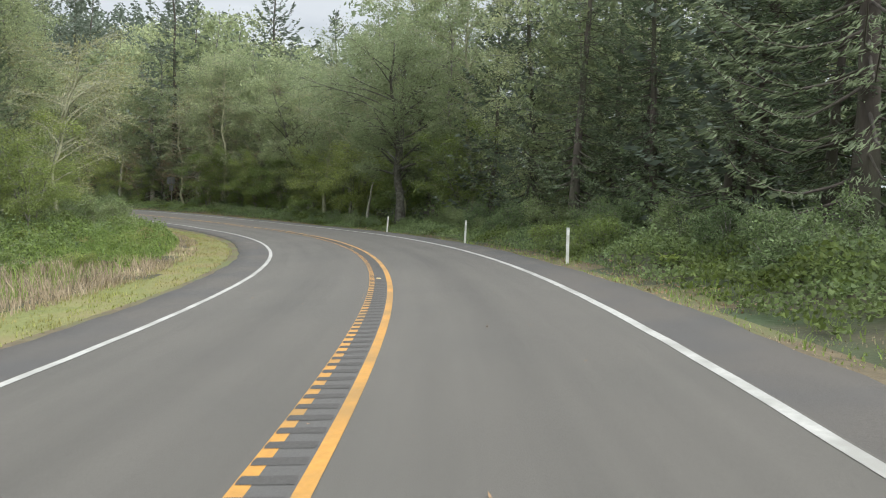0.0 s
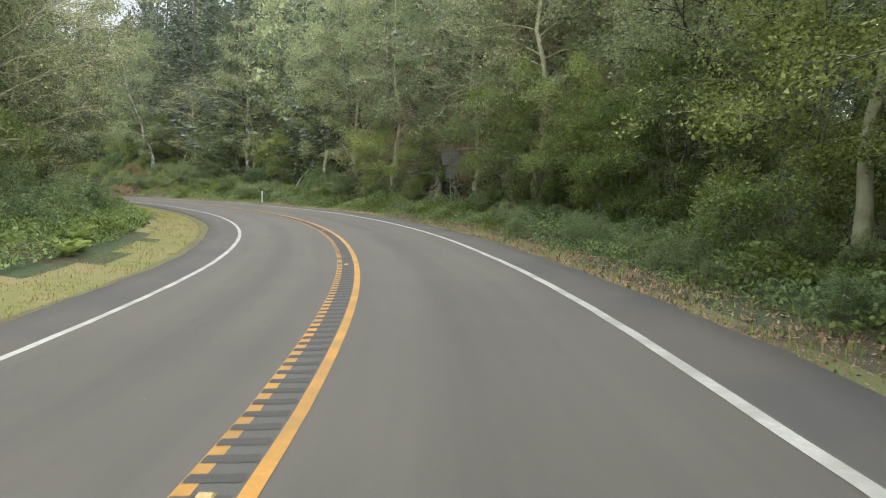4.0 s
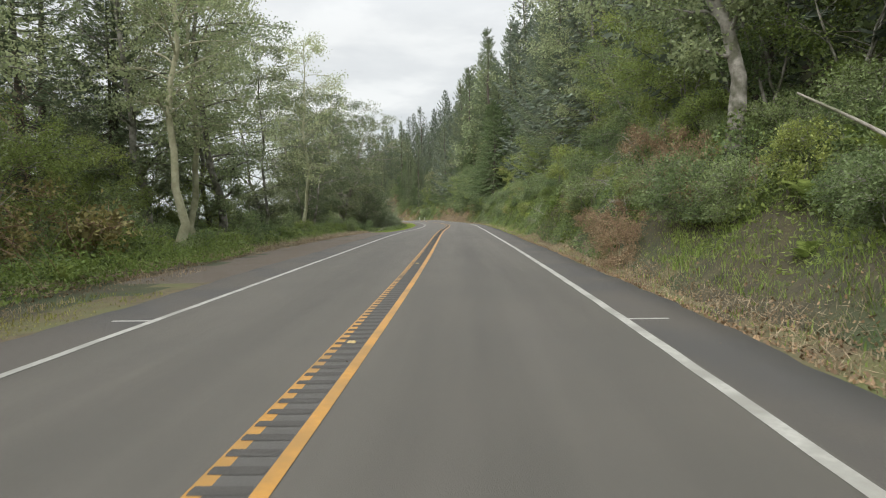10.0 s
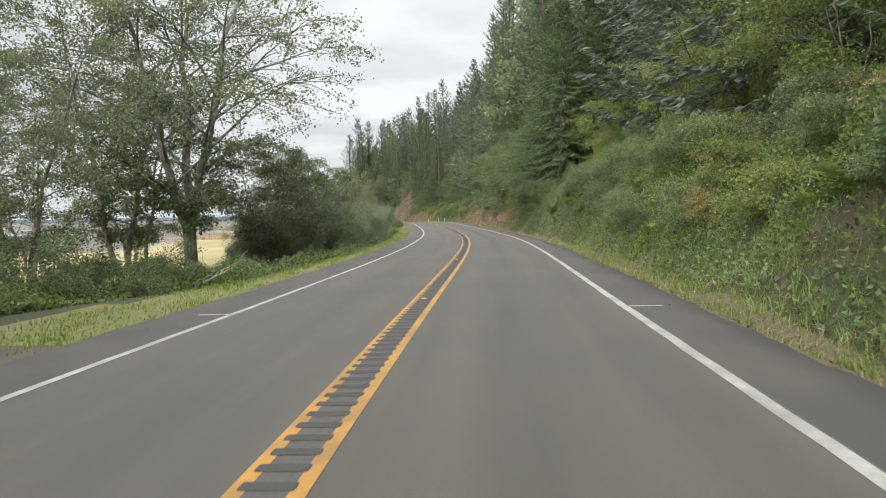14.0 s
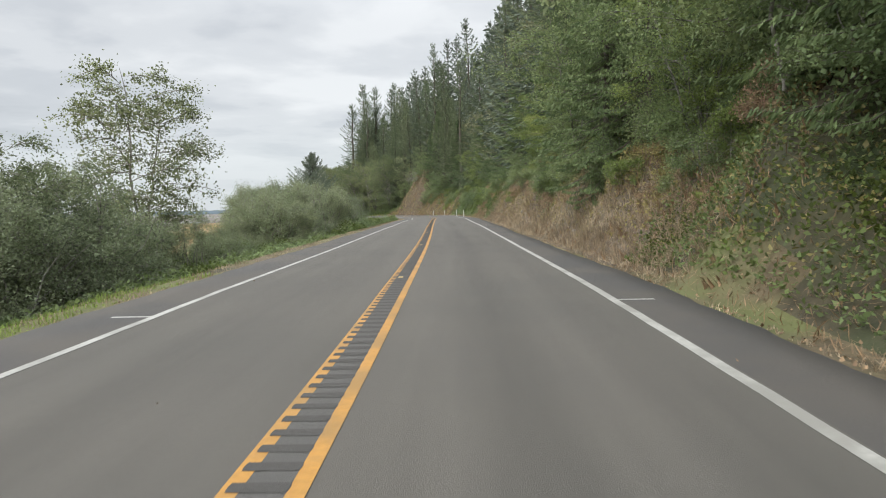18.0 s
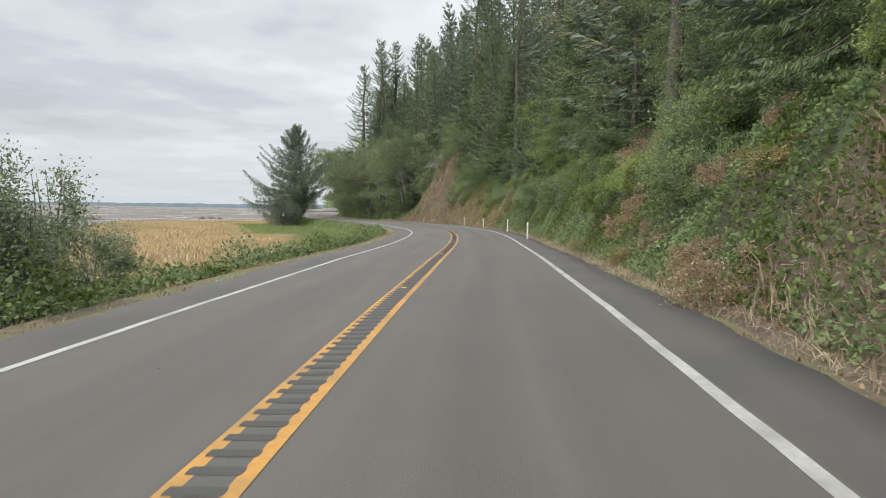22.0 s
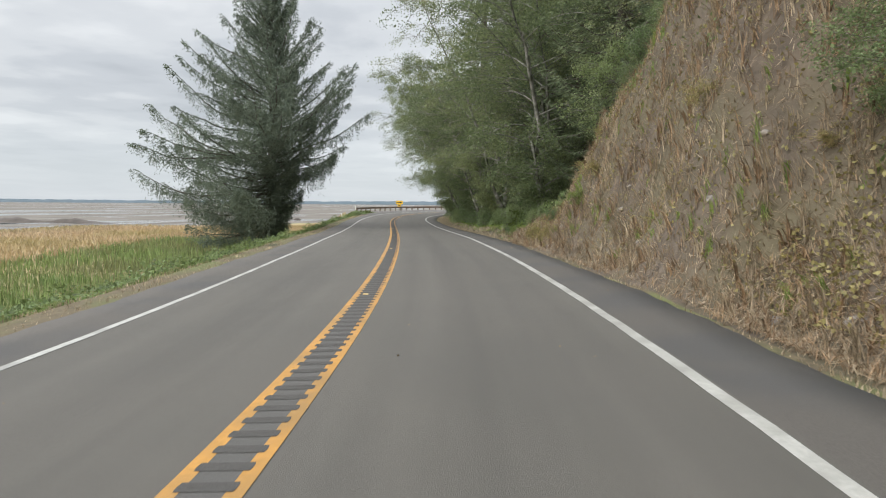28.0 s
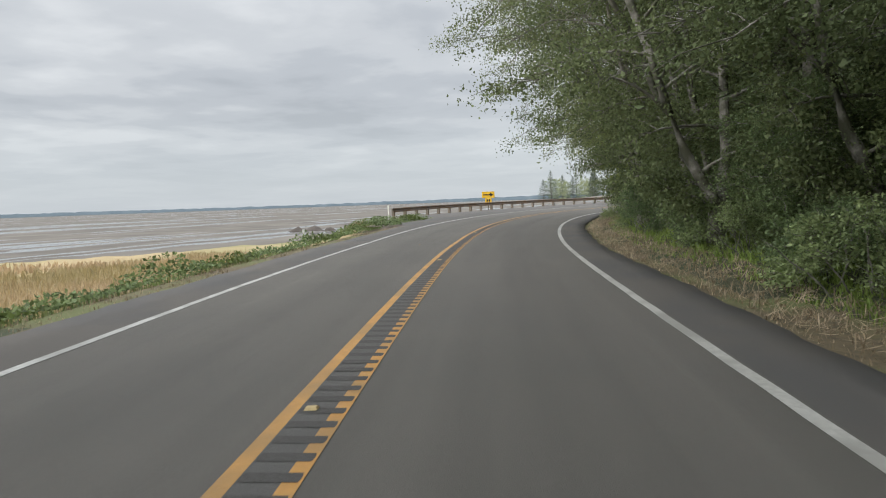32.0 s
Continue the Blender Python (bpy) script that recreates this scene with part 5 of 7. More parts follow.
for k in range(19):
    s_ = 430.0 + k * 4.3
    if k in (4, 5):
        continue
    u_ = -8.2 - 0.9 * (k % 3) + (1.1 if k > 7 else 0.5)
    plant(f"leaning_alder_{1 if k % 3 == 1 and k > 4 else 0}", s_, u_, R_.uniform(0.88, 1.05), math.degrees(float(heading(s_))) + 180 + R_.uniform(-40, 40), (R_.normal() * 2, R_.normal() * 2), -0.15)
grove(SPR, 428, 500, -12.5, -18, 4.4, 0.9, 1.2)
grove(FAR_S, 432, 500, -18.5, -36, 5.4, 0.95, 1.25)
for k_, s_, u_, z_ in (("high_spruce", 472.0, -10.4, 1.27), ("high_spruce", 476.0, -14.6, 1.48), ("spruce_2", 466.0, -15.5, 1.6), ("spruce_2", 456.0, -19.5, 1.5), ("spruce_2", 447.0, -17.5, 1.4), ("spruce_2", 432.0, -19.5, 1.3), ("high_spruce", 463.0, -12.4, 1.25), ("spruce_0", 482.0, -17.0, 1.6), ("spruce_2", 439.0, -15.0, 1.25)):
    plant(k_, s_, u_, z_ * 1.25, s_ * 53 % 360, (0, 0), 0.0, 0.8)
grove(["spruce_1"] + FAR_S + FAR_A, 494, 545, -13.5, -30, 5.2, 0.6, 0.85)
grove(SHR, 8, 46, -8.4, -10.4, 2.0, 0.5, 0.85)
grove(SHR, 46, 84, -8.0, -10.2, 2.0, 0.28, 0.5)
plant("bright_shrub", 62.0, -8.6, 1.1, 30)
grove(SHR, 94, 112, -8.8, -10.8, 2.0, 0.8, 1.2)
grove(BSH + ["bright_shrub"], 112, 134, -9.2, -11.5, 2.3, 0.6, 1.0, 0.1)
grove(BSH + ["bright_shrub"], 134, 150, -8.4, -10.8, 2.3, 0.6, 1.0, 0.1)
grove(BSH + ["bright_shrub"], 150, 172, -7.0, -11, 2.2, 0.6, 1.1, 0.1)
grove(BSH + ["bright_shrub"], 172, 212, -8.4, -11, 2.4, 0.6, 1.1, 0.15)
grove(BSH + ["bright_shrub"], 212, 246, -7.2, -11, 2.3, 0.6, 1.1, 0.1)
grove(["bright_shrub"] + BSH, 250, 316, -8.9, -11.4, 2.1, 0.6, 1.05, 0.08)
grove(["russet_shrub"] + BSH, 252, 316, -7.4, -8.6, 2.4, 0.45, 0.8, 0.35)
grove(BSH, 280, 290, -8.2, -10.2, 1.7, 0.7, 1.1)
grove(BSH + ["bright_shrub"], 316, 374, -8.2, -11, 2.4, 0.7, 1.1, 0.1)
grove(BSH + BSH + ["bright_shrub"], 374, 428, -9.8, -12.6, 2.1, 0.6, 1.0, 0.15)
grove(["dark_young_1", "dark_young_0"], 396, 405, -8.2, -10.6, 1.9, 0.4, 0.6)
for k_, s_, u_, z_ in (("dark_young_0", 405.5, -10.0, 0.8), ("cedar", 408.5, -11.2, 0.5), ("dark_young_1", 411.5, -10.6, 0.8), ("alder_1", 414.5, -11.6, 0.6), ("dark_young_0", 418.0, -11.4, 0.85), ("spruce_0", 420.5, -11.6, 0.7), ("dark_young_1", 423.5, -10.6, 0.9), ("mossy_alder", 421.5, -12.2, 0.75), ("alder_2", 426.5, -11.0, 0.7), ("dark_young_0", 402.0, -9.4, 0.7)):
    plant(k_, s_, u_, z_, s_ * 43 % 360, (0, 0), -0.2)
grove(BSH, 376, 404, -8.8, -11, 2.0, 0.5, 0.9, 0.15)
grove(["spruce_0", "spruce_1", "cedar"], 376, 406, -10.2, -13, 3.2, 0.75, 1.1)
for s_, u_, z_ in ((384.5, -6.6, 0.6), (386.0, -7.2, 0.55), (382.5, -7.4, 0.6), (389.5, -8.2, 0.6)):
    plant("bright_shrub", s_, u_, z_, s_ * 67 % 360)
grove(FERN, 378, 402, -6.2, -8.6, 2.2, 0.5, 0.8, 0.5)
grove(["russet_shrub"], 376, 424, -6.4, -9.8, 2.2, 0.25, 0.6, 0.3)
grove(SHR, 426, 456, -7.6, -10.4, 2.1, 0.3, 0.65)
grove(["spruce_0", "spruce_1"], 428, 476, -9.0, -11.5, 3.4, 0.25, 0.45, 0.15)
grove(SHR, 456, 535, -7.9, -10.6, 2.0, 0.55, 0.95)
grove(["spruce_0", "spruce_1"], 462, 500, -9.0, -12, 3.6, 0.25, 0.42, 0.2)
plant("young_alder_1", 489.0, -7.9, 0.95, 20)
grove(["dark_young_0", "dark_young_1"], 462, 500, -9.0, -10.8, 3.0, 0.65, 0.95)
grove(["dark_young_1"], 464, 486, -8.0, -8.8, 3.4, 0.4, 0.6)
grove(FERN, 10, 120, -6.9, -8.2, 1.6, 0.5, 0.9, 0.55)
grove(FERN, 126, 250, -6.9, -9.2, 1.5, 0.7, 1.2, 0.3)
plant("bright_shrub", 24.0, -7.0, 0.65, 30)
plant("bright_shrub", 21.5, -7.4, 0.8, 130)
grove(FERN, 244, 264, -6.5, -8.8, 1.4, 0.5, 0.9, 0.4)
grove(FERN, 430, 500, -7.2, -8.4, 1.5, 0.6, 1.0, 0.35)
grove(["russet_shrub"], 150, 244, -6.4, -9, 3.2, 0.6, 1.0, 0.55)
grove(["russet_shrub", "bright_shrub"], 252, 316, -6.6, -8.6, 3.4, 0.35, 0.75, 0.6)
grove(["bright_shrub", "russet_shrub"], 374, 404, -6.4, -9.5, 3.2, 0.4, 0.8, 0.5)

# left-hand side
grove(["spruce_1", "spruce_0"], 30, 48, 15.0, 19, 4.2, 0.75, 0.95)
for s_, u_, z_ in ((46.0, 12.6, 0.8), (55.0, 12.4, 0.9), (64.0, 11.6, 0.95), (76.0, 12.4, 1.0), (88.0, 13.0, 1.0), (104.0, 12.0, 1.0)):
    plant("mossy_alder", s_, u_, z_, math.degrees(float(heading(s_))) - 25 - s_ * 7 % 30)
grove(["pale_alder"], 44, 112, -9.8, -13.5, 6.5, 0.9, 1.15)
grove(["pale_alder"], 56, 112, 14.0, 18, 6.5, 0.9, 1.1)
grove(ALD + ["thin_alder"], 54, 116, 13.4, 17, 4.8, 0.85, 1.1)
grove(YOUNG, 34, 116, 12.4, 15, 4.4, 0.55, 0.85, 0.35)
grove(FAR_A + FAR_S[:1], 20, 122, 18.5, 40, 6.0, 0.85, 1.25)
grove(["dead_spruce_0", "dead_spruce_1"], 112, 146, 10.2, 15, 4.7, 0.8, 1.05, 0.35)
for k_, s_, u_, z_ in (("alder_2", 137.0, 10.0, 0.95), ("alder_0", 143.5, 10.6, 0.9), ("alder_1", 130.0, 12.0, 0.95), ("pale_alder", 124.0, 11.0, 1.0)):
    plant(k_, s_, u_, z_, s_ * 37 % 360)
grove(BARE, 116, 158, 15, 19, 4.4, 0.8, 1.05)
for s_, u_ in ((154.0, 16.0), (162.5, 15.0), (143.0, 17.0), (136.0, 18.0)):
    plant("spruce_1", s_, u_, 0.85, s_ * 41 % 360)
grove(["russet_shrub", "dry_fern"], 122, 150, 9.6, 12, 2.6, 0.8, 1.2, 0.3)
grove(BARE, 116, 162, 19, 29, 6.4, 0.7, 0.95, 0.7)
grove(["thin_alder", "alder_2"], 150, 172, 10.5, 14.5, 4.8, 0.85, 1.1, 0.3)
for k_, s_, u_ in (("pale_alder", 155.6, 9.4), ("alder_2", 160.5, 13.0), ("pale_alder", 161.8, 10.6), ("alder_1", 167.0, 11.5), ("pale_alder", 171.5, 13.0), ("spruce_0", 164.0, 15.5)):
    plant(k_, s_, u_, 1.0, s_ * 29 % 360)
plant("pale_alder", 183.0, 10.0, 0.95, 20)
plant("thin_alder", 189.0, 11.0, 1.0, 160)
plant("thin_alder", 176.5, 11.5, 1.05, 90)
plant("thin_alder", 197.0, 13.5, 0.9, 10)
grove(["thin_alder"], 160, 186, 15, 22, 6.5, 0.6, 0.8, 0.4)
for s_, u_, z_ in ((157.0, 15.5, 0.95), (161.5, 18.0, 1.05)):
    plant("spruce_0", s_, u_, z_, s_ * 41 % 360)
grove(["young_alder_0", "young_alder_1"], 146, 166, 11.0, 15, 3.8, 0.5, 0.8, 0.3)
plant("russet_shrub", 149.2, 10.4, 2.3, 40)
plant("russet_shrub", 146.5, 11.2, 1.9, 140)
for s_, u_, z_ in ((192.0, -10.8, 1.05), (200.0, -11.8, 1.1), (185.0, -12.4, 1.0)):
    plant("spruce_2", s_, u_, z_, s_ * 41 % 360)
for s_, u_, z_ in ((151.5, -7.7, 0.75), (154.2, -8.1, 0.85), (149.6, -7.3, 0.6)):
    plant("dry_fern", s_, u_, z_, s_ * 41 % 360)
grove(TSH, 40, 120, 9.5, 13, 2.4, 0.7, 1.15, 0.15)
grove(TSH + ["bright_shrub"], 116, 218, 8.8, 12.5, 2.2, 0.6, 1.05, 0.15)
grove(TSH, 146, 204, 11.0, 15.0, 2.7, 0.9, 1.5, 0.2)
for s_, u_, z_ in ((177.0, 12.5, 0.6), (186.0, 13.0, 0.7), (195.0, 12.6, 0.65), (203.0, 14.0, 0.6)):
    plant("bay_tree", s_, u_, z_, s_ * 61 % 360)
plant("thin_alder", 193.0, 12.5, 1.0, 250)
grove(FERN, 12, 40, 8.5, 12, 1.8, 0.6, 0.9, 0.7)
grove(FERN, 40, 60, 6.8, 12, 1.5, 0.8, 1.2, 0.4)
grove(["bright_shrub", "russet_shrub"], 16, 42, 7.6, 12, 2.4, 0.35, 0.6, 0.3)
grove(["bright_shrub"] + TSH, 24, 60, 8.5, 13, 3.0, 0.45, 0.8, 0.45)
grove(FERN, 60, 125, 6.6, 9.5, 1.5, 0.8, 1.3, 0.3)
grove(FERN, 122, 150, 8.2, 11.0, 1.4, 0.9, 1.4, 0.2)
for s_, u_, z_ in ((103.0, 12.0, 1.2), (109.5, 11.4, 1.25), (116.0, 12.6, 1.2)):
    plant("thin_alder", s_, u_, z_, s_ * 47 % 360)
plant("big_alder", 218.5, 13.2, 1.2, 40)
plant("thin_alder", 216.5, 15.5, 1.1, math.degrees(float(heading(211))) + 120, (0, 12))
plant("thin_alder", 209.5, 15.5, 0.8, 200, (0, -14))
grove(["thin_alder"], 205, 232, 15, 19, 7, 0.6, 0.8)
for s_, u_, z_ in ((224.0, 11.5, 1.05), (227.5, 10.2, 0.95), (231.0, 12.2, 1.05), (236.0, 10.6, 1.0), (241.0, 12.0, 0.82), (245.0, 10.4, 0.72), (250.0, 12.5, 0.75), (253.5, 10.4, 0.74), (258.0, 12.5, 0.8), (262.5, 11.0, 0.76), (268.0, 12.4, 0.7), (277.9, 13.4, 1.36)):
    plant("bay_tree", s_, u_, z_, s_ * 61 % 360)
grove(WIL, 226, 244, 8.8, 14.5, 3.0, 0.75, 1.1, 0.1)
grove(WIL, 244, 268, 8.6, 14.5, 2.8, 0.95, 1.35, 0.05)
grove(WIL, 268, 277, 10.0, 14.5, 2.8, 0.75, 1.0, 0.1)
grove(WIL, 277, 294, 9.6, 14.5, 3.2, 0.4, 0.75, 0.2)
grove(WIL, 294, 305, 8.8, 14.5, 2.9, 1.1, 1.35)
grove(WIL, 305, 320.5, 8.6, 14.5, 2.9, 1.4, 1.65)
grove(WIL, 320.5, 324, 9.0, 12.5, 2.0, 1.15, 1.4)
grove(WIL, 324, 327, 9.4, 12.5, 2.4, 0.8, 0.95)
plant("willow_1", 271.5, 12.4, 1.0, 200)
grove(TSH + ["bright_shrub"], 266, 298, 7.4, 13, 2.3, 0.45, 0.8, 0.2)
plant("lone_spruce", 446.8, 8.9, 1.0, 15)
grove(["russet_shrub", "bright_shrub"], 60, 118, 8.0, 10.5, 3.6, 0.6, 0.9, 0.35)
for k in range(34):
    ob = plant((FAR_S + FAR_A)[k % 4], 560, -20, 1.0)
    ob.matrix_basis = pose(-800 + R_.uniform(-30, 30), 24 + R_.uniform(-24, 30), -1.0, 0, 0, R_.uniform(0, 360)) @ Matrix.Diagonal((0.7, 0.7, R_.uniform(0.5, 0.8), 1))


# ---- plants: low cover, past counting ----
def carpet(name, label, category, s0, s1, u0, u1, density, leaf, lift, mat, up=0.5, seed=1, aspect=0.62, wave=0.9):
    """Leaves in a thick uneven blanket over the ground."""
    rng = np.random.default_rng(seed)
    n = int((s1 - s0) * abs(u1 - u0) * density)
    s, u = rng.uniform(s0, s1, n), rng.uniform(min(u0, u1), max(u0, u1), n)
    x, y = flat(s, u)
    hump = np.clip(0.55 + 0.45 * (np.sin(s * wave + u * 0.7) * np.sin(u * 1.3 - s * 0.33 * wave) + 0.5 * np.sin(s * 2.1 * wave + 1.7 * u)), 0.2, 1.5)
    edge = np.clip(np.minimum(np.abs(u - u0), np.abs(u - u1)) / 0.5, 0.25, 1)
    z = height(s, u) + min(0.08, 0.3 * lift) + lift * hump * edge * rng.uniform(0.25, 1.0, n)
    p = Pile()
    p.add(*leaves(rng, np.stack([x, y, z], 1), leaf, aspect, up))
    thing(name, p.mesh(name, [mat]), label, category, kind="stuff")


def blades(name, label, category, s0, s1, u0, u1, density, tall, mat, seed=1, width=0.012, lean=0.35, tuft=0.5, even=0.0):
    """Grass blades: bent strips of two faces."""
    rng = np.random.default_rng(seed)
    n = int((s1 - s0) * abs(u1 - u0) * density)
    s, u = rng.uniform(s0, s1, n), rng.uniform(min(u0, u1), max(u0, u1), n)
    patch = 0.5 + 0.5 * np.sin(s * 1.3 + 2 * np.sin(u * 1.9)) * np.sin(u * 2.1 + s * 0.4)
    ok = rng.random(n) < 1 - tuft * (1 - patch)
    s, u, patch = s[ok], u[ok], patch[ok]
    n = len(s)
    x, y = flat(s, u)
    b = np.stack([x, y, height(s, u) - 0.02], 1)
    clump = np.sin(s * 5.3 + 3 * np.sin(u * 3.1)) * np.sin(u * 6.1 + 2 * np.sin(s * 2.3))
    h = tall * rng.uniform(0.35 + 0.4 * even, 1.15, n) * (0.55 + 0.45 * np.maximum(patch, even)) * (0.75 + 0.35 * clump * (1 - even))
    a = rng.uniform(0, 6.283, n)
    d = np.stack([np.cos(a), np.sin(a), np.zeros(n)], 1)
    w = np.stack([-np.sin(a), np.cos(a), np.zeros(n)], 1) * width * rng.uniform(0.7, 1.4, n)[:, None]
    bend = (lean * h * rng.uniform(0.2, 1.3, n))[:, None]
    up = np.array([0, 0, 1.0])
    mid = b + up * h[:, None] * 0.6 + d * bend * 0.35
    tip = b + up * h[:, None] + d * bend
    v = np.stack([b - w, b + w, mid + w * 0.7, mid - w * 0.7, tip], 1).reshape(-1, 3)
    k = np.arange(n)[:, None] * 5
    f = np.concatenate([k + np.array([[0, 1, 2, 3]]), k + np.array([[3, 2, 4, 4]])])
    tri = np.concatenate([k + np.array([[0, 1, 2]]), k + np.array([[0, 2, 3]]), k + np.array([[3, 2, 4]])])
    thing(name, mesh_of(name, v, tri, mat), label, category, kind="stuff")


def tufts(name, label, s0, s1, u0, u1, density, per, tall, mat, seed, width=0.009, flop=0.7, gaps=0.5, sizes=1.0):
    """Bunch grass: clumps of blades that fan out and flop down the slope."""
    rng = np.random.default_rng(seed)
    n = int((s1 - s0) * abs(u1 - u0) * density)
    s, u = rng.uniform(s0, s1, n), rng.uniform(min(u0, u1), max(u0, u1), n)
    patch = 0.5 + 0.5 * np.sin(s * 0.8 + 1.7 * np.sin(u * 1.1 + seed)) * np.sin(u * 1.2 + s * 0.35 + seed)
    ok = rng.random(n) < 1 - gaps * (1 - patch) * 1.6
    s, u = s[ok], u[ok]
    n = len(s)
    big = tall * rng.uniform(0.3, 1.0, n) ** 0.8 * rng.choice([0.5, 0.8, 1.0, 1.3], n)
    a0, lie = rng.uniform(0, 6.283, n), rng.uniform(0, flop, n)
    s, u, big, a0, lie = (np.repeat(v, per) for v in (s, u, big, a0, lie))
    m = len(s)
    a = rng.uniform(0, 6.283, m)
    rad = rng.uniform(0, 1, m) * 0.10 * sizes
    s, u = s + np.cos(a) * rad, u + np.sin(a) * rad
    x, y = flat(s, u)
    b = np.stack([x, y, height(s, u) - 0.03], 1)
    h = big * rng.uniform(0.45, 1.1, m)
    th = heading(s)
    down = np.stack([-np.cos(th), -np.sin(th), np.full(m, -0.25)], 1)
    d = np.stack([np.cos(a), np.sin(a), np.zeros(m)], 1) * rng.uniform(0.15, 0.8, m)[:, None] + (np.where(u < 0, 1.0, -1.0) * lie)[:, None] * down + np.stack([np.cos(a0), np.sin(a0), np.zeros(m)], 1) * 0.25
    w = np.stack([-np.sin(a), np.cos(a), np.zeros(m)], 1) * (width * rng.uniform(0.6, 1.4, m))[:, None]
    up = np.array([0, 0, 1.0])
    mid = b + up * (h * 0.55)[:, None] + d * (h * 0.25)[:, None]
    tip = b + up * (h * 0.82)[:, None] + d * (h * 0.75)[:, None]
    v = np.stack([b - w, b + w, mid + w * 0.75, mid - w * 0.75, tip], 1).reshape(-1, 3)
    k = np.arange(m)[:, None] * 5
    tri = np.concatenate([k + np.array([[0, 1, 2]]), k + np.array([[0, 2, 3]]), k + np.array([[3, 2, 4]])])
    thing(name, mesh_of(name, v, tri, mat), label, "grass", kind="stuff")


# verges
blades("verge_grass", "short dry and green grass along the pavement edge", "grass", 2, 130, -4.85, -6.2, 120, 0.1, M["grass_dry"], 201, 0.009, 0.6, 0.75)
blades("verge_grass", "short green grass along the pavement edge", "grass", 2, 240, -5.0, -6.8, 90, 0.2, M["grass_green"], 215, 0.009, 0.6, 0.85)
blades("verge_grass", "short dry grass along the pavement edge", "grass", 130, 500, -4.85, -5.8, 150, 0.13, M["grass_dry"], 202, 0.009, 0.6, 0.7)
tufts("verge_grass", "short dry tan grass under the alders", 424, 505, -5.0, -6.6, 22, 14, 0.14, M["grass_dry"], 216, 0.008, 0.4, 0.4)
blades("verge_grass", "short green grass behind the dry verge", "grass", 424, 505, -5.9, -9.0, 110, 0.26, M["grass_green"], 263, 0.011, 0.8, 0.35)
tufts("verge_grass", "green grass under the alders", 424, 505, -6.3, -8.2, 20, 14, 0.34, M["grass_green"], 246, 0.011, 0.4, 0.4)
blades("verge_grass", "bright green grass at the foot of the bank", "grass", 174, 226, -4.9, -6.5, 230, 0.2, M["grass_green"], 255, 0.009, 0.6, 0.3)
blades("green_verge", "green and yellowing mown grass beside the road", "grass", 4, 120, 4.6, 6.5, 150, 0.13, M["verge_mown"], 203, 0.009, 0.5, 0.3)
blades("green_verge", "green grass beside the road", "grass", 194, 262, 4.6, 6.6, 190, 0.16, M["grass_green"], 204, 0.009, 0.5, 0.4)
blades("green_verge", "yellowing mown grass before the turnout", "grass", 118, 144, 4.7, 6.4, 150, 0.12, M["verge_mown"], 270, 0.009, 0.5, 0.3)
blades("dry_verge", "dry grass beside the road", "grass", 118, 150, 6.0, 7.4, 130, 0.16, M["grass_dry"], 256, 0.009, 0.6, 0.8)
blades("dry_verge", "dry grass along the turnout", "grass", 146, 196, 6.9, 8.8, 110, 0.16, M["grass_dry"], 205, 0.009, 0.6, 0.8)
blades("dry_verge", "thin dry grass at the pavement edge", "grass", 255, 486, 4.5, 5.5, 130, 0.14, M["grass_dry"], 206, 0.008, 0.6, 0.6)
blades("bank_grass", "green grass on the lower bank", "grass", 172, 222, -5.3, -8.4, 170, 0.5, M["grass_green"], 207, 0.009, 0.9, 0.6)
carpet("bank_ferns", "light green bracken and brambles over the bank", "undergrowth", 150, 236, -6.0, -11.5, 100, 0.1, 0.7, M["fern"], 0.5, 363, 0.4)
blades("bank_grass", "green grass at the foot of the bank", "grass", 114, 148, -5.9, -9.8, 260, 0.32, M["grass_green"], 208, 0.006, 1.0, 0.4)
blades("tan_grass", "dry tan grass between pavement and bank", "grass", 112, 152, -5.2, -6.3, 170, 0.13, M["grass_dry"], 231, 0.008, 0.9, 0.6)
carpet("bank_ferns", "light green bracken at the foot of the wood", "undergrowth", 128, 152, -6.4, -9.6, 130, 0.1, 0.6, M["fern"], 0.5, 368, 0.4)
carpet("leaf_litter", "reddish brown leaves and bark along the pavement edge", "leaf litter", 112, 176, -4.85, -5.9, 150, 0.07, 0.05, M["litter"], 0.85, 364)
blades("tan_grass", "dry tan grass at the edge of the open meadow", "grass", 4, 23, 6.0, 10.5, 230, 0.5, M["grass_dry"], 209, 0.008, 0.85, 0.5)
blades("tan_grass", "dry tan grass along the mown verge", "grass", 22, 60, 6.0, 7.0, 130, 0.3, M["grass_dry"], 262, 0.009, 0.8, 0.8)
carpet("meadow_brambles", "low green brambles and ferns in the open meadow", "undergrowth", 21, 58, 6.9, 13.5, 120, 0.12, 0.95, M["fern"], 0.45, 361, 0.45)
carpet("meadow_brambles", "darker brambles in the open meadow", "undergrowth", 8, 58, 9.4, 14, 90, 0.11, 1.15, M["bramble"], 0.45, 362)
blades("meadow_grass", "tall green grass in the open meadow", "grass", 8, 60, 6.8, 13, 60, 0.6, M["grass_green"], 217, 0.012, 0.4, 0.5)
tufts("dry_bank_grass", "tall dry straw-coloured grass on the steep bank", 258, 317, -5.3, -9.4, 17, 13, 0.78, M["grass_dry"], 210, 0.0075, 0.5, 0.15)
tufts("dry_cliff_grass", "dry straw-coloured bunch grass on the cut slope", 400, 426, -5.3, -11.5, 20, 16, 0.62, M["grass_dry"], 211, 0.0075, 0.6, 0.25)
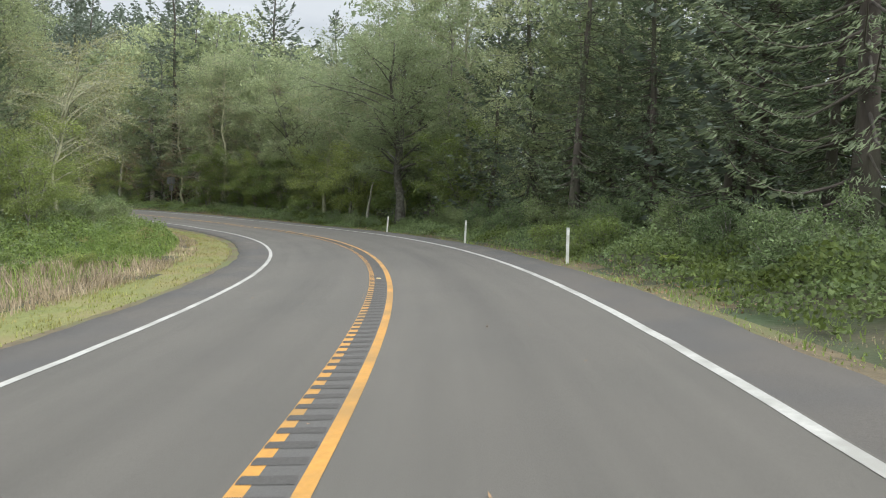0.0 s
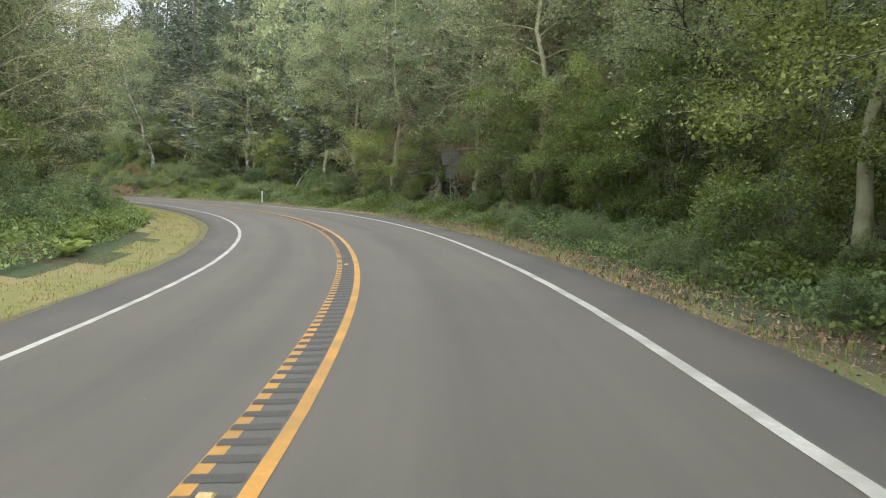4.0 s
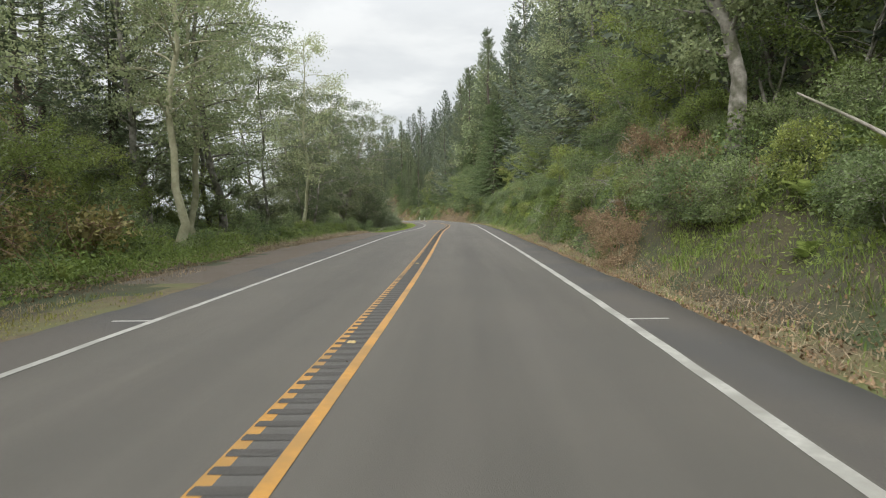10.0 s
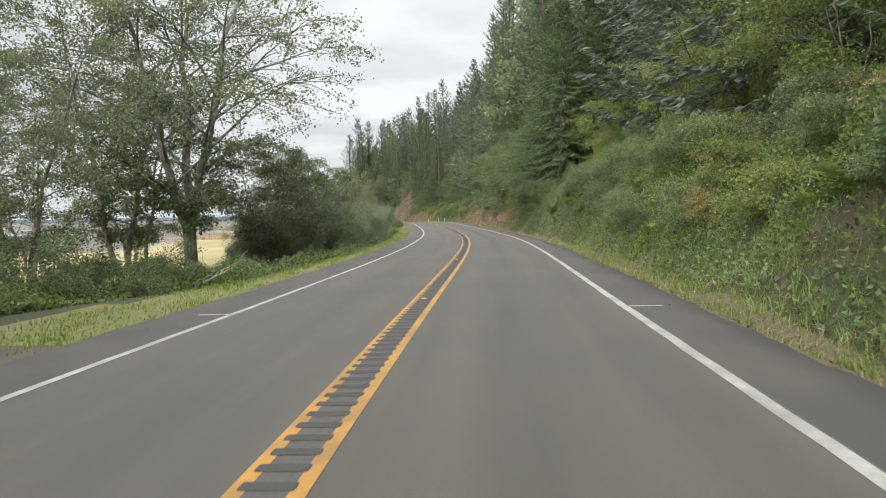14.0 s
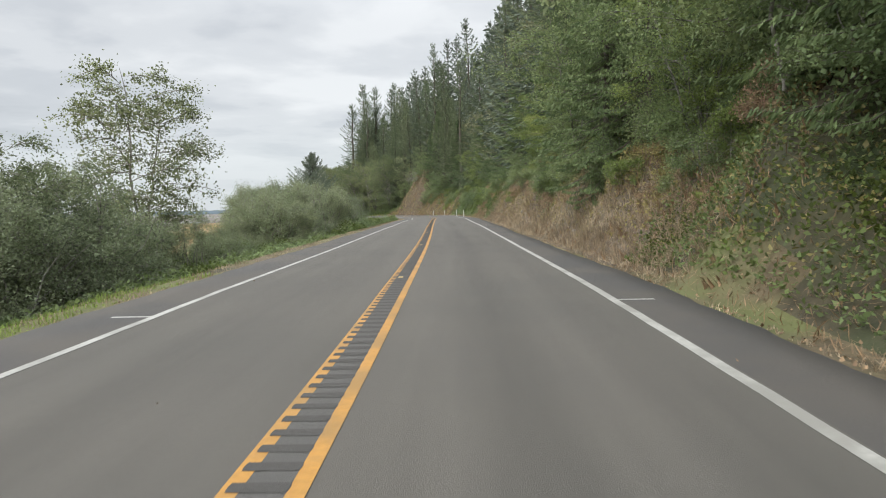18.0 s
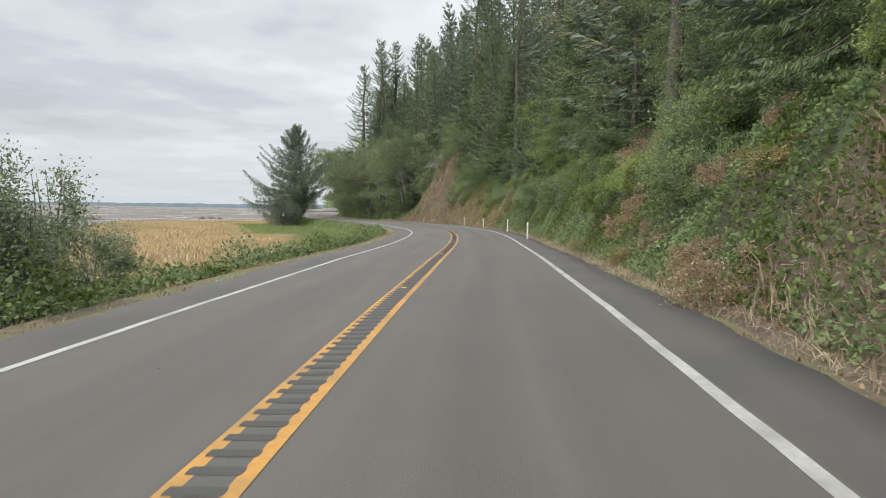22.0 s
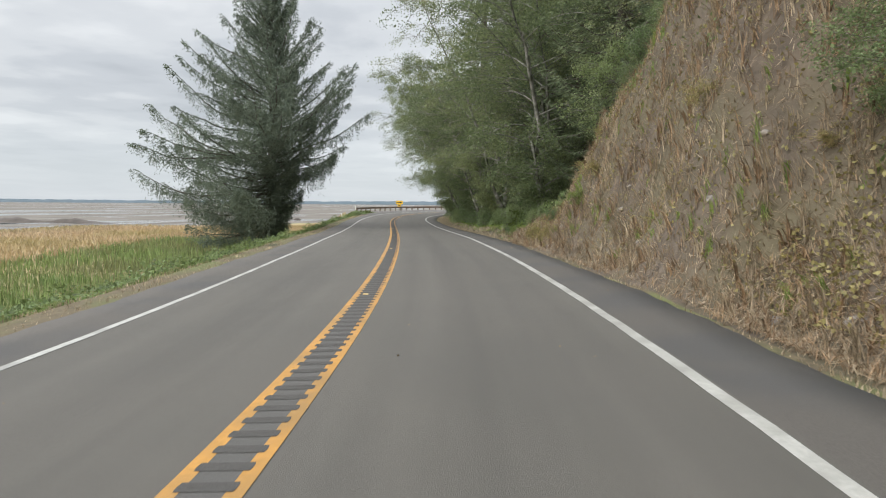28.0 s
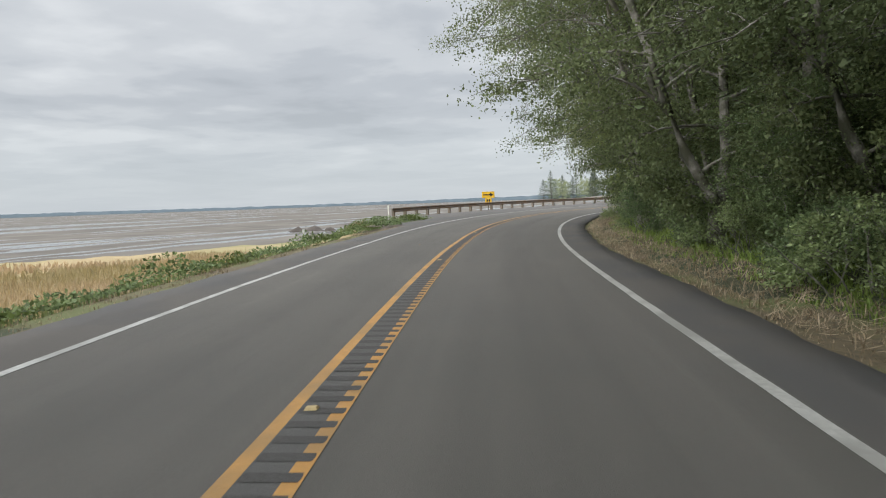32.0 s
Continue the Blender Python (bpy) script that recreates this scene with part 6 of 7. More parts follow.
tufts("dry_cliff_grass", "dry straw-coloured bunch grass at the foot of the wooded slope", 374, 404, -5.3, -8.6, 10, 18, 0.62, M["grass_dry"], 261, 0.0075, 0.6, 0.6)
tufts("cliff_tufts", "grey-brown withered grass on the cut slope", 374, 426, -5.3, -11.5, 14, 12, 0.6, M["litter"], 218, 0.01, 0.8, 0.4)
tufts("cliff_tufts", "olive bunch grass on the cut slope", 374, 430, -5.6, -12.5, 3, 22, 0.45, M["grass_green"], 238, 0.009, 0.9, 0.6)
tufts("bank_tufts", "grey-brown withered grass on the bank", 256, 317, -5.3, -9.0, 6, 14, 0.5, M["litter"], 219, 0.012, 1.1, 0.5)
blades("clearing_grass", "green and tan grass in the roadside clearing", "grass", 88, 126, -5.4, -8.4, 60, 0.25, M["grass_green"], 220, 0.011, 0.6, 0.6)
blades("marsh_grass", "tall golden marsh grass", "grass", 290, 372, 7.0, 16, 70, 0.6, M["grass_gold"], 212, 0.019, 0.5, 0.1, 0.8)
blades("marsh_grass", "tall golden marsh grass behind the reeds", "grass", 372, 402, 13.5, 17, 80, 0.6, M["grass_gold"], 252, 0.014, 0.5, 0.1, 0.8)
blades("marsh_grass", "golden marsh grass beside the road", "grass", 458, 492, 9.0, 22, 55, 0.6, M["grass_gold"], 257, 0.02, 0.5, 0.1, 0.7)
blades("marsh_grass", "golden marsh grass farther out", "grass", 300, 402, 16, 44, 7, 0.65, M["grass_gold"], 213, 0.08, 0.5, 0.1, 0.8)
blades("marsh_edge_grass", "green grass and reeds beside the shoulder", "grass", 446, 474, 5.6, 9.4, 130, 0.55, M["reed"], 264, 0.011, 0.5, 0.3)
blades("marsh_grass", "golden marsh grass out towards the flats", "grass", 402, 486, 19.5, 44, 9, 0.65, M["grass_gold"], 267, 0.08, 0.5, 0.1, 0.8)
blades("marsh_edge_grass", "green reeds along the marsh edge", "grass", 372, 402, 6.2, 15, 70, 0.75, M["reed"], 214, 0.016, 0.3, 0.35)
blades("marsh_edge_grass", "broad belt of green reeds in the marsh", "grass", 402, 458, 6.2, 20.5, 52, 0.75, M["reed"], 268, 0.018, 0.3, 0.3)
# leaf cover
def thatch(name, label, s0, s1, u0, u1, density, length, mat, seed):
    carpet(name, label, "grass", s0, s1, u0, u1, density, length, 0.22, mat, 0.72, seed, 0.055, 1.7)


carpet("undergrowth", "olive brambles over the upper bank", "undergrowth", 244, 261, -6.6, -11, 150, 0.12, 0.7, M["bramble"], 0.45, 351)
carpet("undergrowth", "olive brambles above the dry bank", "undergrowth", 261, 284, -8.5, -11, 150, 0.12, 0.7, M["bramble"], 0.45, 369)
carpet("undergrowth", "yellowing brambles over the upper bank", "undergrowth", 248, 270, -6.6, -10, 40, 0.11, 0.7, M["yellowing"], 0.45, 352)
thatch("thatch", "matted dry straw on the verge", 318, 374, -4.9, -6.0, 170, 0.26, M["grass_dry"], 353)
thatch("thatch", "matted dry straw on the bank", 258, 318, -5.1, -10, 170, 0.26, M["grass_dry"], 341)
thatch("thatch", "matted brown stalks on the bank", 246, 318, -5.1, -10, 70, 0.24, M["litter"], 342)
thatch("thatch", "matted dry straw on the high cut slope", 400, 426, -5.1, -11.0, 130, 0.24, M["grass_dry"], 343)
thatch("thatch", "matted brown stalks on the high cut slope", 400, 426, -5.1, -11.0, 190, 0.24, M["litter"], 344)
thatch("thatch", "matted dry straw at the foot of the wooded slope", 374, 404, -5.1, -8.6, 120, 0.26, M["grass_dry"], 355)
thatch("thatch", "matted brown stalks at the foot of the wooded slope", 374, 404, -5.1, -9.4, 150, 0.24, M["litter"], 356)
carpet("dry_bank_leaves", "withered leaves and low growth on the wooded slope", "undergrowth", 374, 404, -5.6, -10.0, 110, 0.09, 0.5, M["yellowing"], 0.4, 357)
carpet("dry_bank_leaves", "dark low growth under the trees of the slope", "undergrowth", 374, 404, -7.2, -11.5, 120, 0.11, 0.6, M["bramble"], 0.4, 358)
carpet("undergrowth", "low salal and ferns behind the verge", "undergrowth", 48, 108, -6.1, -9.2, 170, 0.1, 0.5, M["bramble"], 0.5, 360)
carpet("bark_chips", "bark chips and broken twigs along the pavement", "litter", 56, 112, -4.9, -6.5, 45, 0.13, 0.05, M["litter"], 0.85, 359, 0.3)
thatch("thatch", "matted dry straw under the alders", 424, 510, -5.0, -6.4, 60, 0.28, M["grass_dry"], 345)
thatch("thatch", "matted dry straw beside the pavement", 88, 252, -4.95, -5.9, 80, 0.2, M["grass_dry"], 346)
thatch("thatch", "matted dry straw at the edge of the turnout", 112, 196, 7.0, 9.0, 60, 0.3, M["grass_dry"], 347)
carpet("undergrowth", "low salal close to the pavement", "undergrowth", 8, 46, -5.75, -8.4, 170, 0.1, 0.55, M["bramble"], 0.5, 348)
carpet("undergrowth", "dense dark undergrowth of salal and bramble", "undergrowth", 8, 100, -6.8, -11, 110, 0.12, 0.75, M["bramble"], 0.5, 301)
carpet("undergrowth", "brambles and ferns covering the bank", "undergrowth", 150, 263, -5.5, -11, 200, 0.095, 0.8, M["bramble"], 0.5, 302)
carpet("undergrowth", "brambles and ferns above the grassy bank", "undergrowth", 122, 152, -7.3, -12, 210, 0.125, 0.9, M["bramble"], 0.5, 332)
carpet("undergrowth", "dark undergrowth behind the grassy clearing", "undergrowth", 98, 126, -6.7, -12, 190, 0.13, 0.8, M["bramble"], 0.5, 316)
carpet("ivy_bank", "thick green brambles and ivy over the steep bank", "undergrowth", 314, 376, -5.3, -10.5, 280, 0.11, 0.6, M["bramble"], 0.45, 303)
carpet("undergrowth", "dark undergrowth beneath the alders", "undergrowth", 444, 520, -7.5, -12, 130, 0.14, 0.9, M["bramble"], 0.5, 304)
carpet("undergrowth", "ferns and brambles at the end of the cut slope", "undergrowth", 422, 446, -6.6, -12, 150, 0.14, 0.8, M["bramble"], 0.5, 334)
carpet("left_ferns", "light green bracken and ferns inside the bend", "undergrowth", 60, 142, 6.9, 11.5, 110, 0.11, 0.8, M["fern"], 0.5, 366, 0.4)
carpet("left_brambles", "low green brambles and ferns beside the road", "undergrowth", 40, 128, 6.8, 12, 80, 0.12, 0.7, M["bramble"], 0.5, 305)
carpet("left_brambles", "thick green brambles at the edge of the turnout", "undergrowth", 118, 158, 6.9, 10.0, 170, 0.11, 0.95, M["fern"], 0.5, 370, 0.5)
carpet("left_brambles", "bright green ferns along the gravel turnout", "undergrowth", 156, 214, 7.9, 10.6, 130, 0.1, 0.75, M["fern"], 0.5, 371, 0.5)
carpet("left_brambles", "low brambles beyond the gravel turnout", "undergrowth", 118, 215, 8.0, 12.5, 100, 0.13, 0.9, M["bramble"], 0.5, 306)
carpet("left_brambles", "low green brambles beside the road", "undergrowth", 206, 300, 5.9, 9.5, 120, 0.12, 0.75, M["bramble"], 0.5, 307)
carpet("left_brambles", "brambles and low willow growth by the marsh", "undergrowth", 262, 300, 6.5, 13.5, 170, 0.12, 1.25, M["bramble"], 0.5, 354)
carpet("marsh_brambles", "waist-high brambles between road and marsh", "undergrowth", 296, 352, 5.3, 8.6, 200, 0.12, 1.15, M["bramble"], 0.5, 308)
carpet("ivy_column", "green ivy and salal hanging over the bank", "undergrowth", 280, 288, -6.4, -9.6, 200, 0.13, 0.9, M["bramble"], 0.4, 315)
carpet("marsh_brambles", "knee-high brambles between road and marsh", "undergrowth", 350, 384, 5.4, 7.4, 190, 0.12, 0.85, M["bramble"], 0.5, 318)
carpet("marsh_brambles", "low brambles between road and marsh", "undergrowth", 376, 458, 5.4, 7.2, 90, 0.11, 0.55, M["bramble"], 0.5, 309)
carpet("marsh_brambles", "dark green brambles along the shore side of the shoulder", "undergrowth", 458, 494, 5.2, 7.0, 170, 0.11, 0.6, M["bramble"], 0.5, 365)
carpet("dry_bank_leaves", "patches of yellowing leaves on the dry bank", "undergrowth", 252, 316, -5.8, -9.5, 70, 0.09, 0.6, M["yellowing"], 0.4, 310)
carpet("dry_bank_leaves", "sparse brown leaves on the cut slope", "undergrowth", 374, 424, -5.6, -12.5, 90, 0.075, 0.35, M["yellowing"], 0.4, 311)
carpet("dry_bank_leaves", "green tufts on the cut slope", "undergrowth", 372, 432, -7.0, -13.5, 30, 0.11, 0.5, M["bramble"], 0.4, 314, wave=0.5)
carpet("leaf_litter", "fallen brown leaves along the pavement edge", "leaf litter", 10, 320, -4.9, -6.6, 26, 0.07, 0.04, M["litter"], 0.85, 312)
carpet("leaf_litter", "fallen brown leaves beyond the turnout", "leaf litter", 110, 196, 6.8, 8.8, 26, 0.08, 0.05, M["litter"], 0.85, 313)
# tall brush inside the woods
carpet("wood_brush", "tall leafy brush filling the wood", "undergrowth", 5, 130, -10.5, -34, 13, 0.29, 3.4, M["leaf_dark"], 0.4, 320, wave=0.35)
carpet("wood_brush", "tall leafy brush on the wooded hill", "undergrowth", 130, 430, -11.5, -30, 9, 0.3, 2.6, M["leaf_dark"], 0.4, 321, wave=0.35)
carpet("wood_brush", "tall leafy brush behind the alders", "undergrowth", 428, 545, -10.5, -28, 22, 0.25, 3.0, M["leaf_dark"], 0.4, 322, wave=0.35)
carpet("wood_brush", "tall leafy brush between the trees", "undergrowth", 30, 125, 13.5, 40, 14, 0.27, 3.0, M["leaf_dark"], 0.4, 323, wave=0.35)
carpet("wood_brush", "leafy brush between the trees by the bay", "undergrowth", 120, 162, 11.5, 24, 18, 0.24, 2.0, M["leaf_dark"], 0.4, 324, wave=0.35)


def far_woods():
    """The forest beyond the near trees, as it goes on over the hill and inland."""
    rng = np.random.default_rng(340)
    n = 2700
    s, u = rng.uniform(-30, 560, n), rng.uniform(-150, -37, n)
    x, y = flat(s, u)
    fs, fu = nearest(x, y)
    ok = (fu < -36.5) & (fs < 540)
    x2, y2 = rng.uniform(-118, -5, 900), rng.uniform(-42, 72, 900)
    s2, u2 = nearest(x2, y2)
    ok2 = (u2 > 39) & ~on_flats(x2 - 6, y2, s2, u2)
    x, y, fs, fu = np.append(x[ok], x2[ok2]), np.append(y[ok], y2[ok2]), np.append(fs[ok], s2[ok2]), np.append(fu[ok], u2[ok2])
    z = height(fs, np.clip(fu, -40, 60)) + np.where(fu < 0, np.minimum(np.maximum(-fu - 34, 0) * 0.25, 14) * np.interp(fs, [90, 140, 420, 470], [0.15, 1, 1, 0.1]), 0)
    p = Pile()
    near = (fu < 0) & (fu > -95) & (fs < 200)
    for side, per, card in (((fu < 0) & ~near, 60, 1.75), (near, 130, 1.0), (fu >= 0, 90, 1.2)):
        m = int(side.sum())
        H = rng.uniform(13, 24, m)
        f = rng.uniform(0.05, 1, (m, per)) ** 0.8
        a = rng.uniform(0, 6.283, (m, per))
        rad = H[:, None] * 0.22 * (1.03 - f) ** 0.65 * rng.uniform(0.5, 1.0, (m, per))
        cpt = np.stack([x[side][:, None] + np.cos(a) * rad, y[side][:, None] + np.sin(a) * rad, z[side][:, None] + H[:, None] * f], -1).reshape(-1, 3)
        axis = np.stack([np.cos(a), np.sin(a), np.full(a.shape, -0.45)], -1).reshape(-1, 3)
        p.add(*leaves(rng, cpt, card, 0.45, 0.4, axis, 0.3))
    thing("far_woods", p.mesh("far_woods", [M["needles_hazed"]]), "dense dark conifer forest farther inland", "woods", kind="stuff")


far_woods()


# ---- roadside things ----
def box(bm, x0, x1, y0, y1, z0, z1, bev=0.0):
    r = bmesh.ops.create_cube(bm, size=1)
    for v in r["verts"]:
        v.co = ((x0 + x1) / 2 + v.co.x * (x1 - x0), (y0 + y1) / 2 + v.co.y * (y1 - y0), (z0 + z1) / 2 + v.co.z * (z1 - z0))
    if bev:
        es = list({e for v in r["verts"] for e in v.link_edges})
        bmesh.ops.bevel(bm, geom=es, offset=bev, segments=2, affect="EDGES")
    return bm


def at_road(s, u, dz=0.0, turn=0.0):
    p = spot(s, u, dz)
    return pose(p.x, p.y, p.z, 0, 0, math.degrees(float(heading(s))) + turn)


def delineator(tall=1.05):
    """A flat flexible road post with a reflector near its top."""
    root = tagged(new("delineator_post"), "slim white plastic roadside post with a reflector", "road post", "roadside posts")
    bm = bmesh.new()
    box(bm, -0.045, 0.045, -0.012, 0.012, -0.15, tall, 0.006)
    for v in bm.verts:
        v.co.y += 0.02 * abs(v.co.x) / 0.045
    part("post", bm, M["post_white"], root)
    part("reflector", box(bmesh.new(), -0.034, 0.034, -0.016, -0.0125, tall - 0.22, tall - 0.06, 0.002), M["reflector"], root, "pale reflector")
    return root


first_post = delineator()
first_post.matrix_basis = at_road(19.0, -5.54)
for s, u, tilt in ((29.4, -5.25, 2), (41.1, -5.2, 5), (113.3, -6.55, 1), (349.6, -4.55, 0), (363.2, -4.62, 1), (379.6, -5.1, -1), (388.6, -4.9, 1), (47.5, 10.6, 0), (476.5, 6.3, -5)):
    copy_thing(first_post, at_road(s, u) @ pose(0, 0, 0, 0, tilt, 0))


def marker():
    bm = box(bmesh.new(), -0.05, 0.05, -0.05, 0.05, 0, 0.018)
    for v in bm.verts:
        if v.co.z > 0.01:
            v.co.x *= 0.8
            v.co.y *= 0.45
    me = bpy.data.meshes.new("road_marker")
    bm.to_mesh(me)
    bm.free()
    me.materials.append(M["reflector_amber"])
    return thing("road_marker", me, "small raised amber marker between the yellow lines", "road marker", "raised road markers")


def paved(s, u, dz=0.0):
    x, y = flat(s, u)
    return pose(float(x), float(y), float(crown(s, u)) + dz, 0, math.degrees(math.atan(float(np.interp(s, SS, RBANK)))), math.degrees(float(heading(s))))


first_marker = marker()
first_marker.matrix_basis = paved(15.8, -0.06, 0.008)
for k in range(1, 40):
    copy_thing(first_marker, paved(15.8 + 12.2 * k, -0.06, 0.008))


def guardrail(s0, s1, off):
    """Blocked-out steel rail on timber posts round the outside of the bend."""
    root = tagged(new("guardrail"), "weathered steel guardrail on short timber posts round the bend", "guardrail")
    p0 = spot(s0, off)
    ss = np.arange(s0, s1, 1.0)
    x, y = flat(ss, np.full(len(ss), off))
    z = np.array([float(crown(a, EDGE_L + 1.5)) for a in ss])
    th = heading(ss)
    out = np.stack([np.cos(th), np.sin(th), np.zeros(len(ss))], 1)
    prof = [(0.0, 0.42), (0.05, 0.45), (0.05, 0.50), (0.0, 0.55), (0.0, 0.58), (0.05, 0.63), (0.05, 0.68), (0.0, 0.71), (-0.012, 0.71), (-0.012, 0.42)]
    v = np.stack([np.stack([x, y, z + h], 1) + out * d for d, h in prof], 1)
    n, k = len(ss), len(prof)
    i, j = np.meshgrid(np.arange(n - 1), np.arange(k), indexing="ij")
    j2 = (j + 1) % k
    f = np.stack([i * k + j, i * k + j2, (i + 1) * k + j2, (i + 1) * k + j], -1).reshape(-1, 4)
    base = np.array(p0)
    root.location = p0
    child("rail", mesh_of("rail", v.reshape(-1, 3) - base, f, M["rail_rust"], smooth=False), root, "rusty corrugated steel rail")
    bm = box(bmesh.new(), -0.1, 0.1, -0.09, 0.09, -0.5, 0.66, 0.012)
    pm = bpy.data.meshes.new("guardrail_post")
    bm.to_mesh(pm)
    bm.free()
    pm.materials.append(M["timber"])
    for q in np.arange(s0 + 0.3, s1 - 1, 1.905):
        px, py = flat(q, off + 0.14)
        po = child("post", pm, root)
        po.matrix_basis = pose(float(px) - p0.x, float(py) - p0.y, float(crown(q, EDGE_L + 1.5)) - p0.z, 0, 0, math.degrees(float(heading(q))))
    return root


guardrail(494.6, 566, 8.4)
copy_thing(first_post, at_road(494.0, 8.5))


def arrow_sign():
    """Large arrow panel with a small speed plate below, on one post, facing the traffic."""
    root = tagged(new("curve_sign"), "yellow curve sign with a black arrow and a small advisory plate", "road sign")
    part("post", box(bmesh.new(), -0.045, 0.045, 0.0, 0.06, -0.3, 2.75, 0.004), M["timber"], root, "grey timber post")
    panel = part("arrow_panel", box(bmesh.new(), -0.61, 0.61, -0.012, 0.0, 2.15, 2.76, 0.004), M["sign_yellow"], root, "yellow panel")
    bm = bmesh.new()
    pts = [(-0.50, 2.40), (0.18, 2.40), (0.18, 2.28), (0.50, 2.455), (0.18, 2.63), (0.18, 2.51), (-0.50, 2.51)]
    bm.faces.new([bm.verts.new((px, -0.016, pz)) for px, pz in pts])
    part("arrow", bm, M["sign_black"], panel, "black arrow")
    plate = part("advisory_plate", box(bmesh.new(), -0.31, 0.31, -0.012, 0.0, 1.52, 2.12, 0.004), M["sign_yellow"], root, "small yellow plate")
    for px in (-0.1, 0.1):
        part("figure_bar", box(bmesh.new(), px - 0.07, px + 0.07, -0.016, -0.0125, 1.78, 2.03), M["sign_black"], plate)
    part("figure_bar", box(bmesh.new(), -0.14, 0.14, -0.016, -0.0125, 1.60, 1.68), M["sign_black"], plate)
    return root


sign = arrow_sign()
sp_ = spot(514.5, 10.3)
sign.matrix_basis = pose(sp_.x, sp_.y, -0.6, 0, 0, 106)


def sign_from_behind():
    """The grey back of two sign panels on a steel post."""
    root = tagged(new("road_sign_back"), "grey back of a road sign on a thin steel post", "road sign")
    part("post", box(bmesh.new(), -0.03, 0.03, -0.03, 0.03, -0.3, 3.75, 0.004), M["steel"], root, "galvanised steel post")
    part("sign_panel", box(bmesh.new(), -0.58, 0.58, 0.03, 0.045, 2.9, 3.8, 0.03), M["sign_back"], root)
    part("lower_panel", box(bmesh.new(), -0.3, 0.3, 0.03, 0.045, 2.1, 2.8, 0.02), M["sign_back"], root)
    for z in (3.15, 3.6):
        part("bracket", box(bmesh.new(), -0.4, 0.4, 0.0, 0.03, z - 0.02, z + 0.02), M["steel"], root)
    return root


sb = sign_from_behind()
sb.matrix_basis = at_road(86.4, -9.2, 0, 8) @ Matrix.Diagonal((0.95, 0.95, 0.95, 1))


# ---- fallen wood and stones ----
def fallen_branch(seed, ln, r, forks, lie, label):
    """A limb with its side twigs as parts."""
    rng = np.random.default_rng(seed)
    root = tagged(new("fallen_branch"), label, "dead wood")
    a = branch_path(rng, np.array([0, 0, r]), 0.0, lie, ln, 0.02, 9, 0.1)
    v, f = tube(a, np.linspace(r, r * 0.3, 9), 6)
    child("limb", mesh_of("limb", v, f, M["dead_wood"], smooth=True), root)
    for _ in range(forks):
        t = rng.uniform(0.2, 0.95)
        b = np.array([np.interp(t, np.linspace(0, 1, 9), a[:, i]) for i in range(3)])
        c = branch_path(rng, b, rng.uniform(-1.4, 1.4), radians(rng.uniform(-5, 60)), ln * rng.uniform(0.15, 0.45), 0.15, 6, 0.18)
        v, f = tube(c, np.linspace(r * 0.55, r * 0.12, 6), 4)
        child("twig", mesh_of("twig", v, f, M["dead_wood"], smooth=True), root)
    return root


for k, (s, u, ln, r, forks, lie, turn, dz, label) in enumerate((
        (248.5, -5.9, 3.6, 0.06, 5, 0.10, 60, 0.05, "bleached fallen branch on the verge"),
        (170.0, -6.5, 1.8, 0.028, 12, 0.35, 110, 0.0, "tangle of bleached dead branches on the bank"),
        (146.0, -10.6, 4.0, 0.06, 2, 0.7, -30, 0.3, "thin bleached trunk leaning against the bank"),
        (113.0, -9.2, 6.5, 0.06, 1, 0.95, -60, 0.0, "thin pale dead pole leaning among shrubs"),
        (206.0, 8.6, 2.4, 0.05, 9, 0.5, 30, 0.0, "grey driftwood stump with bare roots"),
        (413.0, -10.4, 4.2, 0.06, 26, -0.35, 100, 0.7, "bare dead branches hanging over the cut slope"),
        (70.0, -8.5, 4.5, 0.12, 0, 0.02, 40, 0.15, "mossy fallen log under the trees"),
        (52.0, -8.8, 3.2, 0.13, 0, 1.45, 0, 0.0, "broken grey snag at the edge of the wood"),
        (96.5, -10.0, 4.6, 0.20, 1, 1.5, 0, 0.0, "broken rotting tree stump"),
        (296.0, -10.8, 4.5, 0.05, 14, 0.5, 60, 3.0, "pale bare branches over the bank"),
        (258.0, -10.8, 4.5, 0.05, 14, 0.5, 60, 4.0, "pale bare branches over the bank"),
        (284.0, -6.2, 1.6, 0.05, 4, 0.2, 70, 0.05, "small dead branch at the foot of the bank"))):
    ob = fallen_branch(400 + k, ln, r, forks, lie, label)
    ob.matrix_basis = at_road(s, u, dz, turn)


def stone(seed, size):
    rng = np.random.default_rng(seed)
    bm = bmesh.new()
    bmesh.ops.create_icosphere(bm, subdivisions=2, radius=size)
    for v in bm.verts:
        n = noise.noise(v.co * (1.7 / size) + Vector((seed, 0, 0)))
        v.co *= 1 + 0.35 * n + 0.3 * noise.noise(v.co * (4.5 / size) + Vector((0, seed, 0)))
        v.co.z *= 0.7
    me = bpy.data.meshes.new("stone")
    bm.to_mesh(me)
    bm.free()
    me.materials.append(M["rock"])
    return me


stones = [stone(k, 0.16) for k in range(4)]
rs = np.random.default_rng(55)
for s, u, k in [(rs.uniform(270, 300), rs.uniform(-7.2, -5.6), rs.uniform(0.4, 1.5)) for _ in range(16)] + [(rs.uniform(376, 424), rs.uniform(-7.0, -5.6), rs.uniform(0.3, 1.1)) for _ in range(26)] + [(290.5, -6.3, 1.7)]:
    ob = thing("stone", stones[int(rs.integers(4))], "rough grey stone at the foot of the bank", "stone", "stones below the bank")
    p = spot(s, u, -0.02)
    ob.matrix_basis = pose(p.x, p.y, p.z, rs.uniform(0, 30), 0, rs.uniform(0, 360)) @ Matrix.Diagonal((k, k * 0.8, k, 1))


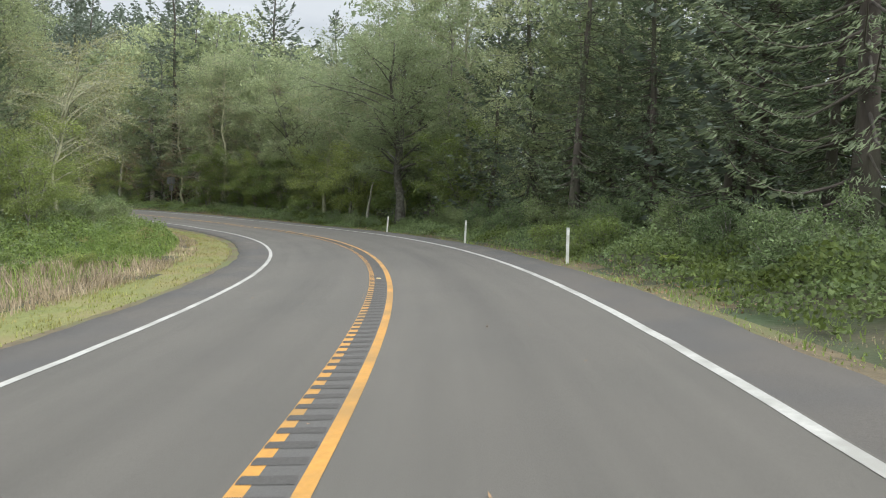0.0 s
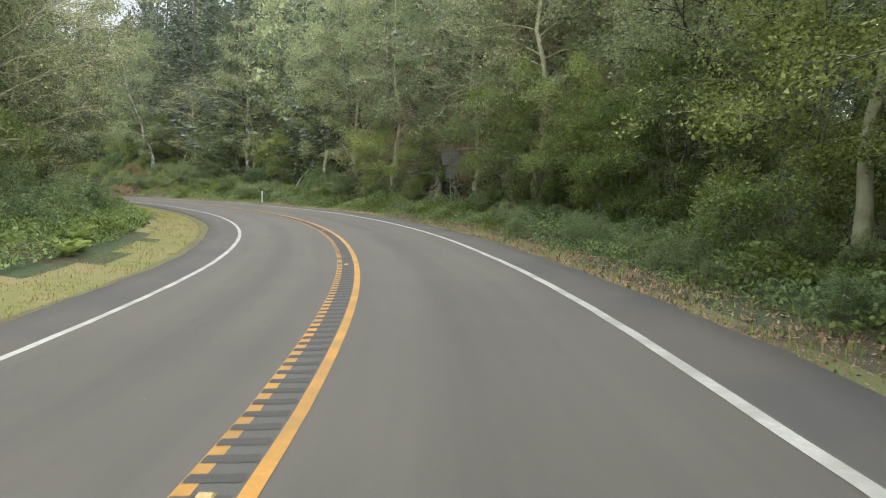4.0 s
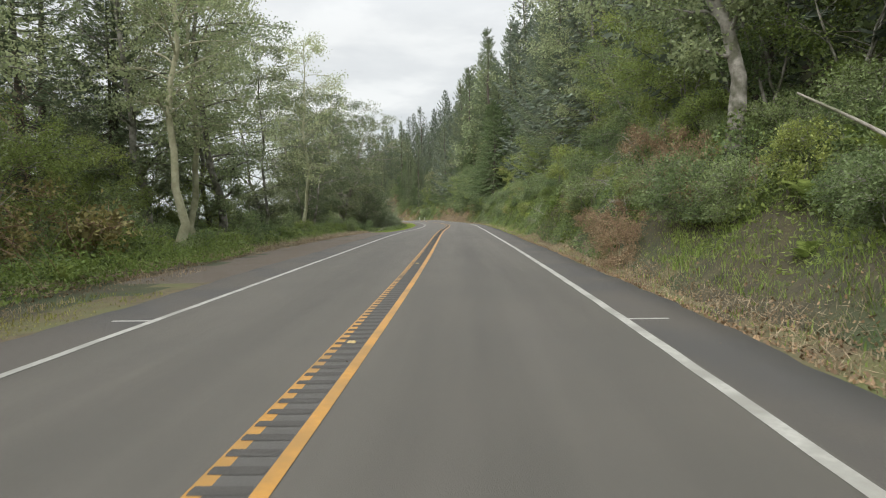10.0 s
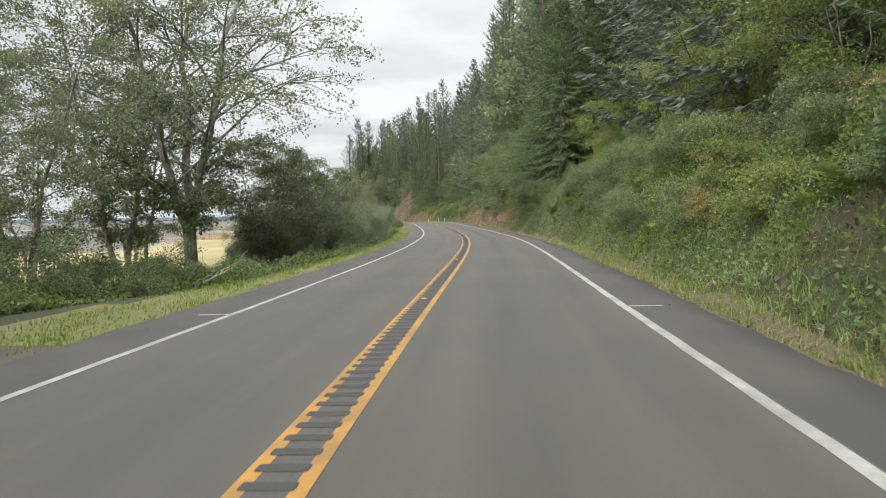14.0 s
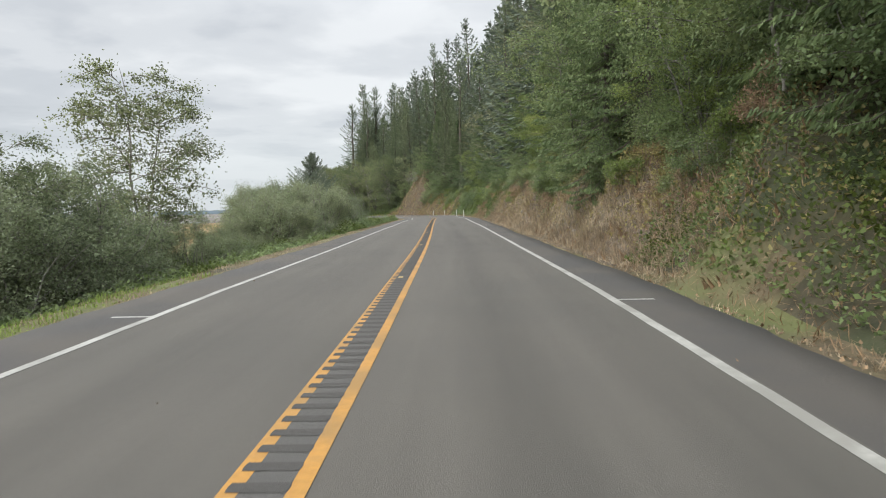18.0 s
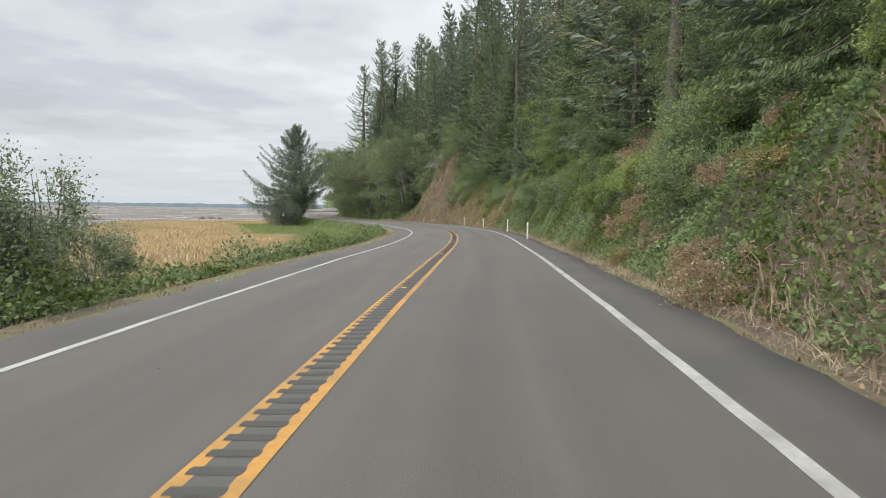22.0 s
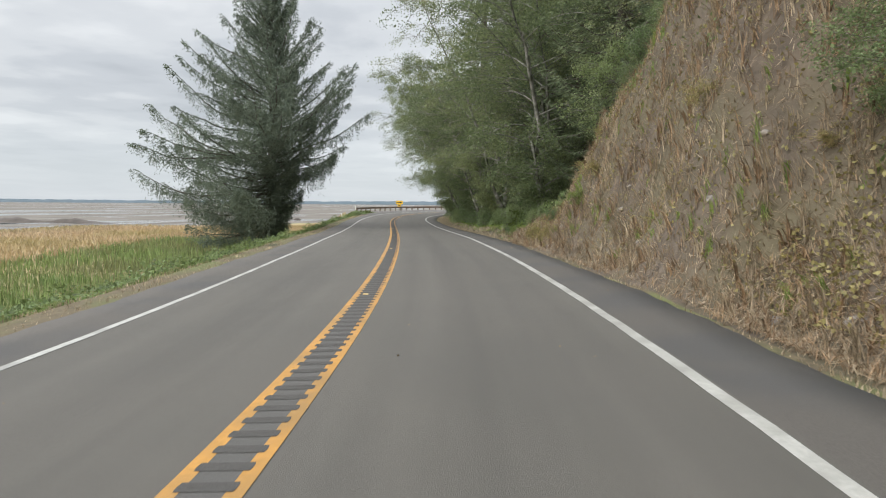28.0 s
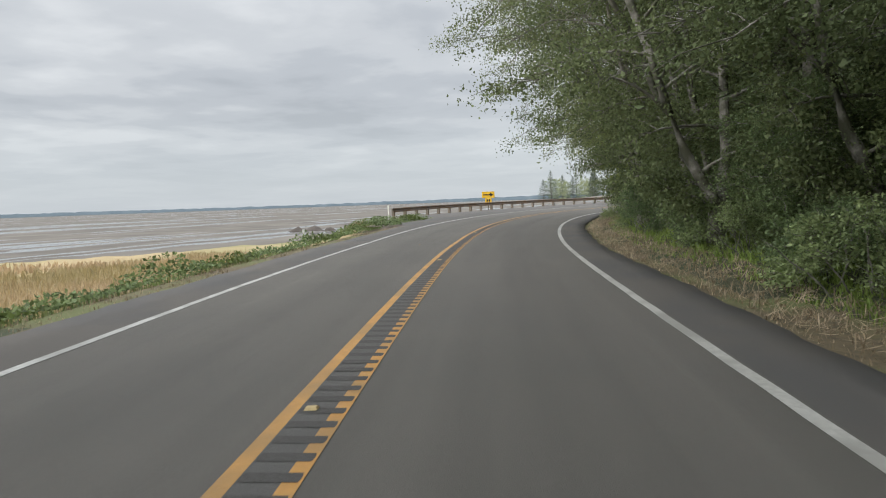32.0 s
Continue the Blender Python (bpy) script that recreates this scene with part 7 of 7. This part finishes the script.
def snag():
    """A broken stump of a trunk with a splintered top."""
    rng = np.random.default_rng(401)
    root = tagged(new("tree_snag"), "broken grey trunk standing dead among the undergrowth", "dead tree")
    zz = np.linspace(-0.3, 3.0, 9)
    p = np.stack([0.05 * np.sin(zz), 0.08 * zz, zz], 1)
    v, f = tube(p, 0.24 - 0.025 * np.maximum(zz, 0) + rng.normal(size=9) * 0.012, 10)
    v[-10:, 2] += rng.uniform(-0.5, 0.35, 10)
    child("trunk", mesh_of("snag", v, f, M["dead_wood"], smooth=True), root)
    for k in range(3):
        bp = branch_path(rng, p[4 + k], rng.uniform(0, 6.28), 0.3, 0.5, 0.1, 4)
        v, f = tube(bp, np.linspace(0.035, 0.012, 4), 5)
        child("branch_stub", mesh_of("branch_stub", v, f, M["dead_wood"], smooth=True), root)
    return root


snag().matrix_basis = at_road(56.6, -10.0)


def leaning_pole(s, u, length, r, azim, elev, seed, label):
    rng = np.random.default_rng(seed)
    bp = branch_path(rng, np.array([0, 0, -0.15]), azim, elev, length, 0.06, 9, 0.05)
    v, f = tube(bp, np.linspace(r, r * 0.4, 9), 7)
    ob = thing("leaning_limb", mesh_of("leaning_limb", v, f, M["dead_wood"], smooth=True), label, "branch", "bare limbs on the bank")
    ob.matrix_basis = at_road(s, u)
    return ob


leaning_pole(138.8, -7.7, 2.3, 0.04, radians(160), radians(36), 411, "pale bare pole leaning out of the grassy bank")
leaning_pole(143.5, -10.2, 4.2, 0.12, radians(20), radians(66), 412, "dark crooked limb leaning over the bank")
leaning_pole(71.0, -11.5, 5.0, 0.10, radians(100), radians(14), 413, "fallen trunk lying among the undergrowth")


def mud_banks():
    """Low dark mud banks out on the flats."""
    for s, u, ln, wd, seed in ((499.0, 70.0, 34.0, 3.5, 421), (520.0, 42.0, 9.0, 2.2, 423)):
        rng = np.random.default_rng(seed)
        a, b = np.meshgrid(np.linspace(-1, 1, 40), np.linspace(-1, 1, 9), indexing="ij")
        x, y = flat(s, u)
        th = float(heading(s)) + 1.6
        env = np.clip(1 - b ** 2, 0, 1) * np.clip(1 - a ** 2, 0, 1) ** 0.4
        hgt = env * (0.45 + 0.3 * np.sin(a * 9 + seed) + rng.uniform(0, 0.25, a.shape)) - 0.12
        px, py = a * ln / 2, b * wd / 2 * (0.7 + 0.4 * np.sin(a * 5 + seed))
        wx, wy = px * -math.sin(th) - py * math.cos(th), px * math.cos(th) - py * math.sin(th)
        base = -1.95
        v = np.stack([float(x) + wx, float(y) + wy, base + hgt], -1).reshape(-1, 3)
        thing("mud_bank", mesh_of("mud_bank", v, strip_faces(40, 9), M["mud_bank"], smooth=True), "low dark mud bank on the tidal flat", "mud bank", "mud banks")


mud_banks()


def grit():
    """Pale specks and chips lying on the paving."""
    rng = np.random.default_rng(431)
    n = 420
    s, u = rng.uniform(2, 500, n), rng.uniform(-4.6, 4.2, n)
    x, y = flat(s, u)
    c = np.stack([x, y, crown(s, u) + 0.008], 1)
    p = Pile()
    p.add(*leaves(rng, c, rng.choice([0.02, 0.03, 0.05], n), 0.6, 0.97))
    thing("road_grit", p.mesh("road_grit", [M["litter"], M["white_line"]]), "pale chips and small leaves scattered on the asphalt", "litter", kind="stuff")


grit()
